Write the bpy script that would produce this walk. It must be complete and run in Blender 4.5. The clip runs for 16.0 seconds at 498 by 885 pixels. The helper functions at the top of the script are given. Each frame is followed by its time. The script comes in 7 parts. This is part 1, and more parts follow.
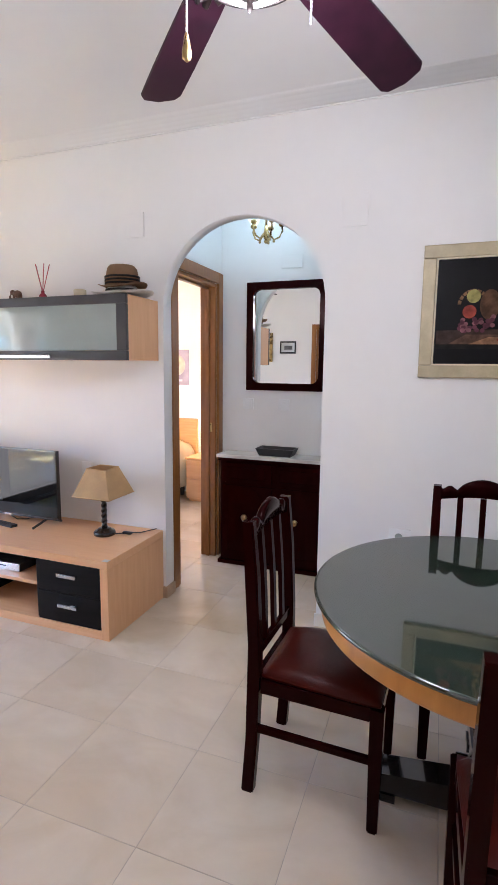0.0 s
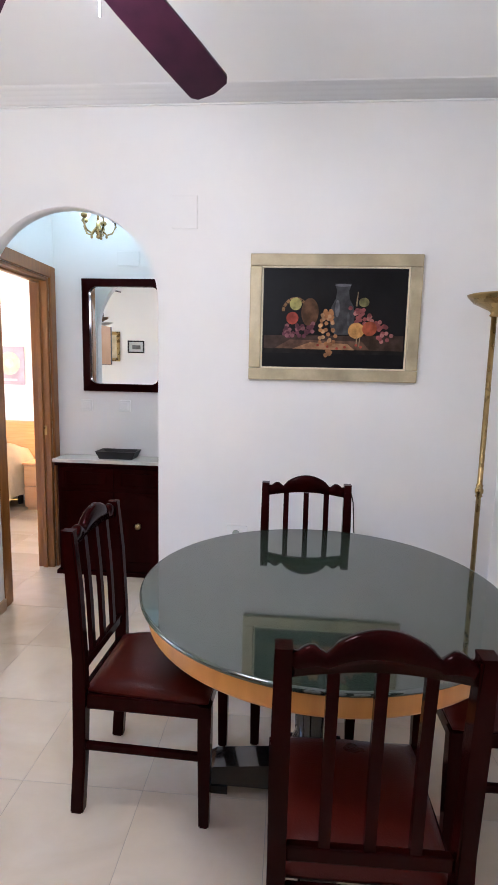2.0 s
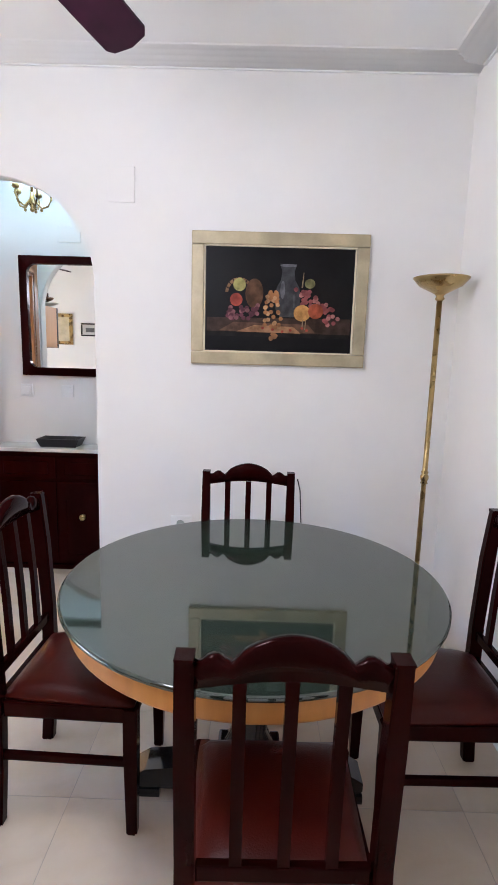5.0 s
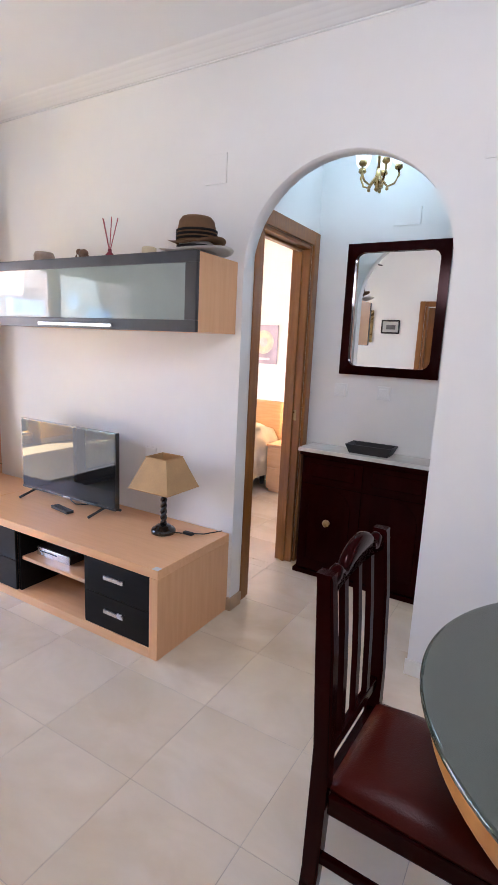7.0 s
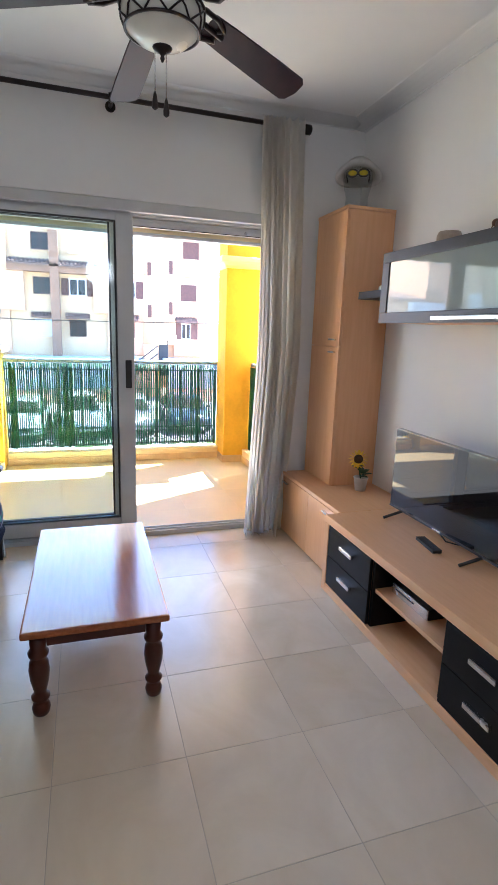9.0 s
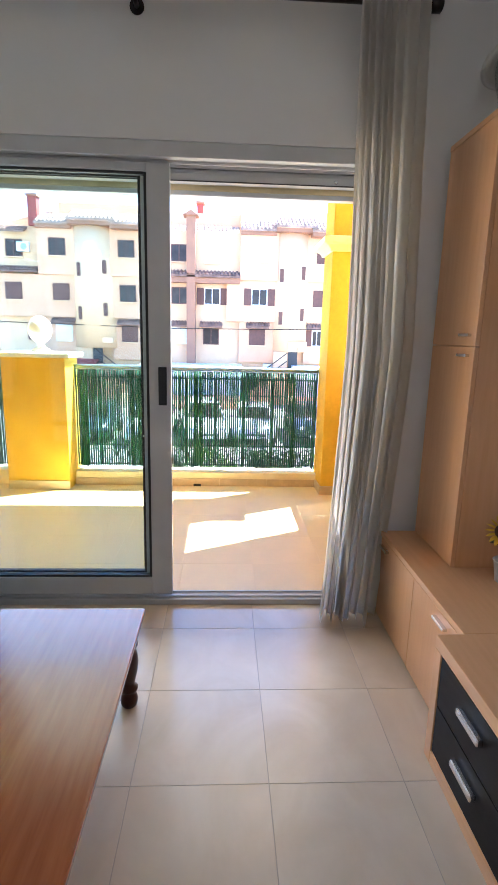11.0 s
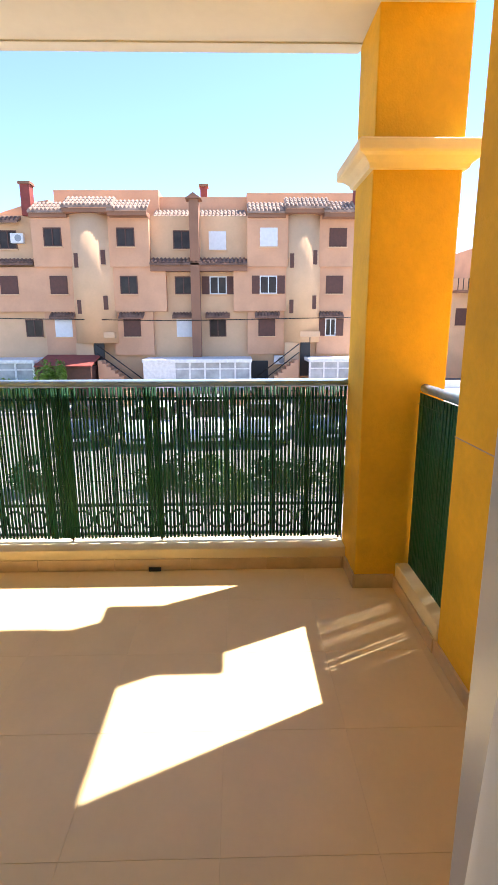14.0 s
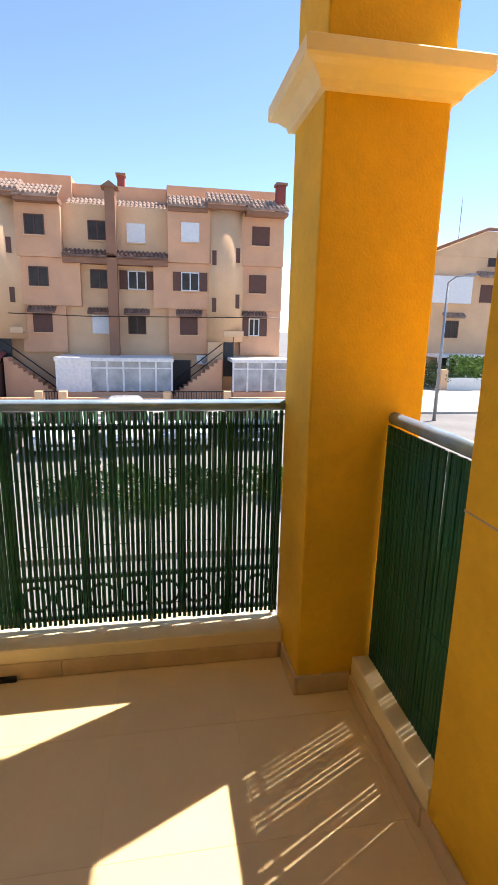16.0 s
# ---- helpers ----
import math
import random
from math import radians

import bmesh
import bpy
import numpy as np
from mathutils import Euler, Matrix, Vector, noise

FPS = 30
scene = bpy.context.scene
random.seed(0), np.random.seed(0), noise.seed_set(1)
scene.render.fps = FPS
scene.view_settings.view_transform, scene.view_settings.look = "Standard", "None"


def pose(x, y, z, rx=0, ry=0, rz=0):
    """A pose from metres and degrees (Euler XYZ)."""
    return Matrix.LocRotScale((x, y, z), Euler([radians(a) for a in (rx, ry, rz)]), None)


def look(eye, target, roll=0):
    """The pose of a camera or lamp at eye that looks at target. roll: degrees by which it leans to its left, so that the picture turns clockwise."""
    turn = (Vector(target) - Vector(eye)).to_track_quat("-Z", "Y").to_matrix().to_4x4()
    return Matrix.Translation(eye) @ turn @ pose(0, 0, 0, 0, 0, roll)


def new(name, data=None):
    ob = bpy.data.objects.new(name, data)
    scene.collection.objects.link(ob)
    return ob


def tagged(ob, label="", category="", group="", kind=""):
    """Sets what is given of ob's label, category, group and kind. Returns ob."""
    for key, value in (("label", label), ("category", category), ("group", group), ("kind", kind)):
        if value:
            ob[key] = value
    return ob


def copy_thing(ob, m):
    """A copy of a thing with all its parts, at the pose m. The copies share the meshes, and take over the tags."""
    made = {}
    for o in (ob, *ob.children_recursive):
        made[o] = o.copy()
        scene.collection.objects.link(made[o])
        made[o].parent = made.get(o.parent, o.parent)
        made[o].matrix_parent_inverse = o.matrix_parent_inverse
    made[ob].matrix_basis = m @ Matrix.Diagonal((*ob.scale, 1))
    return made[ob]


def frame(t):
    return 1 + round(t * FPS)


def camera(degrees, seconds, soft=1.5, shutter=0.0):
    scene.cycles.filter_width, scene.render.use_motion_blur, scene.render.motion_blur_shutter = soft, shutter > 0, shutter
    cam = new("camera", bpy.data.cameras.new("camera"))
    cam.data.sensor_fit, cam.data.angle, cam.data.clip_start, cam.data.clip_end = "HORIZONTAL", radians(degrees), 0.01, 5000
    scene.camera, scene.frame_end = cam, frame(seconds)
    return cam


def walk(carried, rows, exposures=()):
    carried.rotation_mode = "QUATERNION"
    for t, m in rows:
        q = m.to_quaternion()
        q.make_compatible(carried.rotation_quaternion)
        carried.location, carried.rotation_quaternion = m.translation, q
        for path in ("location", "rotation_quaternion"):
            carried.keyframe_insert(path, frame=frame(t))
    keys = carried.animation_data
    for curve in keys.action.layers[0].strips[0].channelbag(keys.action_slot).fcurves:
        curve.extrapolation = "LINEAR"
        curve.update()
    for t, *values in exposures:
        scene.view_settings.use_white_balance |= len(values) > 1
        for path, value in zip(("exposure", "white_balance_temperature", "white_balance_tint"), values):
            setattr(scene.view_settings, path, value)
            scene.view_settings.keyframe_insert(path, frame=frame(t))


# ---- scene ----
cam = camera(52.0, 16.0)
PATH = [
    (0, (4.106, -2.782, 1.484), (3.421, -0.924, 1.199), 0.6),
    (0.5, (4.136, -2.771, 1.482), (3.587, -0.869, 1.2), 0.8),
    (1, (4.161, -2.763, 1.487), (3.752, -0.826, 1.205), 1.1),
    (1.5, (4.191, -2.755, 1.49), (3.918, -0.794, 1.211), 1.2),
    (2, (4.221, -2.75, 1.492), (4.07, -0.775, 1.216), 1.3),
    (2.5, (4.246, -2.749, 1.492), (4.202, -0.768, 1.22), 1.4),
    (3, (4.267, -2.746, 1.494), (4.316, -0.766, 1.217), 1.4),
    (3.2, (4.279, -2.748, 1.499), (4.356, -0.77, 1.216), 1.3),
    (5.5, (4.336, -2.565, 1.487), (4.211, -0.598, 1.143), 1.9),
    (6, (4.26, -2.459, 1.492), (3.877, -0.529, 1.131), 2.3),
    (6.5, (4.12, -2.361, 1.475), (3.457, -0.509, 1.111), 2.5),
    (7, (3.921, -2.266, 1.476), (2.929, -0.569, 1.103), 2.7),
    (7.5, (3.784, -2.216, 1.467), (2.453, -0.777, 1.071), 2.7),
    (8, (3.705, -2.091, 1.458), (2.095, -0.98, 1.041), 2.8),
    (8.5, (3.633, -1.959, 1.463), (1.854, -1.151, 1.034), 2.7),
    (9, (3.46, -1.879, 1.454), (1.6, -1.277, 1.031), 2.0),
    (9.5, (3.25, -1.78, 1.452), (1.341, -1.368, 1.022), 1.6),
    (10, (3.001, -1.595, 1.445), (1.065, -1.337, 1.015), 1.1),
    (10.2, (2.892, -1.532, 1.429), (0.949, -1.301, 1.013), 1.2),
    (12.3, (1.637, -1.122, 1.392), (-0.309, -1.198, 0.936), 0.6),
    (12.5, (1.49, -1.127, 1.398), (-0.456, -1.208, 0.943), 0.4),
    (13, (1.161, -1.129, 1.413), (-0.786, -1.226, 0.966), 0.2),
    (13.5, (0.846, -1.068, 1.416), (-1.103, -1.14, 0.975), -0.1),
    (14, (0.577, -1.056, 1.404), (-1.372, -1.013, 0.96), -0.2),
    (14.5, (0.316, -1.085, 1.42), (-1.624, -0.893, 0.974), -0.2),
    (15, (0.118, -1.036, 1.405), (-1.806, -0.719, 0.962), 0.1),
    (15.5, (-0.098, -0.94, 1.418), (-2.009, -0.551, 0.975), 0.5),
    (16, (-0.296, -0.929, 1.405), (-2.217, -0.592, 0.96), 1.3),
]
STEPS = [(t, look(eye, target, roll)) for t, eye, target, roll in PATH]
EXPO = [(0, 4.3, 5700, 19), (1.0, 4.42, 5680, 18), (2.0, 4.55, 5650, 17), (2.5, 4.55, 5650, 17), (5.5, 4.65, 5650, 17), (6.5, 4.48, 5650, 20), (7.5, 4.08, 5550, 19), (8.5, 3.62, 5450, 14), (10.2, 3.5, 5500, 12), (12.3, 2.7, 5900, 11), (13.0, 2.42, 5950, 11), (13.6, 1.88, 6050, 13), (14.0, 1.63, 6600, 17), (14.5, 1.04, 6750, 18), (15.0, 1.0, 6900, 17), (16.0, 1.08, 6900, 16)]
walk(cam, STEPS, EXPO)

# ---- light ----
SUN_WAY = Vector((0.28, -0.555, -1.0)).normalized()
world = bpy.data.worlds.new("World")
scene.world = world
world.use_nodes = True
wn = world.node_tree.nodes
sky = wn.new("ShaderNodeTexSky")
sky.sky_type = "NISHITA"
sky.sun_disc = False
sky.sun_elevation = math.asin(-SUN_WAY.z)
sky.sun_rotation = math.atan2(-SUN_WAY.x, -SUN_WAY.y)
sky.air_density, sky.dust_density, sky.ozone_density, sky.altitude = 1.0, 0.0, 5.0, 2000
wn["Background"].inputs[1].default_value = 0.15
world.node_tree.links.new(sky.outputs[0], wn["Background"].inputs[0])

sun = new("sun", bpy.data.lights.new("sun", "SUN"))
sun.data.energy, sun.data.angle, sun.data.color = 5.0, radians(0.5), (1.0, 0.95, 0.86)
sun.matrix_world = look((0, 0, 0), SUN_WAY)


def area(name, m, sx, sy, watts, color):
    ob = new(name, bpy.data.lights.new(name, "AREA"))
    ob.data.shape, ob.data.size, ob.data.size_y = "RECTANGLE", sx, sy
    ob.data.energy, ob.data.color = watts, color
    ob.matrix_world = m
    return ob


# area lamps added to the skylight: sliding door, and an unseen bedroom window
area("window_daylight", look((-0.16, -1.6, 1.15), (1.0, -1.6, 1.55)), 1.8, 2.0, 2.4, (1.0, 0.94, 0.85))
area("bedroom_fill", look((-0.16, 1.6, 1.5), (1.0, 1.6, 1.3)), 1.2, 1.1, 1.25, (1.0, 0.86, 0.68))


# ---- materials ----
def mat(name, color, rough=0.6, metal=0.0, var=0.12, scale=6.0, bump=0.0, bump_scale=120.0, fine=0.06, spec=0.5, coat=0.0, per_object=0.0, stretch=(1, 1, 1), color2=None):
    m = bpy.data.materials.new(name)
    m.use_nodes = True
    nt = m.node_tree
    n, l = nt.nodes, nt.links
    b = n["Principled BSDF"]
    b.inputs["Roughness"].default_value = rough
    b.inputs["Metallic"].default_value = metal
    b.inputs["Specular IOR Level"].default_value = spec
    if coat:
        b.inputs["Coat Weight"].default_value, b.inputs["Coat Roughness"].default_value = coat, 0.06
    tc = n.new("ShaderNodeTexCoord")
    mp = n.new("ShaderNodeMapping")
    mp.inputs["Scale"].default_value = stretch
    l.new(tc.outputs["Object"], mp.inputs["Vector"])
    big = n.new("ShaderNodeTexNoise")
    big.inputs["Scale"].default_value, big.inputs["Detail"].default_value = scale, 4
    l.new(mp.outputs[0], big.inputs["Vector"])
    small = n.new("ShaderNodeTexNoise")
    small.inputs["Scale"].default_value, small.inputs["Detail"].default_value = scale * 12, 3
    l.new(mp.outputs[0], small.inputs["Vector"])
    mix = n.new("ShaderNodeMix")
    mix.data_type = "RGBA"
    lo = color2 or tuple(c * (1 - var) for c in color)
    hi = color if color2 else tuple(min(1, c * (1 + var * 0.6)) for c in color)
    mix.inputs["A"].default_value, mix.inputs["B"].default_value = (*lo, 1), (*hi, 1)
    ramp = n.new("ShaderNodeMapRange")
    ramp.inputs["From Min"].default_value, ramp.inputs["From Max"].default_value = 0.32, 0.68
    l.new(big.outputs["Fac"], ramp.inputs["Value"])
    l.new(ramp.outputs[0], mix.inputs["Factor"])
    hsv = n.new("ShaderNodeHueSaturation")
    val = n.new("ShaderNodeMapRange")
    val.inputs["To Min"].default_value, val.inputs["To Max"].default_value = 1 - fine, 1 + fine
    l.new(small.outputs["Fac"], val.inputs["Value"])
    last = val.outputs[0]
    if per_object:
        info = n.new("ShaderNodeObjectInfo")
        r = n.new("ShaderNodeMapRange")
        r.inputs["To Min"].default_value, r.inputs["To Max"].default_value = 1 - per_object, 1 + per_object
        l.new(info.outputs["Random"], r.inputs["Value"])
        mu = n.new("ShaderNodeMath")
        mu.operation = "MULTIPLY"
        l.new(r.outputs[0], mu.inputs[0])
        l.new(last, mu.inputs[1])
        last = mu.outputs[0]
    l.new(last, hsv.inputs["Value"])
    l.new(mix.outputs["Result"], hsv.inputs["Color"])
    l.new(hsv.outputs[0], b.inputs["Base Color"])
    rr = n.new("ShaderNodeMapRange")
    rr.inputs["To Min"].default_value, rr.inputs["To Max"].default_value = rough - min(0.08, rough * 0.45), min(1, rough + min(0.08, rough * 0.45))
    l.new(big.outputs["Fac"], rr.inputs["Value"])
    l.new(rr.outputs[0], b.inputs["Roughness"])
    if bump:
        bt = n.new("ShaderNodeTexNoise")
        bt.inputs["Scale"].default_value, bt.inputs["Detail"].default_value = bump_scale, 3
        l.new(mp.outputs[0], bt.inputs["Vector"])
        bp = n.new("ShaderNodeBump")
        bp.inputs["Strength"].default_value, bp.inputs["Distance"].default_value = bump, 0.004
        l.new(bt.outputs["Fac"], bp.inputs["Height"])
        l.new(bp.outputs[0], b.inputs["Normal"])
    return m


def wood(name, color, dark, rough=0.4, grain=(1, 12, 12), coat=0.0, scale=3.0, spec=0.5):
    return mat(name, color, rough, 0, 0.1, scale, 0.04, 60, 0.035, spec, coat, 0.03, grain, dark)


def glass(name, color=(1, 1, 1), rough=0.0):
    m = bpy.data.materials.new(name)
    m.use_nodes = True
    b = m.node_tree.nodes["Principled BSDF"]
    b.inputs["Base Color"].default_value = (*color, 1)
    b.inputs["Roughness"].default_value = rough
    b.inputs["Transmission Weight"].default_value = 1.0
    b.inputs["IOR"].default_value = 1.45
    return m


def glow(name, color, strength):
    m = bpy.data.materials.new(name)
    m.use_nodes = True
    b = m.node_tree.nodes["Principled BSDF"]
    b.inputs["Base Color"].default_value = (*color, 1)
    b.inputs["Emission Color"].default_value = (*color, 1)
    b.inputs["Emission Strength"].default_value = strength
    return m


def pane_glass(name, color):
    # thin sheet: light passes straight, with a faint mirror image at the surface
    m = bpy.data.materials.new(name)
    m.use_nodes = True
    nt = m.node_tree
    n, l = nt.nodes, nt.links
    n.remove(n["Principled BSDF"])
    tr, gl, mx = n.new("ShaderNodeBsdfTransparent"), n.new("ShaderNodeBsdfGlossy"), n.new("ShaderNodeMixShader")
    tr.inputs[0].default_value = (*color, 1)
    gl.inputs["Roughness"].default_value = 0.01
    lw = n.new("ShaderNodeLayerWeight")
    lw.inputs["Blend"].default_value = 0.5
    pw, ml = n.new("ShaderNodeMath"), n.new("ShaderNodeMath")
    pw.operation, ml.operation = "POWER", "MULTIPLY_ADD"
    pw.inputs[1].default_value = 4.0
    ml.inputs[1].default_value, ml.inputs[2].default_value = 0.7, 0.03
    l.new(lw.outputs["Facing"], pw.inputs[0])
    l.new(pw.outputs[0], ml.inputs[0])
    l.new(ml.outputs[0], mx.inputs[0])
    l.new(tr.outputs[0], mx.inputs[1])
    l.new(gl.outputs[0], mx.inputs[2])
    l.new(mx.outputs[0], n["Material Output"].inputs[0])
    return m


M_WALL = mat("white_wall_paint", (0.80, 0.785, 0.762), 0.75, 0, 0.03, 1.5, 0.08, 180, 0.012)
M_CEIL = mat("ceiling_paint", (0.74, 0.735, 0.725), 0.8, 0, 0.03, 1.2, 0.05, 150, 0.01)
M_TILE = mat("polished_porcelain_tile", (0.69, 0.585, 0.455), 0.20, 0, 0.12, 2.4, 0.02, 40, 0.02, 0.38, 0.0, 0.02, (1.0, 1.35, 1.0), (0.60, 0.487, 0.355))
nt = M_TILE.node_tree
big_noise = [x for x in nt.nodes if x.type == "TEX_NOISE"][0]
big_noise.inputs["Distortion"].default_value, big_noise.inputs["Detail"].default_value = 1.1, 6
piece, spread = nt.nodes.new("ShaderNodeObjectInfo"), nt.nodes.new("ShaderNodeVectorMath")
spread.operation = "SCALE"
spread.inputs["Scale"].default_value = 40.0
whole = [x for x in nt.nodes if x.type == "MAPPING"][0]
nt.links.new(piece.outputs["Random"], spread.inputs[0])
nt.links.new(spread.outputs[0], whole.inputs["Location"])
M_GROUT = mat("tile_grout", (0.47, 0.41, 0.34), 0.8, 0, 0.2, 8)
M_BALTILE = mat("balcony_tile", (0.79, 0.61, 0.325), 0.36, 0, 0.06, 3.0, 0.02, 60, 0.03, 0.3, 0, 0.012)
M_BALSKIRT = mat("sand_tile_skirting", (0.64, 0.47, 0.27), 0.4, 0, 0.12, 10)
M_SKIRT = mat("tan_tile_skirting", (0.50, 0.35, 0.22), 0.3, 0, 0.2, 10)
M_YELLOW = mat("ochre_wall_render", (0.80, 0.455, 0.02), 0.85, 0, 0.15, 2.6, 0.5, 110, 0.09)
M_CREAM = mat("cream_plaster", (0.85, 0.71, 0.42), 0.8, 0, 0.1, 4, 0.15, 160, 0.04)
M_WHITEPL = mat("white_plaster", (0.80, 0.78, 0.72), 0.75, 0, 0.06, 4, 0.1, 160, 0.03)
M_SOFFIT = mat("cream_soffit", (0.78, 0.72, 0.58), 0.85, 0, 0.05, 2, 0.12, 180, 0.03)
M_PVC = mat("white_window_profile", (0.57, 0.565, 0.56), 0.35, 0, 0.05, 8, 0, 1, 0.02)
M_PLATE = mat("white_plastic_plate", (0.80, 0.80, 0.79), 0.4, 0, 0.04, 8)
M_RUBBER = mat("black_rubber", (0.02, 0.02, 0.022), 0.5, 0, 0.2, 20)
M_BEECH = wood("beech_laminate", (0.77, 0.45, 0.24), (0.72, 0.40, 0.20), 0.33, (1.2, 14, 14))
M_BEECHV = wood("beech_laminate_upright", (0.76, 0.435, 0.225), (0.71, 0.385, 0.19), 0.33, (14, 14, 1.2))
M_BLACKW = wood("black_ash_front", (0.009, 0.008, 0.008), (0.005, 0.005, 0.005), 0.45, (2, 20, 20), 0.0, 3.0, 0.15)
M_GREYF = mat("dark_grey_frame", (0.055, 0.052, 0.056), 0.38, 0.2, 0.15, 8)
M_FROST = mat("frosted_glass", (0.30, 0.335, 0.315), 0.02, 0, 0.05, 5, 0, 1, 0.02, 0.75)
M_CHROME = mat("brushed_metal", (0.72, 0.72, 0.74), 0.25, 1.0, 0.06, 20)
M_MAHOG = wood("mahogany_lacquer", (0.017, 0.0012, 0.0012), (0.010, 0.0007, 0.0008), 0.12, (4, 4, 1), 0.0, 3.0, 0.08)
M_MAHOG.node_tree.nodes["Principled BSDF"].inputs["Specular Tint"].default_value = (1.0, 0.6, 0.58, 1)
M_LEATHER = mat("oxblood_leather", (0.052, 0.0048, 0.0025), 0.30, 0, 0.10, 4, 0.25, 240, 0.10, 0.17)
M_TABLEW = wood("orange_beech_edge", (0.62, 0.27, 0.055), (0.5, 0.2, 0.04), 0.35, (6, 6, 1))
M_BLACKG = mat("black_gloss_paint", (0.012, 0.011, 0.011), 0.12, 0, 0.2, 8, 0, 1, 0.05, 0.5, 0.5)
M_DARKGLASS = mat("dark_green_glass_top", (0.024, 0.037, 0.027), 0.04, 0, 0.06, 3, 0, 1, 0.01, 1.0)
M_DARKGLASS.node_tree.nodes["Principled BSDF"].inputs["IOR"].default_value = 1.6
M_GLASSEDGE = mat("green_glass_edge", (0.05, 0.16, 0.13), 0.08, 0, 0.1, 6, 0, 1, 0.02, 0.8)
M_BRASS = mat("aged_brass", (0.42, 0.30, 0.13), 0.28, 1.0, 0.2, 14)
M_GOLDF = mat("pale_gold_picture_frame", (0.44, 0.37, 0.235), 0.45, 0.25, 0.22, 7, 0.15, 90, 0.08)
M_PINE = wood("honey_pine_frame", (0.30, 0.118, 0.024), (0.22, 0.08, 0.016), 0.35, (14, 14, 1.4), 0.2)
M_CTABLE = wood("red_brown_table_top", (0.38, 0.115, 0.032), (0.29, 0.075, 0.022), 0.15, (1.4, 16, 16), 0.35)
M_CLEG = wood("dark_turned_leg", (0.085, 0.022, 0.012), (0.065, 0.017, 0.010), 0.34, (6, 6, 1.5), 0.1, 3.0, 0.3)
M_CURT = mat("off_white_curtain", (0.88, 0.855, 0.81), 0.9, 0, 0.05, 3, 0.3, 400, 0.04)
nt = M_CURT.node_tree
thin = nt.nodes.new("ShaderNodeBsdfTranslucent")
thin.inputs[0].default_value = (0.90, 0.87, 0.81, 1)
both = nt.nodes.new("ShaderNodeMixShader")
both.inputs[0].default_value = 0.58
nt.links.new(nt.nodes["Principled BSDF"].outputs[0], both.inputs[1])
nt.links.new(thin.outputs[0], both.inputs[2])
nt.links.new(both.outputs[0], nt.nodes["Material Output"].inputs[0])
M_IRON = mat("dark_bronze_metal", (0.035, 0.026, 0.024), 0.35, 0.6, 0.25, 10)
M_BLADE = wood("dark_wood_blade", (0.027, 0.0065, 0.014), (0.015, 0.004, 0.009), 0.4, (6, 6, 6), 0.0, 3.0, 0.2)
M_OPAL = mat("opal_glass", (0.72, 0.70, 0.60), 0.25, 0, 0.08, 6, 0, 1, 0.02)
M_MIRROR = mat("mirror_silver", (0.92, 0.93, 0.92), 0.01, 1.0, 0.0, 3, 0, 1, 0.0)
M_MIRROR.node_tree.nodes["Principled BSDF"].inputs["Roughness"].default_value = 0.0
for lk in list(M_MIRROR.node_tree.links):
    if lk.to_socket.name == "Roughness":
        M_MIRROR.node_tree.links.remove(lk)
M_PANE = pane_glass("clear_window_glass", (0.93, 0.98, 0.97))
M_JAR = pane_glass("thin_clear_glass", (0.86, 0.88, 0.87))
M_CLEAR = glass("clear_glass", (0.96, 0.98, 0.97))
M_REED = mat("green_plastic_reed", (0.019, 0.105, 0.056), 0.5, 0, 0.25, 5, 0, 1, 0.1, 0.25, 0, 0.22)
nt = M_REED.node_tree
reed_thin = nt.nodes.new("ShaderNodeBsdfTranslucent")
reed_thin.inputs[0].default_value = (0.05, 0.24, 0.12, 1)
reed_mix = nt.nodes.new("ShaderNodeMixShader")
reed_mix.inputs[0].default_value = 0.16
nt.links.new(nt.nodes["Principled BSDF"].outputs[0], reed_mix.inputs[1])
nt.links.new(reed_thin.outputs[0], reed_mix.inputs[2])
nt.links.new(reed_mix.outputs[0], nt.nodes["Material Output"].inputs[0])
M_RAIL = mat("blue_grey_rail_paint", (0.24, 0.35, 0.48), 0.22, 0.0, 0.15, 12)


# ---- shape helpers ----
def box(bm, x0, y0, z0, x1, y1, z1, bev=0.0):
    vs = [bm.verts.new((x, y, z)) for z in (z0, z1) for y in (y0, y1) for x in (x0, x1)]
    fs = [bm.faces.new([vs[i] for i in q]) for q in ((0, 2, 3, 1), (4, 5, 7, 6), (0, 1, 5, 4), (2, 6, 7, 3), (0, 4, 6, 2), (1, 3, 7, 5))]
    if bev:
        es = list({e for f in fs for e in f.edges})
        bmesh.ops.bevel(bm, geom=es, offset=bev, segments=2, profile=0.6, affect="EDGES")
    return bm


def bx(x0, y0, z0, x1, y1, z1, bev=0.0):
    return box(bmesh.new(), min(x0, x1), min(y0, y1), min(z0, z1), max(x0, x1), max(y0, y1), max(z0, z1), bev)


def lathe(bm, prof, seg=24, m=Matrix.Identity(4), caps=True, smooth=True):
    rings = []
    for r, z in prof:
        rings.append([bm.verts.new(m @ Vector((r * math.cos(a), r * math.sin(a), z))) for a in (2 * math.pi * i / seg for i in range(seg))])
    for a, b in zip(rings, rings[1:]):
        for i in range(seg):
            f = bm.faces.new((a[i], a[(i + 1) % seg], b[(i + 1) % seg], b[i]))
            f.smooth = smooth
    if caps:
        bm.faces.new(list(reversed(rings[0])))
        bm.faces.new(rings[-1])
    return bm


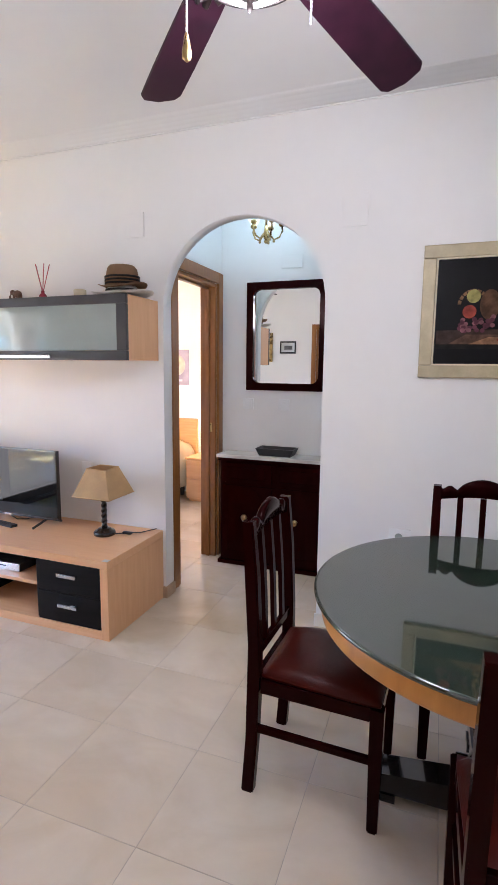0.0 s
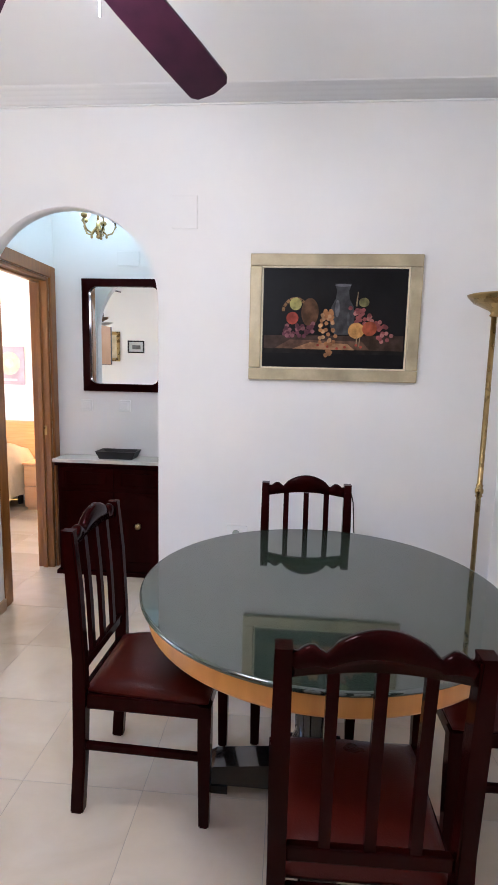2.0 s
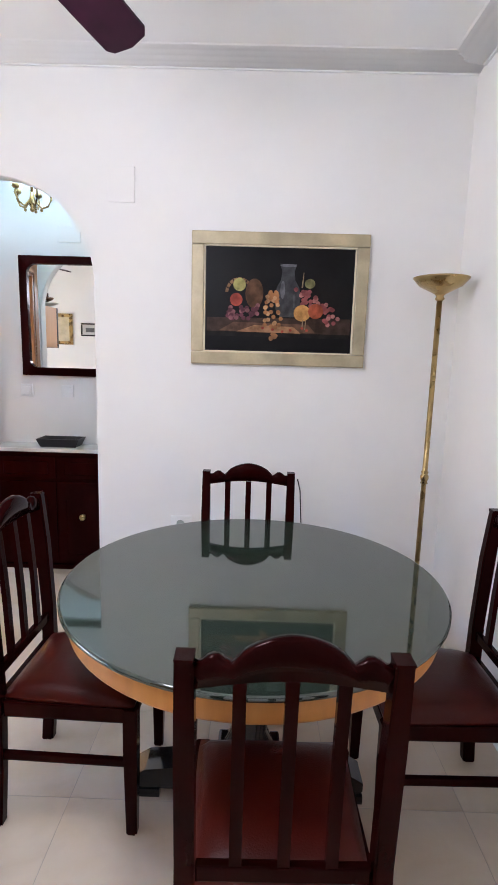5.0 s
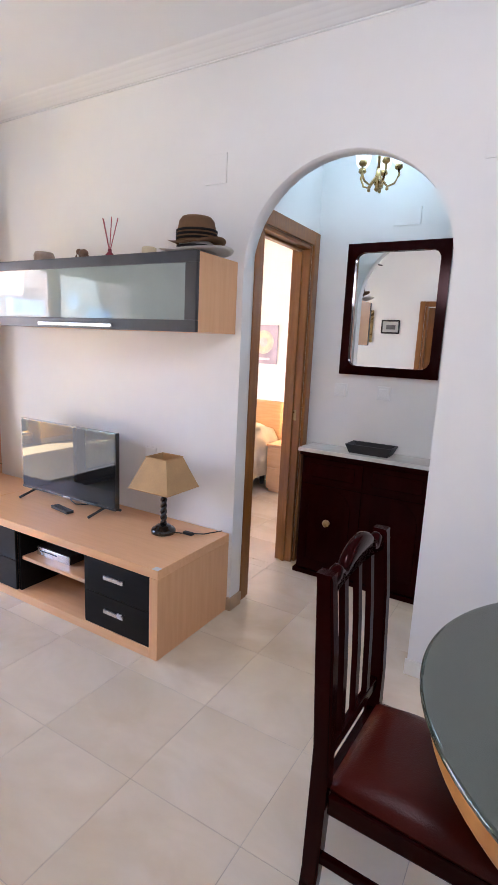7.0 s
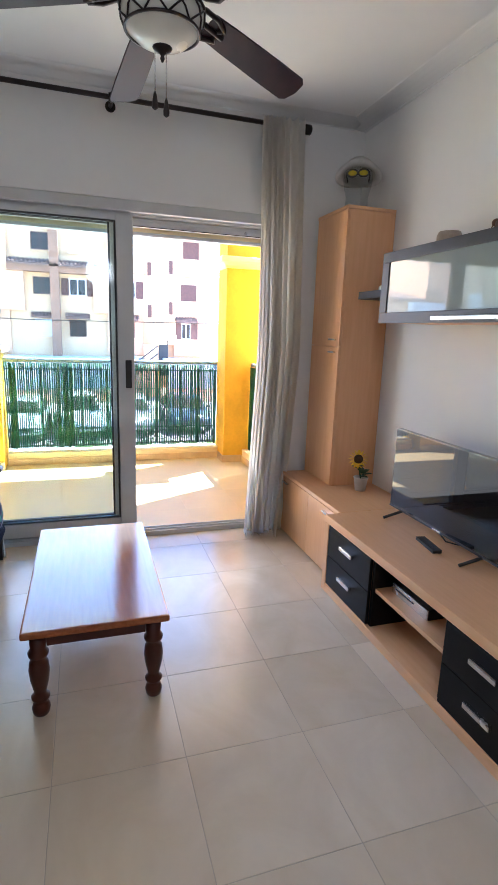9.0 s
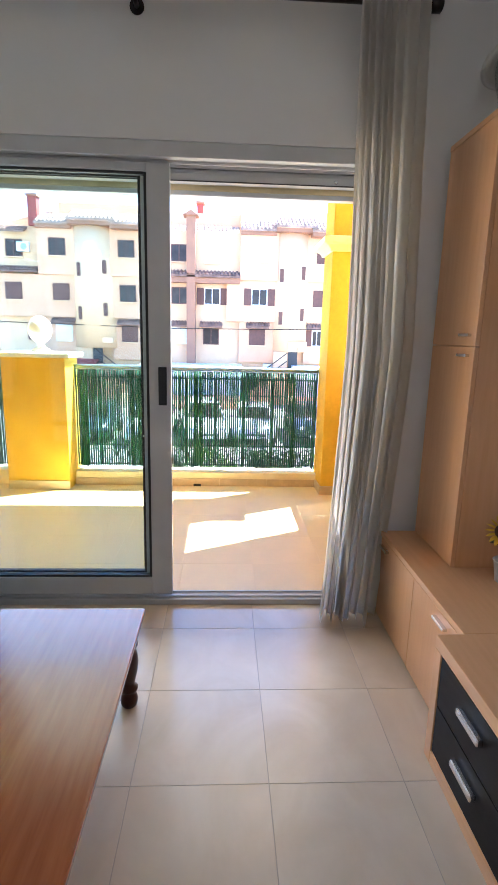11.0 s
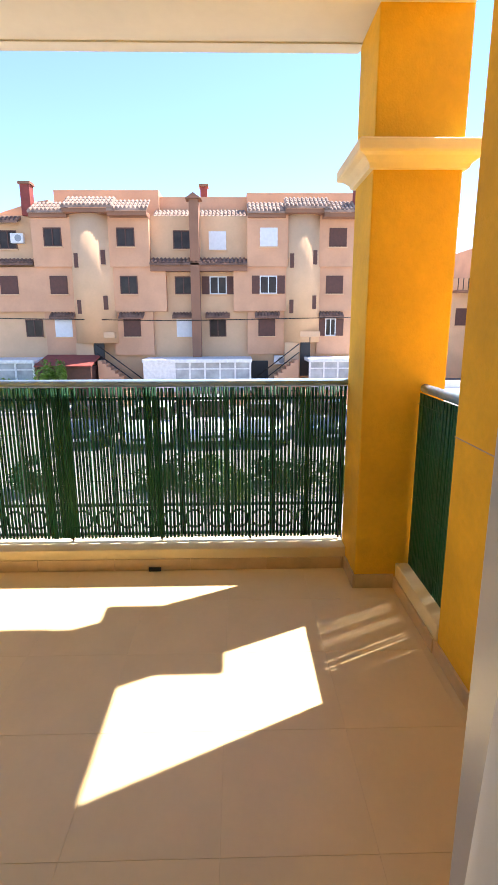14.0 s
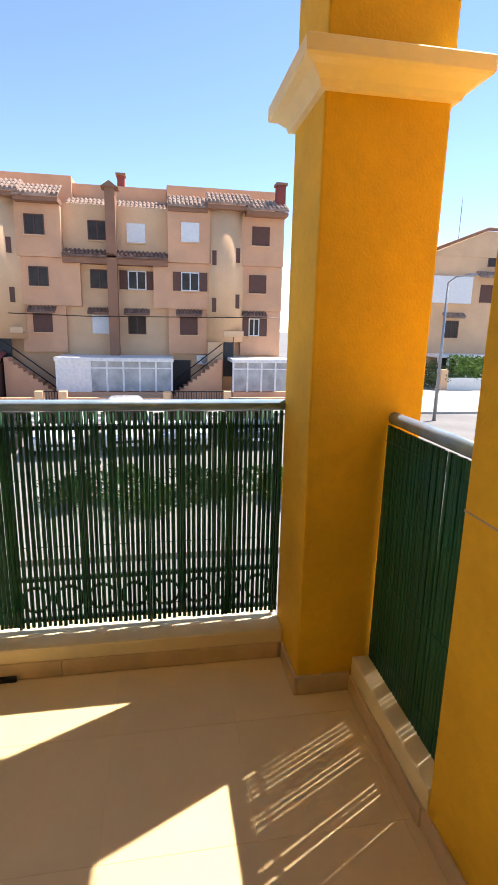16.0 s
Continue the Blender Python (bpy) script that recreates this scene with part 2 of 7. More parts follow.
def tube(bm, pts, r, seg=8, r_end=None):
    rings = []
    pts = [Vector(p) for p in pts]
    for k, p in enumerate(pts):
        d = (pts[min(k + 1, len(pts) - 1)] - pts[max(k - 1, 0)]).normalized()
        u = d.cross(Vector((0, 0, 1)) if abs(d.z) < 0.9 else Vector((1, 0, 0))).normalized()
        v = d.cross(u)
        rr = r if r_end is None else r + (r_end - r) * k / (len(pts) - 1)
        rings.append([bm.verts.new(p + rr * (math.cos(a) * u + math.sin(a) * v)) for a in (2 * math.pi * i / seg for i in range(seg))])
    for a, b in zip(rings, rings[1:]):
        for i in range(seg):
            f = bm.faces.new((a[i], b[i], b[(i + 1) % seg], a[(i + 1) % seg]))
            f.smooth = True
    bm.faces.new(rings[0])
    bm.faces.new(list(reversed(rings[-1])))
    return bm


def prism(bm, outline, h0, h1, m=Matrix.Identity(4), smooth=False):
    """Extrudes a flat outline (x, y) from h0 to h1 along z, then moves it by m."""
    a = [bm.verts.new(m @ Vector((x, y, h0))) for x, y in outline]
    b = [bm.verts.new(m @ Vector((x, y, h1))) for x, y in outline]
    bm.faces.new(list(reversed(a)))
    bm.faces.new(b)
    for i in range(len(a)):
        f = bm.faces.new((a[i], a[(i + 1) % len(a)], b[(i + 1) % len(a)], b[i]))
        f.smooth = smooth
    return bm


def ball(bm, c, r, sub=2, squash=(1, 1, 1)):
    m = Matrix.Translation(c) @ Matrix.Diagonal((r * squash[0], r * squash[1], r * squash[2], 1))
    got = bmesh.ops.create_icosphere(bm, subdivisions=sub, radius=1.0, matrix=m)
    for v in got["verts"]:
        for f in v.link_faces:
            f.smooth = True
    return bm


def mesh_ob(name, bm, material):
    me = bpy.data.meshes.new(name)
    bmesh.ops.recalc_face_normals(bm, faces=bm.faces)
    bm.to_mesh(me)
    bm.free()
    me.materials.append(material)
    return new(name, me)


def part(name, bm, material, parent, label=""):
    ob = mesh_ob(name, bm, material)
    ob.parent = parent
    return tagged(ob, label) if label else ob


def thing(name, label, category, group="", at=(0, 0, 0), kind=""):
    ob = new(name)
    ob.location = at
    ob.empty_display_size = 0.1
    return tagged(ob, label, category, group, kind)


def solid(name, bm, material, label, category, kind="", group=""):
    return tagged(mesh_ob(name, bm, material), label, category, group, kind)


def setting(name, bm, material, label, category):
    return solid(name, bm, material, label, category, "structure")


# ---- the large structure ----
H, CR = 2.838, 2.812
RX, BY = 5.33, -3.25
GROUND = -3.0


def holed_wall(axis, a0, a1, holes, z0, z1, d0, d1):
    """A wall along x or y from a0 to a1 with rectangular holes (b0, b1, h0, h1)."""
    bm = bmesh.new()

    def put(p0, p1, h0, h1):
        if p1 - p0 > 1e-4 and h1 - h0 > 1e-4:
            box(bm, *((p0, d0, h0, p1, d1, h1) if axis == "x" else (d0, p0, h0, d1, p1, h1)))

    at = a0
    for b0, b1, h0, h1 in holes:
        put(at, b0, z0, z1)
        put(b0, b1, z0, h0)
        put(b0, b1, h1, z1)
        at = b1
    put(at, a1, z0, z1)
    return bm


def arch_wall(x0, x1, a0, a1, spring, y0, y1, top, seg=28):
    bm = bmesh.new()
    box(bm, x0, y0, 0, a0, y1, top)
    box(bm, a1, y0, 0, x1, y1, top)
    r, cx = (a1 - a0) / 2, (a0 + a1) / 2
    prev = None
    for i in range(seg + 1):
        x, z = cx - r * math.cos(math.pi * i / seg), spring + r * math.sin(math.pi * i / seg)
        row = [bm.verts.new(p) for p in ((x, y0, z), (x, y1, z), (x, y1, top), (x, y0, top))]
        if prev:
            for k in range(4):
                f = bm.faces.new((prev[k], prev[(k + 1) % 4], row[(k + 1) % 4], row[k]))
                f.smooth = k == 0
        prev = row
    return bm


setting("wall_north", arch_wall(0.0, RX, 2.518, 3.508, 1.838, 0.0, 0.09, H), M_WALL, "white painted wall with a round-topped arch", "wall")
setting("wall_east", bx(RX, BY - 0.15, 0, RX + 0.15, 0.12, H), M_WALL, "plain white painted wall beside the dining table", "wall")
setting("wall_south", holed_wall("x", 0.0, RX, [(2.30, 3.12, 0.0, 2.1)], 0, H, BY - 0.15, BY), M_WALL, "plain white painted wall with a doorway", "wall")
wall_w = setting("wall_west", holed_wall("y", BY - 0.15, 2.85, [(-2.80, -0.61, 0.0, 2.225), (1.0, 2.2, 0.95, 2.1)], 0, H, -0.2, 0.0), M_WALL, "white painted wall round the sliding balcony door", "wall")
setting("ceiling", bx(-0.2, BY - 0.15, H, RX + 0.15, 2.85, H + 0.2), M_CEIL, "flat white painted ceiling", "ceiling")
setting("wall_hall_back", bx(2.385, 0.92, 0, 4.3, 1.04, H), M_WALL, "white hall wall behind the shoe cabinet", "wall")
setting("wall_hall_end", bx(4.2, 0.09, 0, 4.3, 0.92, H), M_WALL, "plain white end wall of the hall", "wall")
setting("wall_bedroom_door", holed_wall("y", 0.09, 0.92, [(0.19, 0.83, 0, 2.11)], 0, H, 2.385, 2.505), M_WALL, "white hall wall with the bedroom doorway", "wall")
setting("wall_bedroom_back", bx(0.0, 2.65, 0, 2.6, 2.80, H), M_WALL, "cream lit bedroom wall behind the bed", "wall")
setting("wall_bedroom_side", bx(2.385, 1.04, 0, 2.5, 2.65, H), M_WALL, "plain white bedroom side wall", "wall")
setting("wall_corridor", bx(2.2, BY - 1.2, 0, 3.3, BY - 1.1, H), M_WALL, "plain white wall behind the open doorway", "wall")


def crown(name, p0, p1, inward):
    """Reeded plaster cornice along the top of a wall: a flat lip, then four shallow reeds up to the ceiling."""
    prof = [(0.0, CR), (0.012, CR), (0.014, CR + 0.004)]
    for k in range(4):
        for u in (0.15, 0.5, 0.85):
            t = (k + u) / 4
            b = 0.0035 * math.sin(math.pi * u)
            prof.append((0.014 + 0.150 * t, CR + 0.004 + (H - CR - 0.006) * t - b))
    prof += [(0.168, H - 0.001), (0.0, H - 0.001)]
    bm = bmesh.new()
    ends = [[bm.verts.new((p[0] + inward[0] * d, p[1] + inward[1] * d, z)) for d, z in prof] for p in (p0, p1)]
    for i in range(len(prof)):
        k = (i + 1) % len(prof)
        bm.faces.new((ends[0][i], ends[0][k], ends[1][k], ends[1][i])).smooth = 3 <= i < len(prof) - 3
    bm.faces.new(ends[0])
    bm.faces.new(list(reversed(ends[1])))
    bmesh.ops.recalc_face_normals(bm, faces=bm.faces[:])
    setting(name, bm, M_CEIL, "reeded white plaster cornice under the ceiling", "cornice")


crown("trim_cornice_north", (0, 0), (RX, 0), (0, -1))
crown("trim_cornice_west", (0, BY), (0, -0.086), (1, 0))
crown("trim_cornice_east", (RX, BY), (RX, -0.086), (-1, 0))

setting("baseboard_arch", bx(2.490, -0.012, 0, 2.530, 0.102, 0.075, 0.002), M_SKIRT, "tan tile skirting round the arch foot", "skirting")
setting("baseboard_dining", bx(3.50, -0.012, 0, RX - 0.012, -0.0005, 0.075, 0.002), M_WHITEPL, "pale tile skirting along the dining wall", "skirting")
setting("baseboard_east", bx(RX - 0.012, BY, 0, RX - 0.0005, -0.013, 0.075, 0.002), M_WHITEPL, "pale tile skirting", "skirting")

# balcony shell
BX = -2.205
pier = setting("balcony_pier", bx(-1.372, -0.20, 0, -0.2405, 0.08, 3.1, 0.006), M_YELLOW, "ochre rendered balcony side wall", "wall")
setting("balcony_pier_groove", bx(-1.3733, -0.2012, 0.974, -0.245, 0.0805, 0.979), M_SKIRT, "thin joint line in the ochre render", "joint")
setting("facade", holed_wall("y", BY - 2.5, 2.85, [(-2.80, -0.61, -0.02, 2.225), (1.0, 2.2, 0.95, 2.1)], -0.3, 3.1, -0.24, -0.2005), M_YELLOW, "ochre rendered outside wall round the balcony door", "wall")
setting("balcony_ceiling", bx(-2.385, -5.75, 2.765, -0.2405, -0.012, 3.1), M_SOFFIT, "cream painted balcony soffit", "ceiling")
setting("trim_soffit_edge", bx(-2.388, -5.75, 2.757, -2.30, -0.4255, 2.7645), M_SOFFIT, "cream drip edge of the balcony soffit", "trim")
setting("balcony_slab", bx(-2.45, -5.75, -0.30, -0.2005, 0.12, -0.008), M_GROUT, "concrete balcony slab under the tiles", "floor")
setting("baseboard_pier", bx(-1.384, -0.212, 0, -0.24, -0.2005, 0.07, 0.003), M_BALSKIRT, "sand-coloured tile skirting along the ochre wall", "skirting")

col = setting("balcony_column", bx(-2.335, -0.425, 0, -1.975, -0.008, 3.1, 0.008), M_YELLOW, "square ochre rendered balcony column", "column")
bm = bmesh.new()
prof = [(0.0, 2.103), (0.020, 2.106), (0.028, 2.126), (0.056, 2.150), (0.080, 2.158), (0.086, 2.166), (0.086, 2.208), (0.076, 2.216), (0.0, 2.224)]
rings = []
for o, z in prof:
    rings.append([bm.verts.new(p) for p in ((-2.335 - o, -0.425 - o, z), (-1.975 + o, -0.425 - o, z), (-1.975 + o, -0.008 + o, z), (-2.335 - o, -0.008 + o, z))])
for a, b in zip(rings, rings[1:]):
    for i in range(4):
        bm.faces.new((a[i], a[(i + 1) % 4], b[(i + 1) % 4], b[i]))
part("capital", bm, M_CREAM, col, "cream moulded capital band")
bm = bmesh.new()
box(bm, -2.204, -0.437, 0, -1.963, -0.4255, 0.08, 0.003)
box(bm, -1.9745, -0.425, 0, -1.963, -0.212, 0.08, 0.003)
part("column_skirting", bm, M_BALSKIRT, col, "tan tile skirting")

kerb = setting("balcony_kerb", bx(-2.42, -2.68, -0.008, BX - 0.012, -0.4255, 0.128, 0.008), M_CREAM, "cream painted kerb under the balcony railing", "kerb")
y = -2.68
n = 0
while y < -0.44:
    y2 = min(y + 0.446, -0.438)
    part("skirting_tile", bx(BX - 0.0118, y + 0.001, 0, BX, y2 - 0.001, 0.07, 0.003), M_BALSKIRT, kerb)
    y = y2
kerb2 = setting("balcony_side_kerb", bx(-1.9745, -0.205, -0.008, -1.3725, -0.02, 0.145, 0.008), M_CREAM, "cream painted side kerb beside the column", "kerb")
part("skirting_tile", bx(-1.962, -0.217, 0, -1.385, -0.2055, 0.07, 0.003), M_BALSKIRT, kerb2)

low = setting("balcony_parapet_pillar", bx(-2.44, -3.23, 0, -2.06, -2.685, 1.175, 0.008), M_YELLOW, "low ochre parapet pillar with white cap", "pillar")
part("cap", bx(-2.48, -3.28, 1.1755, -2.02, -2.635, 1.215, 0.012), M_WHITEPL, low, "white plaster cap")
bm = lathe(bmesh.new(), [(0.10, 1.266), (0.10, 1.29), (0.05, 1.31), (0.04, 1.345), (0.055, 1.36), (0.10, 1.39), (0.125, 1.44), (0.13, 1.48), (0.12, 1.53), (0.085, 1.575), (0.04, 1.6), (0.002, 1.607)], 24, Matrix.Translation((-2.25, -2.945, 0.052)) @ Matrix.Diagonal((0.78, 0.78, 0.92, 1)))
part("ball_finial", bm, M_WHITEPL, low, "white plaster ball")
part("pillar_skirting", bx(-2.0595, -3.23, 0, -2.048, -2.685, 0.08, 0.003), M_BALSKIRT, low)
setting("balcony_end_wall", bx(-2.46, -5.75, 0, -0.2405, -5.6, 2.745), M_YELLOW, "plain ochre end wall of the balcony", "wall")
setting("balcony_low_wall", bx(-2.42, -5.6, -0.008, BX - 0.001, -3.232, 0.135, 0.006), M_CREAM, "cream painted kerb beyond the pillar", "kerb")

# ground outside
setting("ground", bx(-400, -400, GROUND - 1, 400, 400, GROUND), mat("pale_asphalt", (0.22, 0.215, 0.205), 0.9, 0, 0.2, 0.4, 0.2, 30, 0.08), "grey asphalt ground of the street", "ground")
setting("own_building_base", bx(-2.3, -12, GROUND, 7, 8, -0.31), M_YELLOW, "ochre ground storey under the flat", "wall")

# ---- sliding balcony door ----
def window_frame(name, label):
    w = thing(name, label, "sliding door", kind="structure")
    for nm, b in (("head", (-0.19, -2.80, 2.160, -0.005, -0.61, 2.2245)), ("jamb", (-0.19, -2.80, 0.031, -0.005, -2.755, 2.1595)), ("jamb", (-0.19, -0.655, 0.031, -0.005, -0.61, 2.1595)), ("threshold", (-0.13, -2.80, -0.002, -0.028, -0.61, 0.030))):
        part(nm, bx(*b, 0.004), M_PVC, w)
    for k, x in enumerate((-0.055, -0.105)):
        part("track", bx(x - 0.004, -2.753, 0.0305, x + 0.004, -0.657, 0.040), M_PVC, w, "raised sliding track")
        part("head_groove", bx(x - 0.005, -2.753, 2.147, x + 0.005, -0.657, 2.1595), M_PVC, w)
    part("head_channel", bx(-0.150, -2.753, 2.128, -0.118, -0.657, 2.1465, 0.002), M_PVC, w, "recessed channel under the head")
    part("head_rail", bx(-0.185, -2.753, 2.098, -0.112, -0.657, 2.1275, 0.003), M_PVC, w, "grey rail over the opening")
    part("head_gasket", bx(-0.118, -2.753, 2.0935, -0.110, -0.657, 2.0975), M_RUBBER, w, "black rubber gasket")
    part("shutter_slat", bx(-0.232, -2.79, 2.075, -0.196, -0.62, 2.125, 0.004), M_CREAM, w, "pale bottom slat of the raised roller shutter")
    part("shutter_lip", bx(-0.238, -2.79, 2.052, -0.190, -0.62, 2.0745, 0.004), M_PVC, w, "grey lip of the raised roller shutter")
    part("shutter_box", bx(-0.2385, -2.79, 2.1255, -0.192, -0.62, 2.22), M_CREAM, w, "cream roller shutter box edge above the opening")
    part("screw", lathe(bmesh.new(), [(0.008, 0), (0.009, 0.003), (0.004, 0.005)], 12, pose(-0.1115, -0.80, 2.112, 0, 90, 0)), M_CHROME, w)
    return w


wf = window_frame("window_1", "white profile sliding balcony door standing open")


def leaf(parent, x, y0, y1, name, label):
    bar = part(name, bx(x - 0.02, y1 - 0.105, 0.055, x + 0.02, y1, 2.145, 0.004), M_PVC, parent, label)
    for nm, b in (("stile", (x - 0.02, y0, 0.055, x + 0.02, y0 + 0.08, 2.145)), ("top_rail", (x - 0.02, y0 + 0.0805, 2.108, x + 0.02, y1 - 0.1055, 2.145)), ("bottom_rail", (x - 0.02, y0 + 0.0805, 0.055, x + 0.02, y1 - 0.1055, 0.15))):
        part(nm, bx(*b, 0.004), M_PVC, bar)
    p = part("pane", bx(x - 0.003, y0 + 0.081, 0.151, x + 0.003, y1 - 0.106, 2.107), M_PANE, bar, "clear window pane")
    p.visible_shadow = False
    for b in ((x - 0.015, y1 - 0.118, 0.151, x + 0.012, y1 - 0.1065, 2.107), (x - 0.012, y0 + 0.082, 0.1505, x + 0.012, y1 - 0.119, 0.162), (x - 0.012, y0 + 0.082, 2.096, x + 0.012, y1 - 0.119, 2.1075)):
        part("gasket", bx(*b), M_RUBBER, bar, "black rubber gasket")
    return bar


front = leaf(wf, -0.055, -2.75, -1.565, "front_leaf", "closed white sliding leaf")
leaf(wf, -0.105, -2.73, -1.60, "rear_leaf", "white sliding leaf parked behind the other")
part("pull_handle", bx(-0.034, -1.625, 1.06, -0.024, -1.585, 1.245, 0.004), M_RUBBER, front, "black recessed pull handle")

# ---- curtain rod and curtains ----
rod = thing("curtain_rod", "dark bronze curtain rod above the balcony door", "curtain rod")
part("rod", tube(bmesh.new(), [(0.10, -3.05, 2.735), (0.10, -0.50, 2.735)], 0.014, 12), M_IRON, rod)
for y in (-2.95, -1.69, -0.555):
    bm = bmesh.new()
    tube(bm, [(0.0, y, 2.72), (0.06, y, 2.72), (0.10, y, 2.728)], 0.011, 8)
    lathe(bm, [(0.03, 0), (0.03, 0.008)], 16, pose(0.0005, y, 2.72, 0, 90, 0))
    part("bracket", bm, M_IRON, rod)
    part("ring", lathe(bmesh.new(), [(0.022, -0.014), (0.026, 0), (0.022, 0.014)], 16, pose(0.10, y, 2.735, 90, 0, 0)), M_IRON, rod)
part("rod_end", lathe(bmesh.new(), [(0.016, 0), (0.03, 0.006), (0.03, 0.05), (0.02, 0.056)], 16, pose(0.10, -0.50, 2.735, -90, 0, 0)), M_IRON, rod, "square-ended dark finial")


def curtain(name, label, spans, folds, seed, depth=0.045):
    """A gathered curtain; spans gives its two edges at the top, half-way and at the floor."""
    rnd = random.Random(seed)
    bm = bmesh.new()
    n, rows = folds * 14, 48
    cuts = [0.0]
    for _ in range(folds):
        cuts.append(cuts[-1] + rnd.uniform(0.55, 1.5))
    cuts = [c / cuts[-1] for c in cuts]
    am = [rnd.uniform(0.55, 1.3) for _ in range(folds)]
    ph = [rnd.uniform(-1, 1) for _ in range(folds)]
    merge = [rnd.uniform(0.25, 1.0) if rnd.random() < 0.4 else 2.0 for _ in range(folds)]
    (a0, a1), (b0, b1), (c0, c1) = spans
    grid = []
    for j in range(rows + 1):
        v = j / rows
        z = 2.772 - v * 2.760
        if v < 0.5:
            w = v / 0.5
            y0, y1 = a0 + (b0 - a0) * w, a1 + (b1 - a1) * w
        else:
            w = ((v - 0.5) / 0.5) ** 1.4
            y0, y1 = b0 + (c0 - b0) * w, b1 + (c1 - b1) * w
        head = max(0.0, 1 - v / 0.045)
        row = []
        for i in range(n + 1):
            k, f = min(i // 14, folds - 1), (i - 14 * min(i // 14, folds - 1)) / 14
            u = cuts[k] + (cuts[k + 1] - cuts[k]) * f
            soft = 1 - 0.75 * min(1, max(0, (v - merge[k]) * 3))
            s1 = math.sin(2 * math.pi * f + 0.5 * math.sin(3 * v + 3 * ph[k]))
            s1 = math.copysign(abs(s1) ** 0.75, s1) + 0.30 * math.sin(4 * math.pi * f + 2 * ph[k] + 1.5 * v)
            d = depth * am[k] * soft * (0.42 + 0.65 * v) * (1 - 0.55 * head)
            y = y0 + (y1 - y0) * u + 0.020 * am[k] * math.sin(2 * math.pi * f + 1.2 + ph[k]) * (0.35 + 0.8 * v) * soft
            x = 0.118 + 0.020 * head + d * s1 + 0.0035 * math.sin(37 * u + 9 * v + 4 * ph[k]) + 0.012 * math.sin(5 * v + 2 * u)
            row.append(bm.verts.new((max(x, 0.022), y, z + 0.010 * math.sin(11 * u + ph[k]) * (j == rows) - 0.02 * head * abs(math.sin(math.pi * f)))))
        grid.append(row)
    for a, b in zip(grid, grid[1:]):
        for i in range(n):
            bm.faces.new((a[i], a[i + 1], b[i + 1], b[i])).smooth = True
    bmesh.ops.solidify(bm, geom=bm.faces[:], thickness=0.0022)
    for f in bm.faces:
        f.smooth = True
    return solid(name, bm, M_CURT, label, "curtain", group="curtains at the balcony door")


curtain("curtain", "drawn-back off-white curtain hanging beside the tall cabinet", ((-0.785, -0.52), (-0.762, -0.46), (-0.805, -0.545)), 8, 4, 0.052)
curtain("curtain", "drawn-back off-white curtain hanging beside the sofa", ((-2.98, -2.56), (-2.98, -2.50), (-3.0, -2.40)), 7, 9, 0.052)

# ---- doors and hall ----
dr = thing("door_1", "honey pine door frame of the bedroom, standing open", "door frame", kind="structure")
for nm, b in (("casing", (2.5055, 0.83, 0, 2.525, 0.905, 2.19)), ("casing", (2.5055, 0.122, 0, 2.512, 0.19, 2.19)), ("head_casing", (2.5055, 0.1905, 2.11, 2.525, 0.8295, 2.19)), ("jamb_lining", (2.383, 0.80, 0, 2.507, 0.8295, 2.11)), ("jamb_lining", (2.383, 0.1905, 0, 2.507, 0.22, 2.11)), ("head_lining", (2.383, 0.2205, 2.085, 2.507, 0.7995, 2.1095)), ("door_stop", (2.43, 0.785, 0, 2.46, 0.7995, 2.085)), ("door_stop", (2.43, 0.2205, 2.07, 2.46, 0.7845, 2.0845))):
    part(nm, bx(*b, 0.004), M_PINE, dr)
part("strike_plate", bx(2.462, 0.7965, 1.0, 2.482, 0.7995, 1.07), M_BRASS, dr, "small brass strike plate")
d2 = thing("door_2", "honey pine door frame in the wall opposite the arch", "door frame", kind="structure")
for nm, b in (("casing", (2.23, BY + 0.0005, 0, 2.30, BY + 0.02, 2.17)), ("casing", (3.12, BY + 0.0005, 0, 3.19, BY + 0.02, 2.17)), ("head_casing", (2.3005, BY + 0.0005, 2.10, 3.1195, BY + 0.02, 2.17)), ("jamb_lining", (2.3005, BY - 0.15, 0, 2.33, BY, 2.10)), ("jamb_lining", (3.09, BY - 0.15, 0, 3.1195, BY, 2.10))):
    part(nm, bx(*b, 0.004), M_PINE, d2)
part("door_panel", bx(2.332, BY - 0.14, 0.005, 3.088, BY - 0.10, 2.095, 0.003), M_PINE, d2, "closed honey pine door panel")


def frame_thing(name, label, category, x0, x1, z0, z1, y, w, deep, fmat, way=-1, lip=None):
    t = thing(name, label, category)
    ya, yb = sorted((y, y + way * deep))
    for b in ((x0, ya, z1 - w, x1, yb, z1), (x0, ya, z0, x1, yb, z0 + w), (x0, ya, z0 + w + 0.0005, x0 + w, yb, z1 - w - 0.0005), (x1 - w, ya, z0 + w + 0.0005, x1, yb, z1 - w - 0.0005)):
        part("frame_bar", bx(*b, 0.006), fmat, t)
    if lip:
        for b in ((x0 + w, z1 - w - 0.008, x1 - w, z1 - w), (x0 + w, z0 + w, x1 - w, z0 + w + 0.008), (x0 + w, z0 + w + 0.0085, x0 + w + 0.008, z1 - w - 0.0085), (x1 - w - 0.008, z0 + w + 0.0085, x1 - w, z1 - w - 0.0085)):
            part("inner_lip", bx(b[0], y + way * deep * 0.2, b[1], b[2], y + way * deep * 0.75, b[3], 0.002), lip, t, "pale inner edge")
    return t


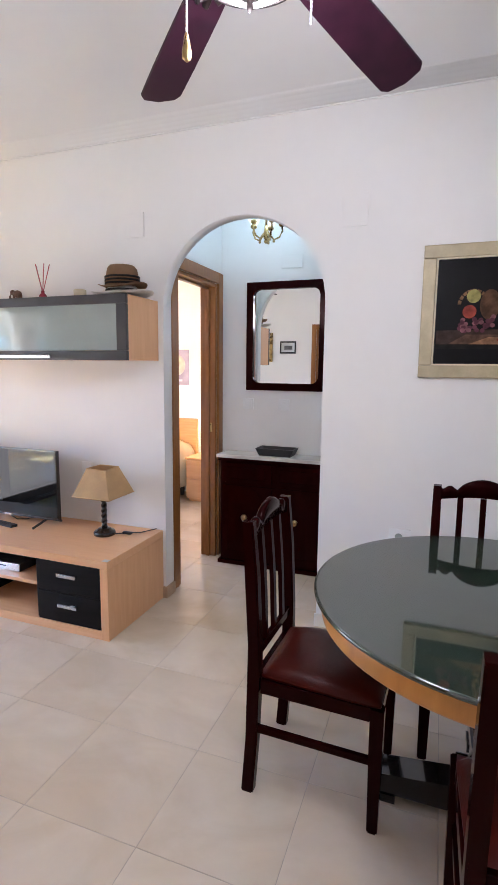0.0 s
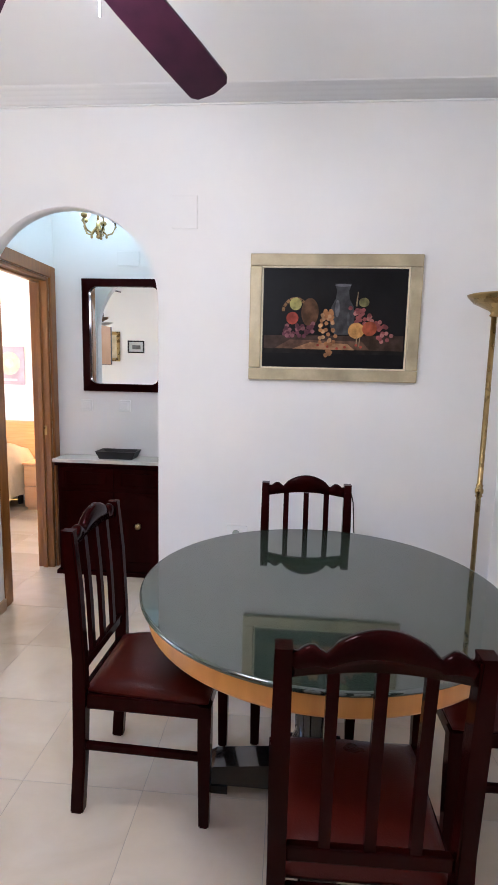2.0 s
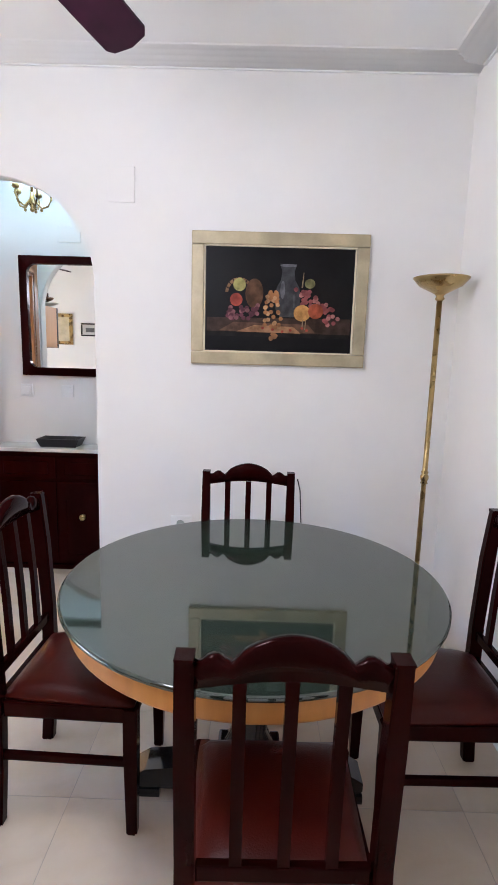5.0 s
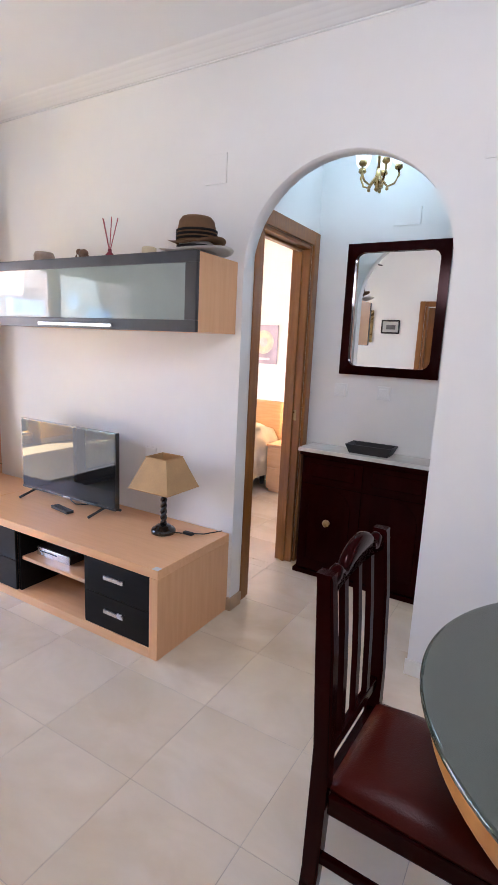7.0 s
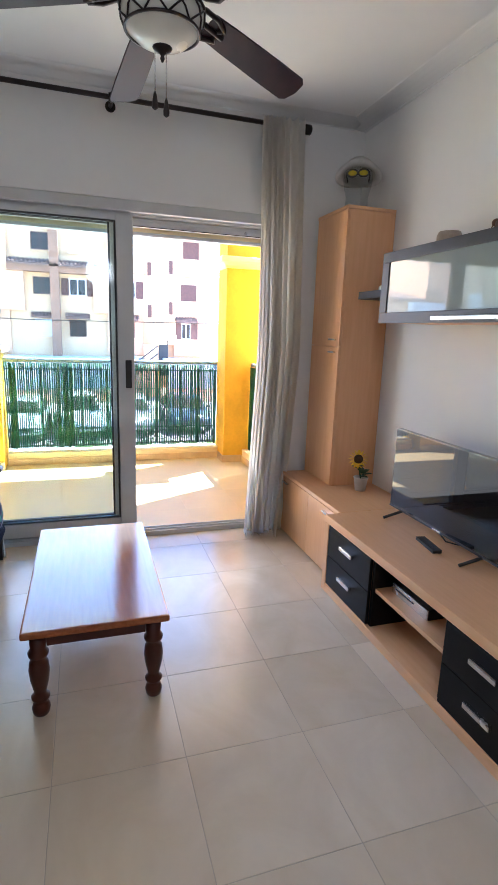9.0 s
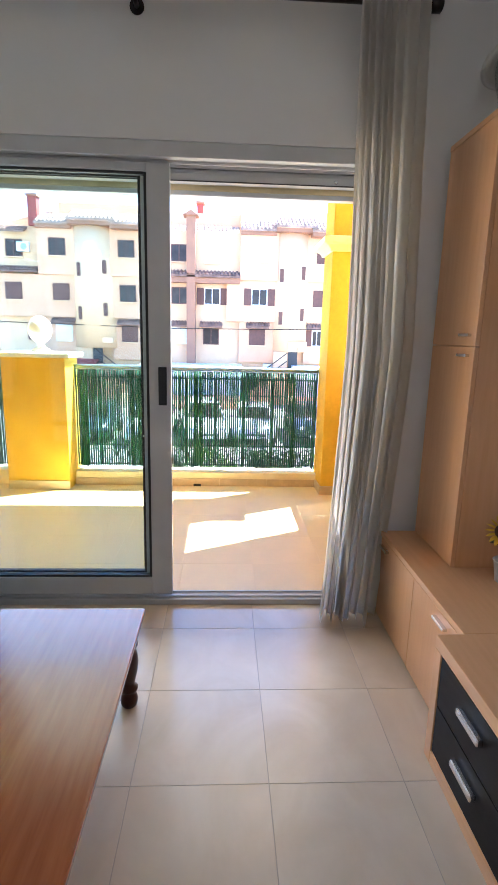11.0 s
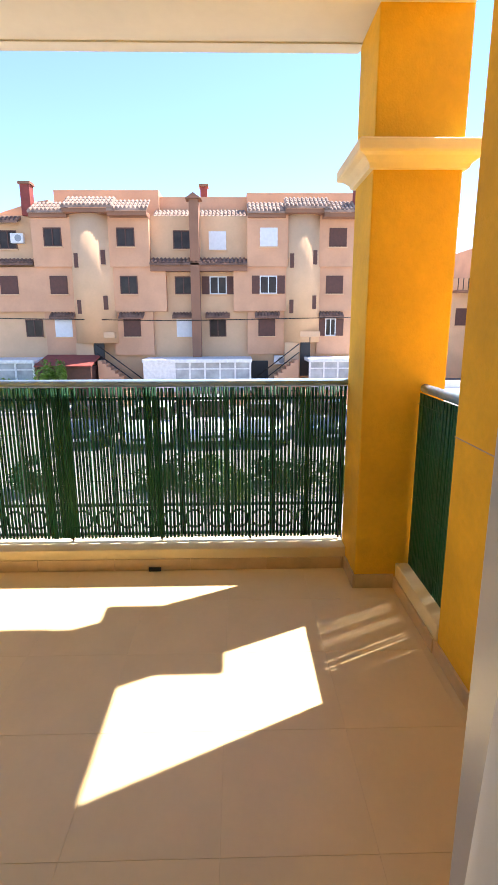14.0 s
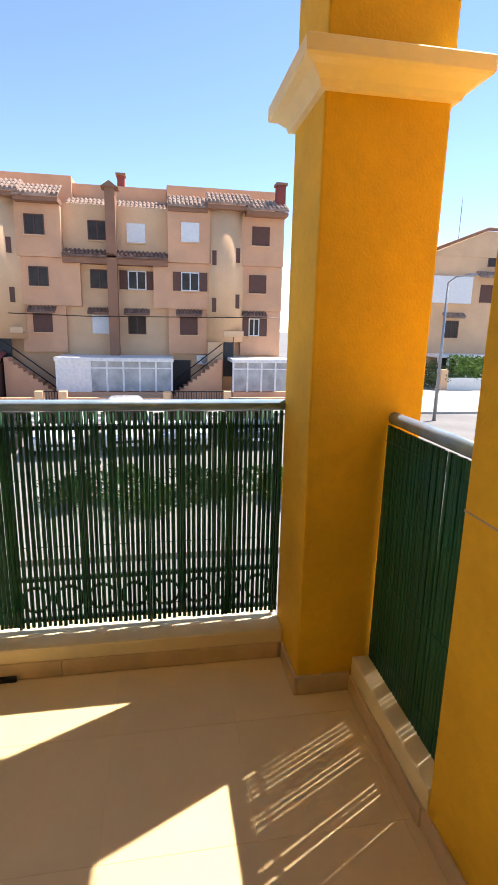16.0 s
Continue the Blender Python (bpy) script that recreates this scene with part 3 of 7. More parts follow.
# mirror with rounded inner corners
mi = thing("wall_mirror", "dark mahogany framed wall mirror above the cabinet", "mirror")
MX0, MX1, MZ0, MZ1, MW = 2.72, 3.335, 1.325, 2.12, 0.055
bm = bmesh.new()
inner, outer = [], []
rc, seg = 0.055, 6
for cx, cz, a0 in ((MX1 - MW - rc, MZ1 - MW - rc, 0), (MX0 + MW + rc, MZ1 - MW - rc, 90), (MX0 + MW + rc, MZ0 + MW + rc, 180), (MX1 - MW - rc, MZ0 + MW + rc, 270)):
    for k in range(seg + 1):
        a = radians(a0 + 90 * k / seg)
        inner.append((cx + rc * math.cos(a), cz + rc * math.sin(a)))
        ox = MX1 if math.cos(a) > 0.01 or (a0 == 270) or (a0 == 0) else MX0
        oz = MZ1 if a0 in (0, 90) else MZ0
        if a0 == 0:
            o = (MX1, MZ1 - (rc + MW) * (1 - k / (seg / 2))) if k < seg / 2 else (MX1 - (rc + MW) * (k - seg / 2) / (seg / 2), MZ1)
        elif a0 == 90:
            o = (MX0 + (rc + MW) * (1 - k / (seg / 2)), MZ1) if k < seg / 2 else (MX0, MZ1 - (rc + MW) * (k - seg / 2) / (seg / 2))
        elif a0 == 180:
            o = (MX0, MZ0 + (rc + MW) * (1 - k / (seg / 2))) if k < seg / 2 else (MX0 + (rc + MW) * (k - seg / 2) / (seg / 2), MZ0)
        else:
            o = (MX1 - (rc + MW) * (1 - k / (seg / 2)), MZ0) if k < seg / 2 else (MX1, MZ0 + (rc + MW) * (k - seg / 2) / (seg / 2))
        outer.append(o)
lay = [[bm.verts.new((x, y, z)) for x, z in pts] for pts, y in ((outer, 0.919), (outer, 0.897), (inner, 0.889), (inner, 0.912))]
for a, b in zip(lay, lay[1:]):
    for i in range(len(a)):
        bm.faces.new((a[i], a[(i + 1) % len(a)], b[(i + 1) % len(a)], b[i]))
part("frame", bm, M_MAHOG, mi)
part("glass", bx(MX0 + 0.05, 0.908, MZ0 + 0.05, MX1 - 0.05, 0.914, MZ1 - 0.05), M_MIRROR, mi, "silvered mirror glass")

# shoe cabinet
sc = thing("shoe_cabinet", "dark mahogany hall cabinet with white marble top", "cabinet")
part("body", bx(2.59, 0.715, 0.03, 3.42, 0.918, 0.80, 0.004), M_MAHOG, sc)
part("plinth", bx(2.575, 0.69, 0, 3.435, 0.918, 0.0295, 0.004), M_MAHOG, sc)
part("moulding", bx(2.575, 0.695, 0.8005, 3.435, 0.918, 0.825, 0.006), M_MAHOG, sc)
part("marble_top", bx(2.565, 0.685, 0.8255, 3.445, 0.918, 0.85, 0.004), mat("pale_marble", (0.70, 0.68, 0.63), 0.2, 0, 0.15, 5, 0, 1, 0.03), sc, "pale marble slab")
for x0, x1, xk in ((2.60, 3.0, 2.80), (3.01, 3.41, 3.185)):
    d = part("door", bx(x0, 0.70, 0.05, x1, 0.7145, 0.62, 0.004), M_MAHOG, sc)
    bm = bmesh.new()
    box(bm, x0 + 0.06, 0.692, 0.11, x1 - 0.06, 0.6995, 0.50, 0.006)
    lathe(bm, [((x1 - x0) / 2 - 0.061, 0), ((x1 - x0) / 2 - 0.061, 0.007)], 28, pose((x0 + x1) / 2, 0.6993, 0.47, 90, 0, 0))
    part("raised_panel", bm, M_MAHOG, d)
    part("knob", lathe(bmesh.new(), [(0.008, 0), (0.01, 0.012), (0.024, 0.016), (0.026, 0.024), (0.018, 0.033), (0.003, 0.036)], 16, pose(xk, 0.6915, 0.385, 90, 0, 0)), M_BRASS, d, "round brass knob")
    dw = part("drawer_front", bx(x0, 0.70, 0.64, x1, 0.7145, 0.79, 0.004), M_MAHOG, sc)
    part("raised_panel", bx(x0 + 0.05, 0.693, 0.67, x1 - 0.05, 0.6995, 0.76, 0.006), M_MAHOG, dw)
bm = bmesh.new()
for (z, g) in ((0.8505, 0.0),):
    o = [(2.885, 0.745, z), (3.125, 0.745, z), (3.125, 0.875, z), (2.885, 0.875, z)]
    t = [(2.86, 0.73, z + 0.055), (3.15, 0.73, z + 0.055), (3.15, 0.89, z + 0.055), (2.86, 0.89, z + 0.055)]
    t2 = [(2.87, 0.74, z + 0.055), (3.14, 0.74, z + 0.055), (3.14, 0.88, z + 0.055), (2.87, 0.88, z + 0.055)]
    u = [(2.895, 0.755, z + 0.008), (3.115, 0.755, z + 0.008), (3.115, 0.865, z + 0.008), (2.895, 0.865, z + 0.008)]
    ls = [[bm.verts.new(p) for p in q] for q in (o, t, t2, u)]
    for a, b in zip(ls, ls[1:]):
        for i in range(4):
            bm.faces.new((a[i], a[(i + 1) % 4], b[(i + 1) % 4], b[i]))
    bm.faces.new(list(reversed(ls[0])))
    bm.faces.new(ls[-1])
solid("tray", bm, M_RUBBER, "black sloping-sided tray lying on the marble top", "tray")


def plate(name, label, x, y, z, w, h, sw=False, way=-1):
    p = thing(name, label, "wall plate")
    ya, yb = sorted((y + way * 0.0005, y + way * (0.008 if name == "junction_cover" else 0.010)))
    part("cover", bx(x - w / 2, ya, z - h / 2, x + w / 2, yb, z + h / 2, 0.003), (M_WALL if name == "junction_cover" else M_PLATE), p)
    if sw:
        ya, yb = sorted((y + way * 0.0105, y + way * 0.014))
        part("rocker", bx(x - w * 0.32, ya, z - h * 0.32, x + w * 0.32, yb, z + h * 0.32, 0.002), M_PLATE, p)
    return p


plate("light_switch", "white light switch under the hall mirror", 2.735, 0.92, 1.22, 0.085, 0.085, True)
plate("light_switch", "white light switch under the hall mirror", 3.02, 0.92, 1.22, 0.085, 0.085, True)
plate("junction_cover", "white painted junction box cover high on the wall", 3.65, 0.0, 2.30, 0.135, 0.165)
plate("junction_cover", "white painted junction box cover above the wall cabinet", 2.335, 0.0, 2.33, 0.13, 0.14)
plate("junction_cover", "white painted junction box cover in the hall", 3.06, 0.92, 2.26, 0.16, 0.10)
so = plate("wall_socket", "white wall socket behind the dining table", 3.955, 0.0, 0.595, 0.115, 0.085)
part("socket_ring", lathe(bmesh.new(), [(0.026, 0), (0.026, 0.003), (0.021, 0.003), (0.021, 0.0005)], 20, pose(3.95, -0.0103, 0.595, 90, 0, 0)), M_PLATE, so)
part("socket_well", lathe(bmesh.new(), [(0.0205, 0), (0.0205, 0.0008)], 20, pose(3.95, -0.0103, 0.595, 90, 0, 0)), M_FROST, so, "grey socket well")
plate("wall_socket", "white wall socket behind the television", 1.93, 0.0, 0.80, 0.08, 0.12)

# hall chandelier
ch = thing("hall_chandelier", "small brass chandelier with pale glass shades", "chandelier")
CX, CY = 3.0, 0.5
part("rod", tube(bmesh.new(), [(CX, CY, 2.33), (CX, CY, H)], 0.008, 8), M_BRASS, ch)
part("hub", lathe(bmesh.new(), [(0.004, 2.29), (0.016, 2.30), (0.01, 2.315), (0.026, 2.34), (0.014, 2.37), (0.01, 2.40)], 16, Matrix.Translation((CX, CY, 0))), M_BRASS, ch)
part("ceiling_rose", lathe(bmesh.new(), [(0.05, H - 0.03), (0.055, H - 0.012), (0.055, H - 0.0005)], 20, Matrix.Translation((CX, CY, 0))), M_BRASS, ch)
M_SHADE = glow("lit_pale_glass", (0.75, 0.93, 0.92), 0.08)
for k in range(5):
    a = radians(72 * k + 20)
    c, s_ = math.cos(a), math.sin(a)
    bm = tube(bmesh.new(), [(CX + r * c, CY + r * s_, z) for r, z in ((0.012, 2.36), (0.05, 2.315), (0.085, 2.33), (0.105, 2.37), (0.10, 2.40))], 0.006, 6)
    lathe(bm, [(0.012, 2.395), (0.022, 2.405), (0.018, 2.42)], 10, Matrix.Translation((CX + 0.10 * c, CY + 0.10 * s_, 0)))
    ball(bm, (CX + 0.05 * c, CY + 0.05 * s_, 2.305), 0.010, 1)
    arm = part("arm", bm, M_BRASS, ch)
    part("shade", lathe(bmesh.new(), [(0.018, 2.42), (0.035, 2.445), (0.04, 2.48), (0.03, 2.51), (0.028, 2.51), (0.037, 2.48), (0.032, 2.448), (0.016, 2.424)], 14, Matrix.Translation((CX + 0.10 * c, CY + 0.10 * s_, 0)), caps=False), M_SHADE, arm, "pale lit glass shade")
hl = new("chandelier_bulbs", bpy.data.lights.new("chandelier_bulbs", "POINT"))
hl.data.energy, hl.data.color, hl.data.shadow_soft_size = 0.29, (0.70, 0.94, 1.0), 0.10
hl.location = (CX, CY, 2.60)

# ---- bedroom seen through the doorway ----
bed = thing("bed", "made bed with a cream bedspread and beech headboard", "bed")
bm = bmesh.new()
box(bm, 0.10, 2.60, 0.2, 1.47, 2.648, 0.90, 0.02)
part("headboard", bm, wood("beech_headboard", (0.60, 0.33, 0.13), (0.5, 0.26, 0.09), 0.4, (1.2, 14, 14)), bed)
part("base", bx(0.12, 0.72, 0.12, 1.38, 2.59, 0.28, 0.01), M_GREYF, bed, "dark bed base")
for x in (0.18, 1.32):
    for y in (0.80, 2.50):
        part("leg", lathe(bmesh.new(), [(0.025, 0), (0.03, 0.119)], 12, Matrix.Translation((x, y, 0))), M_GREYF, bed)
bm = bmesh.new()
NX, NY = 26, 30
g = []
for j in range(NY + 1):
    row = []
    for i in range(NX + 1):
        u, v = i / NX, j / NY
        x = 0.06 + 1.43 * u
        y = 0.66 + 1.93 * v
        e = min(1.0, min(u, 1 - u) / 0.09)
        z = 0.17 + 0.43 * math.sin(e * math.pi / 2) ** 0.5 if e < 1 else 0.60
        pil = math.exp(-((v - 0.84) / 0.10) ** 2) * 0.10 * min(1, e)
        z += pil + 0.012 * noise.noise(Vector((x * 5, y * 5, 0)))
        x += (0.02 * math.sin(y * 17) if e < 0.6 else 0)
        row.append(bm.verts.new((x, y, z)))
    g.append(row)
for a, b in zip(g, g[1:]):
    for i in range(NX):
        bm.faces.new((a[i], a[i + 1], b[i + 1], b[i])).smooth = True
bmesh.ops.solidify(bm, geom=bm.faces[:], thickness=0.012)
part("bedspread", bm, mat("cream_bedspread", (0.72, 0.60, 0.42), 0.9, 0, 0.08, 8, 0.4, 150, 0.05), bed, "cream woven bedspread over a pillow")
ns = thing("nightstand", "beech two-drawer nightstand beside the bed", "nightstand")
part("body", bx(1.50, 2.265, 0.03, 1.95, 2.645, 0.475, 0.004), M_BEECH, ns)
part("top", bx(1.49, 2.25, 0.4755, 1.96, 2.645, 0.50, 0.005), M_BEECH, ns)
part("plinth", bx(1.52, 2.28, 0, 1.93, 2.64, 0.0295), M_BEECH, ns)
for z0, z1 in ((0.05, 0.255), (0.27, 0.465)):
    part("drawer", bx(1.505, 2.247, z0, 1.945, 2.2645, z1, 0.004), M_BEECH, ns)
bl = thing("bedside_lamp", "small lit bedside lamp on the nightstand", "lamp")
part("foot", lathe(bmesh.new(), [(0.05, 0.5005), (0.05, 0.515), (0.012, 0.53), (0.012, 0.62)], 20, Matrix.Translation((1.70, 2.48, 0))), M_BRASS, bl)
part("shade", lathe(bmesh.new(), [(0.055, 0.61), (0.04, 0.74)], 20, Matrix.Translation((1.70, 2.48, 0)), caps=False), glow("lit_warm_shade", (1.0, 0.72, 0.36), 0.5), bl, "lit warm fabric shade")
bulb = new("bedside_bulb", bpy.data.lights.new("bedside_bulb", "POINT"))
bulb.data.energy, bulb.data.color, bulb.data.shadow_soft_size = 0.5, (1.0, 0.66, 0.36), 0.05
bulb.location = (1.70, 2.48, 0.78)
po = thing("poster", "lilac poster with a pale round motif on the bedroom wall", "poster")
part("sheet", bx(1.0, 2.641, 1.29, 1.345, 2.649, 1.70), mat("lilac_print", (0.43, 0.36, 0.44), 0.6, 0, 0.25, 6), po)
for r, dz, c in ((0.125, 0.0, (0.62, 0.55, 0.44)), (0.10, 0.001, (0.70, 0.60, 0.42)), (0.05, 0.002, (0.70, 0.56, 0.52))):
    part("motif", lathe(bmesh.new(), [(r, 0), (r, 0.001)], 30, pose(1.175, 2.6408 - dz, 1.52, 90, 0, 0)), mat("print_tint", c, 0.6, 0, 0.2, 14), po)
part("caption_bar", bx(1.09, 2.6395, 1.33, 1.26, 2.6405, 1.355), mat("print_white", (0.7, 0.66, 0.7), 0.6), po)

# pictures on the wall opposite the arch, which the mirror shows
p2 = frame_thing("small_picture", "small dark framed black and white photograph", "picture", 1.72, 1.98, 1.73, 1.92, BY + 0.0005, 0.022, 0.018, M_BLACKG, 1)
part("print", bx(1.742, BY + 0.002, 1.752, 1.958, BY + 0.006, 1.898), mat("grey_print", (0.5, 0.5, 0.48), 0.5, 0, 0.1, 10), p2)
part("dark_motif", bx(1.79, BY + 0.0065, 1.79, 1.92, BY + 0.008, 1.85, 0.0005), mat("grey_print_dark", (0.1, 0.1, 0.1), 0.5, 0, 0.4, 40), p2)
p3 = frame_thing("gilt_picture", "gilt framed picture with a pale mount", "picture", 1.20, 1.60, 1.60, 2.05, BY + 0.0005, 0.05, 0.025, M_BRASS, 1)
part("mount", bx(1.25, BY + 0.002, 1.65, 1.55, BY + 0.006, 2.0), mat("pale_mount", (0.6, 0.52, 0.36), 0.6, 0, 0.2, 10), p3)

# ---- television wall ----
tvu = thing("tv_unit", "low beech television unit with black drawers", "tv unit")
X0, X1, YF, YB, TZ = 0.97, 2.50, -0.598, -0.004, 0.455
part("top", bx(X0, YF, TZ - 0.045, X1, YB, TZ, 0.003), M_BEECH, tvu)
part("side", bx(X1 - 0.05, YF, 0.0, X1, YB, TZ - 0.0455, 0.003), M_BEECHV, tvu)
part("side", bx(X0, YF, 0.0, X0 + 0.045, YB, TZ - 0.0455, 0.003), M_BEECHV, tvu)
part("bottom", bx(X0 + 0.0455, YF, 0.0, X1 - 0.0505, YB, 0.05, 0.003), M_BEECH, tvu)
part("back_panel", bx(X0 + 0.0455, YB - 0.01, 0.0505, X1 - 0.0505, YB, TZ - 0.0455), M_BEECH, tvu)
part("divider", bx(1.465, YF + 0.02, 0.0505, 1.485, YB - 0.0105, TZ - 0.0455), M_BLACKW, tvu, "black divider")
part("divider", bx(2.0, YF + 0.02, 0.0505, 2.02, YB - 0.0105, TZ - 0.0455), M_BLACKW, tvu, "black divider")
part("shelf", bx(1.4855, YF + 0.03, 0.235, 1.9995, YB - 0.0105, 0.255, 0.002), M_BEECH, tvu)
for xa, xb in ((X0 + 0.048, 1.4645), (2.0205, X1 - 0.053)):
    for za, zb in ((0.053, 0.226), (0.230, 0.405)):
        d = part("drawer", bx(xa, YF + 0.003, za, xb, YF + 0.02, zb, 0.002), M_BLACKW, tvu, "black drawer front")
        xm, zm = (xa + xb) / 2, (za + zb) / 2 + 0.02
        part("handle", bx(xm - 0.065, YF - 0.018, zm - 0.011, xm + 0.065, YF + 0.0025, zm + 0.011, 0.005), M_CHROME, d, "brushed metal bar handle")
part("corner_patch", bx(X1 - 0.035, YF - 0.001, TZ + 0.0003, X1 + 0.001, YF + 0.03, TZ + 0.0012), mat("clear_tape", (0.75, 0.75, 0.76), 0.2), tvu, "shiny protective tape on the corner")

lc = thing("low_cabinet", "low beech cabinet with two doors under the tall unit", "cabinet")
part("body", bx(0.06, -0.485, 0.0, 0.968, -0.004, TZ - 0.0255, 0.002), M_BEECHV, lc)
part("top", bx(0.055, -0.506, TZ - 0.025, 0.9685, -0.004, TZ, 0.003), M_BEECH, lc)
for xa, xb, xh in ((0.063, 0.512, 0.14), (0.516, 0.966, 0.80)):
    d = part("door", bx(xa, -0.503, 0.01, xb, -0.4855, TZ - 0.03, 0.002), M_BEECHV, lc)
    part("handle", bx(xh - 0.05, -0.522, 0.385, xh + 0.05, -0.5035, 0.397, 0.003), M_CHROME, d, "slim metal handle")

tc_ = thing("tall_cabinet", "tall narrow beech cabinet standing on the low unit", "cabinet")
part("body", bx(0.062, -0.318, TZ + 0.0005, 0.478, -0.004, 2.205, 0.002), M_BEECHV, tc_)
part("top", bx(0.058, -0.338, 2.2055, 0.481, -0.004, 2.226, 0.002), M_BEECH, tc_)
for za, zb, zh in ((TZ + 0.004, 1.378, 1.345), (1.382, 2.203, 1.425)):
    d = part("door", bx(0.063, -0.336, za, 0.477, -0.3185, zb, 0.002), M_BEECHV, tc_)
    part("handle", bx(0.36, -0.356, zh - 0.006, 0.44, -0.3365, zh + 0.006, 0.003), M_CHROME, d, "slim metal handle")

wc = thing("wall_cabinet", "wall-hung beech cabinet with dark framed glass flap", "cabinet")
WX0, WX1, WZ0, WZ1 = 0.952, 2.486, 1.528, 1.882
part("body", bx(WX0, -0.328, WZ0, WX1, -0.003, WZ1, 0.002), M_BEECHV, wc)
bm = bmesh.new()
fl = part("flap_frame", bx(WX0 - 0.004, -0.352, WZ1 - 0.05, WX1 + 0.004, -0.3285, WZ1 + 0.002, 0.003), M_GREYF, wc, "dark grey flap frame")
for b in ((WX0 - 0.004, WZ0 - 0.004, WX1 + 0.004, WZ0 + 0.05), (WX0 - 0.004, WZ0 + 0.0505, WX0 + 0.06, WZ1 - 0.0505), (WX1 - 0.06, WZ0 + 0.0505, WX1 + 0.004, WZ1 - 0.0505)):
    part("frame_bar", bx(b[0], -0.352, b[1], b[2], -0.3285, b[3], 0.003), M_GREYF, fl)
part("pane", bx(WX0 + 0.0605, -0.346, WZ0 + 0.0505, WX1 - 0.0605, -0.34, WZ1 - 0.0505), M_FROST, fl, "satin grey glass pane")
part("handle", bx(1.42, -0.372, WZ0 + 0.008, 1.98, -0.3525, WZ0 + 0.026, 0.004), M_CHROME, fl, "long bright bar handle")

ws = thing("wall_shelf", "short dark wall shelf beside the glass cabinet", "shelf")
part("board", bx(0.56, -0.26, 1.672, 0.945, -0.003, 1.715, 0.003), M_BLACKW, ws)
part("edge_strip", bx(0.5595, -0.268, 1.672, 0.9455, -0.2605, 1.715, 0.002), M_GREYF, ws, "satin grey front edge")
sh = thing("sea_shell", "small pale shell ornament on the short shelf", "ornament")
bm = ball(bmesh.new(), (0.66, -0.17, 1.736), 0.021, 2, (1.3, 0.9, 1.0))
ball(bm, (0.69, -0.17, 1.732), 0.017, 2)
part("shell", bm, M_WHITEPL, sh)

# television
tv = thing("television", "black flat-screen television standing on the unit", "television")
part("bezel", bx(1.02, -0.215, 0.50, 1.855, -0.185, 0.955, 0.004), M_BLACKG, tv)
M_SCREEN = mat("black_screen", (0.003, 0.003, 0.0035), 0.02, 0, 0.05, 4, 0, 1, 0.01, 0.32)
part("screen", bx(1.028, -0.2166, 0.52, 1.847, -0.2152, 0.947), M_SCREEN, tv, "glossy dark screen")
part("lower_trim", bx(1.02, -0.2175, 0.50, 1.855, -0.2155, 0.512), M_GREYF, tv)
part("badge", bx(1.41, -0.2185, 0.502, 1.47, -0.2178, 0.51), M_CHROME, tv, "small bright badge")
part("back_shell", bx(1.15, -0.1845, 0.53, 1.72, -0.14, 0.82, 0.012), M_RUBBER, tv)
for x in (1.14, 1.76):
    bm = bmesh.new()
    for ye, xe in ((-0.31, x - 0.03), (-0.10, x + 0.02)):
        tube(bm, [(x, -0.20, 0.505), (xe, ye, 0.462)], 0.008, 8)
    part("foot", bm, M_RUBBER, tv)
rm = thing("remote_control", "black remote control lying before the television", "remote")
part("case", prism(bmesh.new(), [(-0.085, -0.022), (0.085, -0.024), (0.088, 0.02), (-0.085, 0.024)], 0, 0.016, pose(1.50, -0.30, TZ + 0.0008, 0, 0, -8)), M_RUBBER, rm)
bm = bmesh.new()
for i in range(7):
    for j in range(3):
        p = pose(1.50, -0.30, TZ, 0, 0, -8) @ Vector((-0.07 + i * 0.021, -0.012 + j * 0.012, 0.0172))
        box(bm, p.x - 0.005, p.y - 0.003, p.z, p.x + 0.005, p.y + 0.003, p.z + 0.0012)
part("buttons", bm, M_GREYF, rm, "small grey buttons")
cb = solid("cable", tube(bmesh.new(), [(1.47, -0.10, TZ + 0.005), (1.42, -0.14, TZ + 0.02), (1.44, -0.19, TZ + 0.03), (1.50, -0.20, TZ + 0.015), (1.53, -0.15, TZ + 0.005), (1.55, -0.08, TZ + 0.004)], 0.0035, 6), M_RUBBER, "thin black television cable", "cable")
dv = thing("media_player", "grey disc player lying on the open shelf", "disc player")
part("case", bx(1.53, -0.50, 0.2555, 1.80, -0.30, 0.305, 0.004), M_GREYF, dv)
part("front", bx(1.53, -0.506, 0.2565, 1.80, -0.5005, 0.304, 0.002), M_CHROME, dv, "silver front")
part("slot", bx(1.56, -0.5075, 0.282, 1.70, -0.5063, 0.288), M_RUBBER, dv)

# table lamp
tl = thing("table_lamp", "twisted black table lamp with straw-coloured shade", "lamp")
LX, LY = 2.205, -0.21
part("foot", lathe(bmesh.new(), [(0.066, TZ + 0.0005), (0.068, TZ + 0.015), (0.06, TZ + 0.026), (0.045, TZ + 0.03), (0.04, TZ + 0.04), (0.016, TZ + 0.045)], 28, Matrix.Translation((LX, LY, 0))), M_BLACKG, tl)
bm = bmesh.new()
for ph in (0, math.pi):
    tube(bm, [(LX + 0.008 * math.cos(ph + k * 0.55), LY + 0.008 * math.sin(ph + k * 0.55), TZ + 0.045 + k * 0.0058) for k in range(40)], 0.011, 8)
part("stem", bm, M_BLACKG, tl, "barley-twist stem")
bm = bmesh.new()
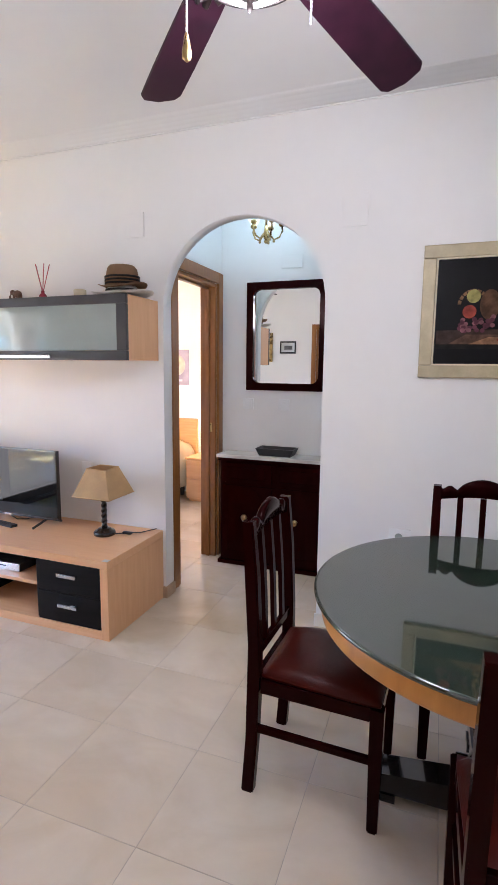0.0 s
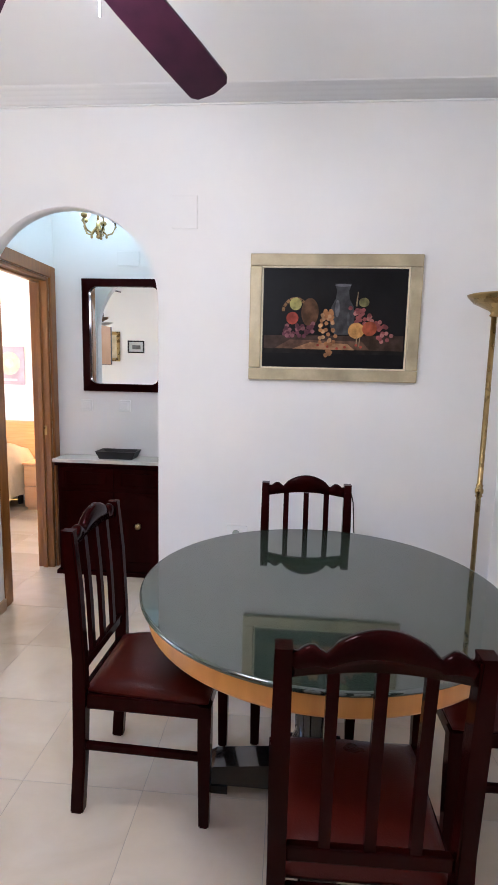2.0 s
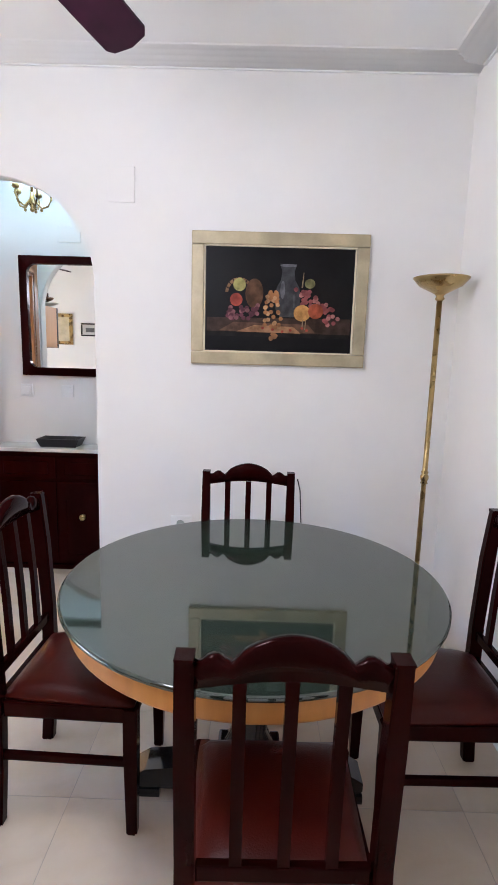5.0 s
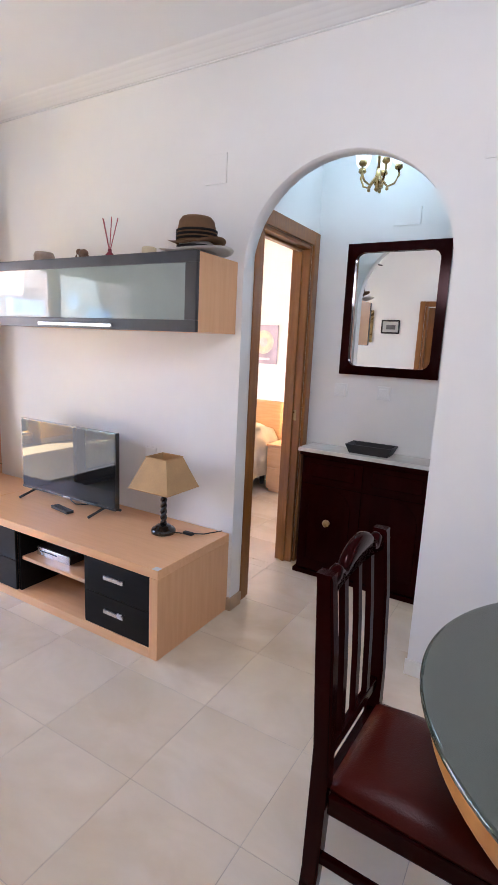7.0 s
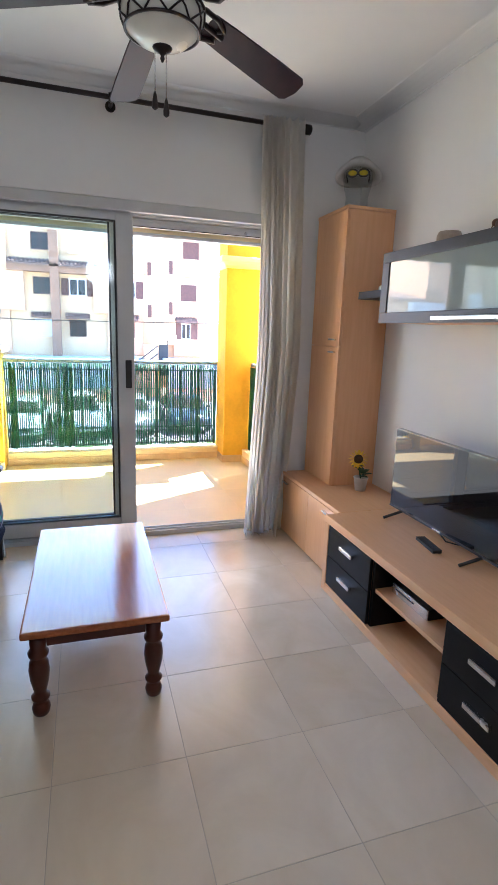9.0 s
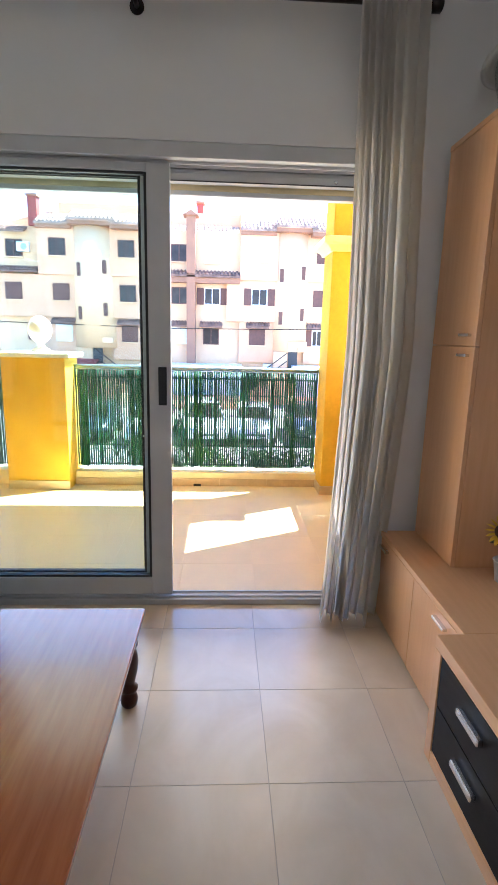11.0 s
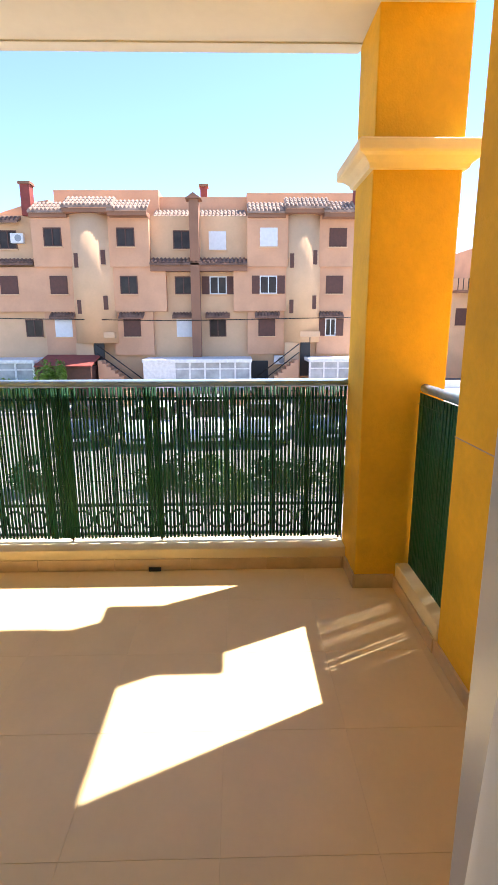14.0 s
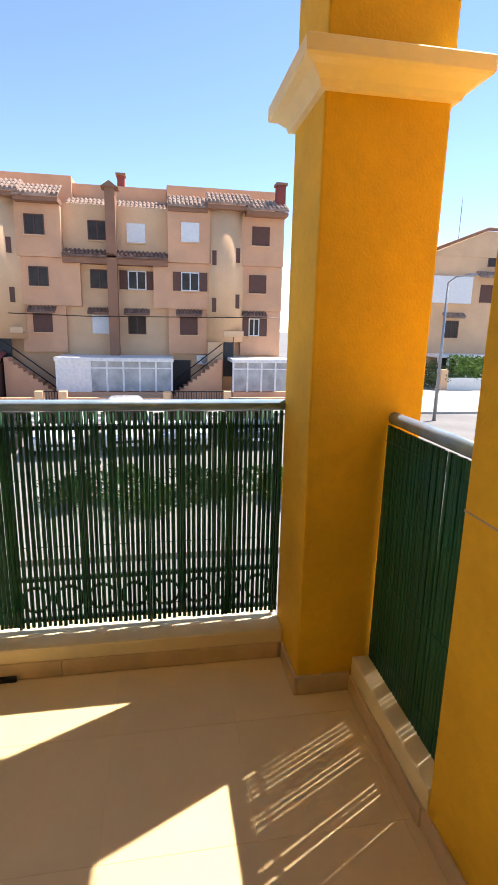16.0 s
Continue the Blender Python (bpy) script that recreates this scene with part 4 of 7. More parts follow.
sides = [[bm.verts.new((LX + sx * w, LY + sy * w, z)) for sx, sy in ((-1, -1), (1, -1), (1, 1), (-1, 1))] for w, z in ((0.132, 0.712), (0.068, 0.878), (0.065, 0.878), (0.129, 0.712))]
for a, b in zip(sides, sides[1:]):
    for i in range(4):
        bm.faces.new((a[i], a[(i + 1) % 4], b[(i + 1) % 4], b[i]))
M_STRAW = mat("straw_fabric", (0.50, 0.32, 0.15), 0.85, 0, 0.1, 10, 0.4, 350, 0.08)
shd = part("shade", bm, M_STRAW, tl, "pyramid straw fabric shade")
for w, z in ((0.133, 0.711), (0.069, 0.877)):
    bm = bmesh.new()
    q = [(LX + sx * w, LY + sy * w, z) for sx, sy in ((-1, -1), (1, -1), (1, 1), (-1, 1), (-1, -1))]
    for a, b in zip(q, q[1:]):
        tube(bm, [a, b], 0.003, 6)
    part("trim", bm, M_STRAW, shd)
lw = thing("lamp_switch", "black inline lamp cord with switch", "cord")
part("cord", tube(bmesh.new(), [(LX + 0.06, LY + 0.02, TZ + 0.006), (LX + 0.12, LY + 0.05, TZ + 0.006), (LX + 0.20, LY + 0.10, TZ + 0.006), (LX + 0.25, LY + 0.20, TZ + 0.006)], 0.003, 6), M_RUBBER, lw)
part("switch", bx(LX + 0.10, LY + 0.04, TZ + 0.001, LX + 0.16, LY + 0.065, TZ + 0.016, 0.004), M_RUBBER, lw)

# sunflower pot
fp = thing("potted_sunflower", "artificial sunflower in a white metal pot", "plant")
PX, PY = 0.60, -0.17
part("pot", lathe(bmesh.new(), [(0.034, TZ + 0.0005), (0.046, TZ + 0.085), (0.050, TZ + 0.088), (0.047, TZ + 0.092), (0.042, TZ + 0.085), (0.040, TZ + 0.078)], 24, Matrix.Translation((PX, PY, 0))), mat("white_tin", (0.6, 0.56, 0.52), 0.35, 0.2), fp, "pale tin pot")
part("stem", tube(bmesh.new(), [(PX, PY, TZ + 0.07), (PX - 0.01, PY - 0.01, TZ + 0.14), (PX, PY - 0.03, TZ + 0.20)], 0.005, 6), mat("dark_stem", (0.03, 0.07, 0.02), 0.6), fp)
M_LEAF = mat("dark_leaf", (0.02, 0.045, 0.015), 0.6, 0, 0.3, 20)
M_PETAL = mat("yellow_petal", (0.80, 0.48, 0.02), 0.55, 0, 0.2, 20)


def blade_leaf(bm, base, way, length, width, droop=0.3, seg=4):
    way = Vector(way).normalized()
    side = way.cross(Vector((0, 0, 1))).normalized()
    up = side.cross(way)
    prev = None
    for k in range(seg + 1):
        t = k / seg
        c = Vector(base) + way * length * t - up * droop * length * t * t
        w = width * math.sin(math.pi * min(0.98, 0.08 + 0.92 * t)) * 0.5
        cur = [bm.verts.new(c - side * w), bm.verts.new(c + up * w * 0.35), bm.verts.new(c + side * w)]
        if prev:
            for i in range(2):
                bm.faces.new((prev[i], prev[i + 1], cur[i + 1], cur[i])).smooth = True
        prev = cur


rnd = random.Random(3)
for k in range(7):
    bm = bmesh.new()
    a = k * 0.95
    blade_leaf(bm, (PX, PY, TZ + 0.09 + 0.012 * k), (math.cos(a), math.sin(a), 0.7), 0.075, 0.05, 0.4)
    part("leaf", bm, M_LEAF, fp)
fc, fn = Vector((PX + 0.01, PY - 0.035, TZ + 0.215)), Vector((0.75, -0.45, 0.5)).normalized()
fm = Matrix.Translation(fc) @ fn.to_track_quat("Z", "Y").to_matrix().to_4x4()
part("flower_centre", lathe(bmesh.new(), [(0.030, -0.004), (0.030, 0.006), (0.018, 0.012), (0.002, 0.013)], 18, fm), mat("flower_brown", (0.06, 0.03, 0.012), 0.9, 0, 0.4, 60), fp)
for k in range(16):
    bm = bmesh.new()
    a = 2 * math.pi * k / 16
    blade_leaf(bm, fm @ Vector((0.024 * math.cos(a), 0.024 * math.sin(a), 0)), fm.to_3x3() @ Vector((math.cos(a), math.sin(a), 0.25)), 0.042, 0.024, 0.15, 3)
    part("petal", bm, M_PETAL, fp)

# ornaments on the wall cabinet
WT = WZ1 + 0.0025
solid("stone_pot", lathe(bmesh.new(), [(0.056, WT), (0.058, WT + 0.05), (0.050, WT + 0.068), (0.040, WT + 0.068), (0.036, WT + 0.03)], 28, Matrix.Translation((1.27, -0.2, 0))), mat("sand_stone", (0.40, 0.33, 0.27), 0.9, 0, 0.2, 20, 0.3, 120, 0.1), "rough sand-coloured stone pot on the cabinet", "pot")
bm = ball(bmesh.new(), (1.60, -0.2, WT + 0.048), 0.026, 2, (1.25, 0.85, 0.9))
ball(bm, (1.565, -0.2, WT + 0.058), 0.017, 2)
for dx, dy in ((-0.016, -0.012), (0.018, -0.012), (-0.016, 0.012), (0.018, 0.012)):
    lathe(bm, [(0.008, WT), (0.007, WT + 0.04)], 8, Matrix.Translation((1.60 + dx, -0.2 + dy, 0)))
tube(bm, [(1.552, -0.2, WT + 0.056), (1.540, -0.2, WT + 0.035), (1.536, -0.2, WT + 0.008)], 0.007, 8, 0.004)
solid("elephant_figure", bm, mat("carved_brown_wood", (0.13, 0.06, 0.03), 0.5, 0, 0.3, 30), "small carved brown wooden elephant", "figurine")
rd = thing("reed_diffuser", "scent diffuser with crossed pink reeds", "diffuser")
part("bottle", lathe(bmesh.new(), [(0.022, WT), (0.024, WT + 0.03), (0.010, WT + 0.045), (0.010, WT + 0.06)], 18, Matrix.Translation((1.80, -0.2, 0))), mat("red_glass", (0.25, 0.03, 0.05), 0.1, 0, 0.1, 10, 0, 1, 0.02, 0.8), rd)
for k, (dx, dy) in enumerate(((-0.045, 0.0), (0.05, 0.01), (0.035, -0.02), (-0.03, -0.02))):
    part("reed", tube(bmesh.new(), [(1.80 - dx * 0.1, -0.2, WT + 0.03), (1.80 + dx, -0.2 + dy, WT + 0.215)], 0.0028, 6), mat("pink_reed", (0.45, 0.14, 0.16), 0.7), rd)
solid("pillar_candle", lathe(bmesh.new(), [(0.036, WT), (0.037, WT + 0.052), (0.030, WT + 0.056), (0.027, WT + 0.046), (0.002, WT + 0.045)], 24, Matrix.Translation((2.075, -0.2, 0))), mat("ivory_wax", (0.62, 0.55, 0.38), 0.5, 0, 0.1, 10), "short ivory candle in a glass cup", "candle")


def hat(name, label, at, r, h, brim, colour, band, bandmat, soft=0.012, z0=0.0, tilt=0):
    m = at if isinstance(at, Matrix) else pose(*at, tilt, 0, 0)
    t = thing(name, label, "hat")
    bm = bmesh.new()
    seg, rings = 40, []
    prof = [(brim, 0.012), (brim * 0.85, 0.004), (r * 1.06, 0.004), (r * 1.02, 0.012), (r, h * 0.4), (r * 0.93, h * 0.85), (r * 0.80, h * 0.98), (r * 0.45, h * 0.97), (r * 0.1, h * 0.86)]
    for rr, z in prof:
        ring = []
        for i in range(seg):
            a = 2 * math.pi * i / seg
            k = 1.12 if True else 1
            up = soft * math.cos(2 * a) if rr > r * 1.1 else 0
            pinch = 1 - 0.14 * max(0, (z / h - 0.55)) * (1 + math.cos(2 * a))
            ring.append(bm.verts.new(m @ Vector((rr * k * pinch * math.cos(a), rr * math.sin(a) * pinch, z + up))))
        rings.append(ring)
    for a, b in zip(rings, rings[1:]):
        for i in range(seg):
            bm.faces.new((a[i], a[(i + 1) % seg], b[(i + 1) % seg], b[i])).smooth = True
    bm.faces.new(rings[-1])
    bmesh.ops.solidify(bm, geom=bm.faces[:], thickness=0.003)
    part("felt", bm, colour, t)
    for zb in band:
        bm = bmesh.new()
        ra = [[bm.verts.new(m @ Vector(((r + 0.004) * 1.12 * math.cos(2 * math.pi * i / seg), (r + 0.004) * math.sin(2 * math.pi * i / seg), z))) for i in range(seg)] for z in (zb, zb + 0.011)]
        for i in range(seg):
            bm.faces.new((ra[0][i], ra[0][(i + 1) % seg], ra[1][(i + 1) % seg], ra[1][i])).smooth = True
        bmesh.ops.solidify(bm, geom=bm.faces[:], thickness=-0.002)
        part("band", bm, bandmat, t, "dark stripe round the crown")
    return t


M_WHAT = mat("white_straw", (0.80, 0.78, 0.73), 0.85, 0, 0.08, 14, 0.3, 250, 0.05)
M_BHAT = mat("brown_woven_straw", (0.31, 0.18, 0.095), 0.85, 0, 0.15, 14, 0.4, 250, 0.08)
hat("sun_hat", "white brimmed hat lying under the brown hat", (2.365, -0.19, WT + 0.012), 0.085, 0.055, 0.165, M_WHAT, (0.02,), M_GREYF, 0.01)
hat("straw_hat", "brown straw trilby with dark stripes on the crown", (2.365, -0.19, WT + 0.052), 0.088, 0.125, 0.130, M_BHAT, (0.016, 0.034, 0.052), M_RUBBER, 0.014)

# glass head with hat and sunglasses on the tall cabinet
HX, HY, HZ = 0.30, -0.19, 2.2265
bm = bmesh.new()
lathe(bm, [(0.072, HZ), (0.078, HZ + 0.012), (0.072, HZ + 0.03), (0.066, HZ + 0.075), (0.068, HZ + 0.10), (0.080, HZ + 0.14), (0.088, HZ + 0.19), (0.083, HZ + 0.24), (0.06, HZ + 0.275), (0.02, HZ + 0.29)], 28, Matrix.Translation((HX, HY, 0)) @ Matrix.Diagonal((0.92, 1.08, 1, 1)))
solid("glass_head", bm, M_JAR, "clear glass display head on the tall cabinet", "display head")
hat("panama_hat", "white panama hat on the glass head", pose(HX - 0.015, HY + 0.01, HZ + 0.212, 0, 0, 60) @ pose(0, 0, 0, -24, 0, 0), 0.088, 0.100, 0.132, M_WHAT, (0.012,), M_WHITEPL, -0.016)
sg = thing("sunglasses", "black framed sunglasses with yellow lenses", "sunglasses")
M_YLENS = mat("yellow_mirror_lens", (0.55, 0.42, 0.02), 0.12, 0.3, 0.1, 10)
gm = Matrix.Translation((HX + 0.092, HY - 0.052, HZ + 0.205)) @ pose(0, 0, 0, -8, 0, 60)
for sx in (-0.034, 0.034):
    q = [(sx + 0.031 * math.cos(2 * math.pi * i / 20), 0.021 * math.sin(2 * math.pi * i / 20), 0) for i in range(20)]
    mm = gm @ pose(0, 0, 0, 90, 0, 0)
    part("rim", tube(bmesh.new(), [mm @ Vector(p) for p in q + q[:2]], 0.0055, 6), M_RUBBER, sg)
    part("lens", lathe(bmesh.new(), [(0.030, -0.001), (0.030, 0.001)], 20, mm @ Matrix.Translation((sx, 0, 0)) @ Matrix.Diagonal((1, 0.68, 1, 1))), M_YLENS, sg, "yellow lens")
    part("temple", tube(bmesh.new(), [gm @ Vector((sx * 2, 0, 0.005)), gm @ Vector((sx * 2.1, 0.06, 0.008)), gm @ Vector((sx * 1.9, 0.13, 0.0))], 0.004, 6), M_RUBBER, sg)
part("bridge", tube(bmesh.new(), [gm @ Vector((-0.006, 0, 0.004)), gm @ Vector((0.006, 0, 0.004))], 0.005, 6), M_RUBBER, sg)

# ---- coffee table ----
ct = thing("coffee_table", "reddish wooden coffee table with turned legs", "coffee table")
part("top", bx(0.66, -2.135, 0.347, 1.675, -1.597, 0.375, 0.008), M_CTABLE, ct)
for b in ((0.74, -2.09, 0.285, 1.60, -2.07), (0.74, -1.662, 0.285, 1.60, -1.642)):
    part("apron", bx(b[0], b[1], 0.285, b[3], b[4], 0.3465, 0.003), M_CLEG, ct)
for x in (0.71, 1.605):
    part("apron", bx(x, -2.05, 0.285, x + 0.02, -1.685, 0.3465, 0.003), M_CLEG, ct)
legp = [(0.024, 0), (0.03, 0.008), (0.034, 0.03), (0.028, 0.05), (0.022, 0.056), (0.033, 0.07), (0.034, 0.08), (0.022, 0.092), (0.024, 0.105), (0.034, 0.15), (0.038, 0.19), (0.034, 0.225), (0.024, 0.24), (0.036, 0.252), (0.038, 0.265), (0.028, 0.28), (0.032, 0.3465)]
for x in (0.72, 1.62):
    for y in (-2.08, -1.655):
        part("leg", lathe(bmesh.new(), legp, 20, Matrix.Translation((x, y, 0))), M_CLEG, ct, "turned dark leg")

# ---- sofa ----
sf = thing("sofa", "dark wooden sofa with a blue patterned throw", "sofa")
M_DARKW = wood("black_brown_sofa_wood", (0.02, 0.015, 0.016), (0.012, 0.01, 0.01), 0.4, (4, 4, 1))
for x in (0.10, 1.98):
    part("armrest", bx(x, -3.12, 0.575, x + 0.09, -2.38, 0.60, 0.006), M_DARKW, sf, "flat dark armrest")
    for y in (-2.47, -3.10):
        part("leg", bx(x + 0.01, y, 0, x + 0.07, y + 0.06, 0.5745, 0.006), M_DARKW, sf)
part("front_rail", bx(0.172, -2.46, 0.18, 1.988, -2.42, 0.27, 0.004), M_DARKW, sf)
part("back_rail", bx(0.172, -3.12, 0.18, 1.988, -3.08, 0.80, 0.004), M_DARKW, sf)
def woven(name, tones, scale):
    """Cloth with small figures in several colours over a fine weave."""
    m = mat(name, tones[0], 0.95, 0, 0.2, 14, 0.6, 160, 0.15, 0.2)
    nt = m.node_tree
    n, l = nt.nodes, nt.links
    tc = n.new("ShaderNodeTexCoord")
    vo = n.new("ShaderNodeTexVoronoi")
    vo.inputs["Scale"].default_value = scale
    l.new(tc.outputs["Object"], vo.inputs["Vector"])
    rp = n.new("ShaderNodeValToRGB")
    rp.color_ramp.interpolation = "CONSTANT"
    for k, c in enumerate(tones):
        e = rp.color_ramp.elements[k] if k < 2 else rp.color_ramp.elements.new(k / len(tones))
        e.position, e.color = k / len(tones), (*c, 1)
    sp = n.new("ShaderNodeSeparateColor")
    l.new(vo.outputs["Color"], sp.inputs[0])
    l.new(sp.outputs[0], rp.inputs[0])
    hs = [x for x in n if x.type == "HUE_SAT"][0]
    l.new(rp.outputs[0], hs.inputs["Color"])
    return m


M_THROW = woven("blue_patterned_throw", [(0.04, 0.07, 0.17), (0.03, 0.20, 0.22), (0.16, 0.15, 0.30), (0.10, 0.30, 0.36), (0.02, 0.04, 0.10), (0.28, 0.28, 0.40)], 42)
bm = bmesh.new()
prof = [(-2.405, 0.24), (-2.39, 0.33), (-2.40, 0.40), (-2.45, 0.435), (-2.60, 0.44), (-2.90, 0.42), (-2.98, 0.46), (-3.03, 0.70), (-3.07, 0.84), (-3.13, 0.85)]
gr = []
for i in range(61):
    x = 0.185 + 1.79 * i / 60
    gr.append([bm.verts.new((x, y + 0.008 * math.sin(x * 14), z + 0.008 * math.sin(x * 10 + y * 7) - 0.012 * (math.sin(x * 8.0) > 0.96))) for y, z in prof])
for a, b in zip(gr, gr[1:]):
    for k in range(len(prof) - 1):
        bm.faces.new((a[k], b[k], b[k + 1], a[k + 1])).smooth = True
bmesh.ops.solidify(bm, geom=bm.faces[:], thickness=0.02)
thr = part("throw", bm, M_THROW, sf, "blue and teal woven throw")
part("seat_cushion", bx(0.175, -3.05, 0.272, 1.985, -2.43, 0.40, 0.03), M_THROW, sf)
bm = bmesh.new()
rnd = random.Random(5)
for i in range(110):
    x = 0.19 + 1.78 * i / 109
    z = 0.245
    for k in range(2):
        tube(bm, [(x, -2.392, z), (x + rnd.uniform(-0.01, 0.01), -2.385 + rnd.uniform(-0.006, 0.006), z - 0.03), (x + rnd.uniform(-0.012, 0.012), -2.39, z - 0.055)], 0.003, 5)
part("fringe", bm, mat("dark_blue_fringe", (0.03, 0.045, 0.09), 0.95), thr, "dark blue fringe")

# ---- dining group ----
dt = thing("dining_table", "round dining table with dark green glass top", "dining table")
DX, DY, TUP = 4.347, -1.078, 0.022
m0 = Matrix.Translation((DX, DY, 0))
m1 = Matrix.Translation((DX, DY, TUP))
part("glass_top", lathe(bmesh.new(), [(0.592, 0.7472), (0.599, 0.7478), (0.602, 0.752), (0.602, 0.758), (0.599, 0.7615), (0.594, 0.762)], 96, m1), M_DARKGLASS, dt, "dark green tinted glass disc")
part("wood_top", lathe(bmesh.new(), [(0.557, 0.675), (0.575, 0.678), (0.577, 0.685), (0.577, 0.742), (0.572, 0.7465)], 96, m1), M_TABLEW, dt, "orange wooden disc")
part("column", lathe(bmesh.new(), [(0.10, 0.14), (0.085, 0.18), (0.06, 0.24), (0.075, 0.36), (0.06, 0.50), (0.09, 0.62), (0.16, 0.64), (0.16, 0.6745 + TUP)], 32, m0), M_BLACKG, dt)
part("hub", bx(DX - 0.11, DY - 0.11, 0.05, DX + 0.11, DY + 0.11, 0.1395, 0.01), M_BLACKG, dt)
for k in range(4):
    bm = bmesh.new()
    mm = m0 @ pose(0, 0, 0, 0, 0, 90 * k)
    prism(bm, [(0.1105, 0.03), (0.37, 0.03), (0.39, 0.045), (0.39, 0.075), (0.35, 0.10), (0.1105, 0.125)], -0.05, 0.05, mm @ pose(0, 0, 0, 90, 0, 0))
    ft = part("foot", bm, M_BLACKG, dt, "glossy black foot")
    bm = bmesh.new()
    prism(bm, [(0.30, 0.0), (0.39, 0.0), (0.39, 0.0295), (0.30, 0.0295)], -0.055, 0.055, mm @ pose(0, 0, 0, 90, 0, 0))
    part("pad", bm, M_BLACKG, ft)


def dining_chair():
    """Faces +y, the middle of its seat over the origin."""
    c = thing("dining_chair", "dark mahogany dining chair with an oxblood leather seat", "chair", "chairs round the dining table")
    W, D = 0.188, 0.208
    for sx in (-1, 1):
        bm = bmesh.new()
        rows = []
        for z, y in ((0.0, -0.020), (0.20, -0.006), (0.42, 0.0), (0.55, 0.0), (0.80, -0.012), (0.975, -0.027), (0.985, -0.028)):
            h = 0.019 if z < 0.9 else 0.017
            yy = -D + y
            rows.append([bm.verts.new((sx * W + dx * h, yy + dy * h * 1.15, z)) for dx, dy in ((-1, -1), (1, -1), (1, 1), (-1, 1))])
        for a, b in zip(rows, rows[1:]):
            for i in range(4):
                bm.faces.new((a[i], a[(i + 1) % 4], b[(i + 1) % 4], b[i]))
        bm.faces.new(rows[0])
        bm.faces.new(rows[-1])
        bmesh.ops.bevel(bm, geom=[e for e in bm.edges if abs(e.verts[0].co.z - e.verts[1].co.z) > 0.01], offset=0.005, segments=2, affect="EDGES")
        part("back_post", bm, M_MAHOG, c)
        bm = bmesh.new()
        rows = [[bm.verts.new((sx * W + dx * h, D + dy * h, z)) for dx, dy in ((-1, -1), (1, -1), (1, 1), (-1, 1))] for z, h in ((0.0, 0.017), (0.30, 0.021), (0.435, 0.022))]
        for a, b in zip(rows, rows[1:]):
            for i in range(4):
                bm.faces.new((a[i], a[(i + 1) % 4], b[(i + 1) % 4], b[i]))
        bm.faces.new(rows[0])
        bm.faces.new(rows[-1])
        bmesh.ops.bevel(bm, geom=[e for e in bm.edges if abs(e.verts[0].co.z - e.verts[1].co.z) > 0.01], offset=0.005, segments=2, affect="EDGES")
        part("front_leg", bm, M_MAHOG, c)
        part("side_rail", bx(sx * W - 0.012, -D + 0.024, 0.385, sx * W + 0.012, D - 0.0225, 0.435, 0.004), M_MAHOG, c)
        part("stretcher", bx(sx * W - 0.009, -D + 0.010, 0.232, sx * W + 0.009, D - 0.020, 0.258, 0.004), M_MAHOG, c)
    part("front_rail", bx(-W + 0.0225, D - 0.012, 0.385, W - 0.0225, D + 0.012, 0.435, 0.004), M_MAHOG, c)
    part("back_rail", bx(-W + 0.02, -D - 0.012, 0.385, W - 0.02, -D + 0.012, 0.435, 0.004), M_MAHOG, c)
    part("low_back_rail", bx(-W + 0.02, -D - 0.010, 0.50, W - 0.02, -D + 0.010, 0.535, 0.004), M_MAHOG, c)
    for x in (-0.092, 0.0, 0.092):
        bm = bmesh.new()
        rows = [[bm.verts.new((x + dx * 0.012, -D + y + dy * 0.008, z)) for dx, dy in ((-1, -1), (1, -1), (1, 1), (-1, 1))] for z, y in ((0.535, 0.0), (0.70, -0.006), (0.80, -0.012), (0.94, -0.024))]
        for a, b in zip(rows, rows[1:]):
            for i in range(4):
                bm.faces.new((a[i], a[(i + 1) % 4], b[(i + 1) % 4], b[i]))
        bm.faces.new(rows[0])
        bm.faces.new(rows[-1])
        part("back_slat", bm, M_MAHOG, c)
    bm = bmesh.new()
    rows = []
    for i in range(33):
        u = -1 + i / 16
        a = abs(u)
        top = 0.977 + 0.045 * max(0, math.cos(min(1, a / 0.62) * math.pi / 2)) ** 0.8
        top += 0.010 * math.exp(-((a - 0.78) / 0.10) ** 2) - 0.008 * math.exp(-((a - 0.62) / 0.08) ** 2) - (0.006 if a > 0.9 else 0)
        lo = 0.927 + 0.018 * max(0, math.cos(a * math.pi / 2))
        x, y = u * (W - 0.017), -D - 0.026
        rows.append([bm.verts.new((x, y - 0.014, lo)), bm.verts.new((x, y + 0.014, lo)), bm.verts.new((x, y + 0.014, top - 0.008)), bm.verts.new((x, y + 0.007, top)), bm.verts.new((x, y - 0.007, top)), bm.verts.new((x, y - 0.014, top - 0.008))])
    for a, b in zip(rows, rows[1:]):
        for i in range(6):
            bm.faces.new((a[i], a[(i + 1) % 6], b[(i + 1) % 6], b[i])).smooth = True
    bm.faces.new(rows[0])
    bm.faces.new(rows[-1])
    part("top_rail", bm, M_MAHOG, c, "wavy carved top rail")
    bm = bmesh.new()
    n = 14
    g = []
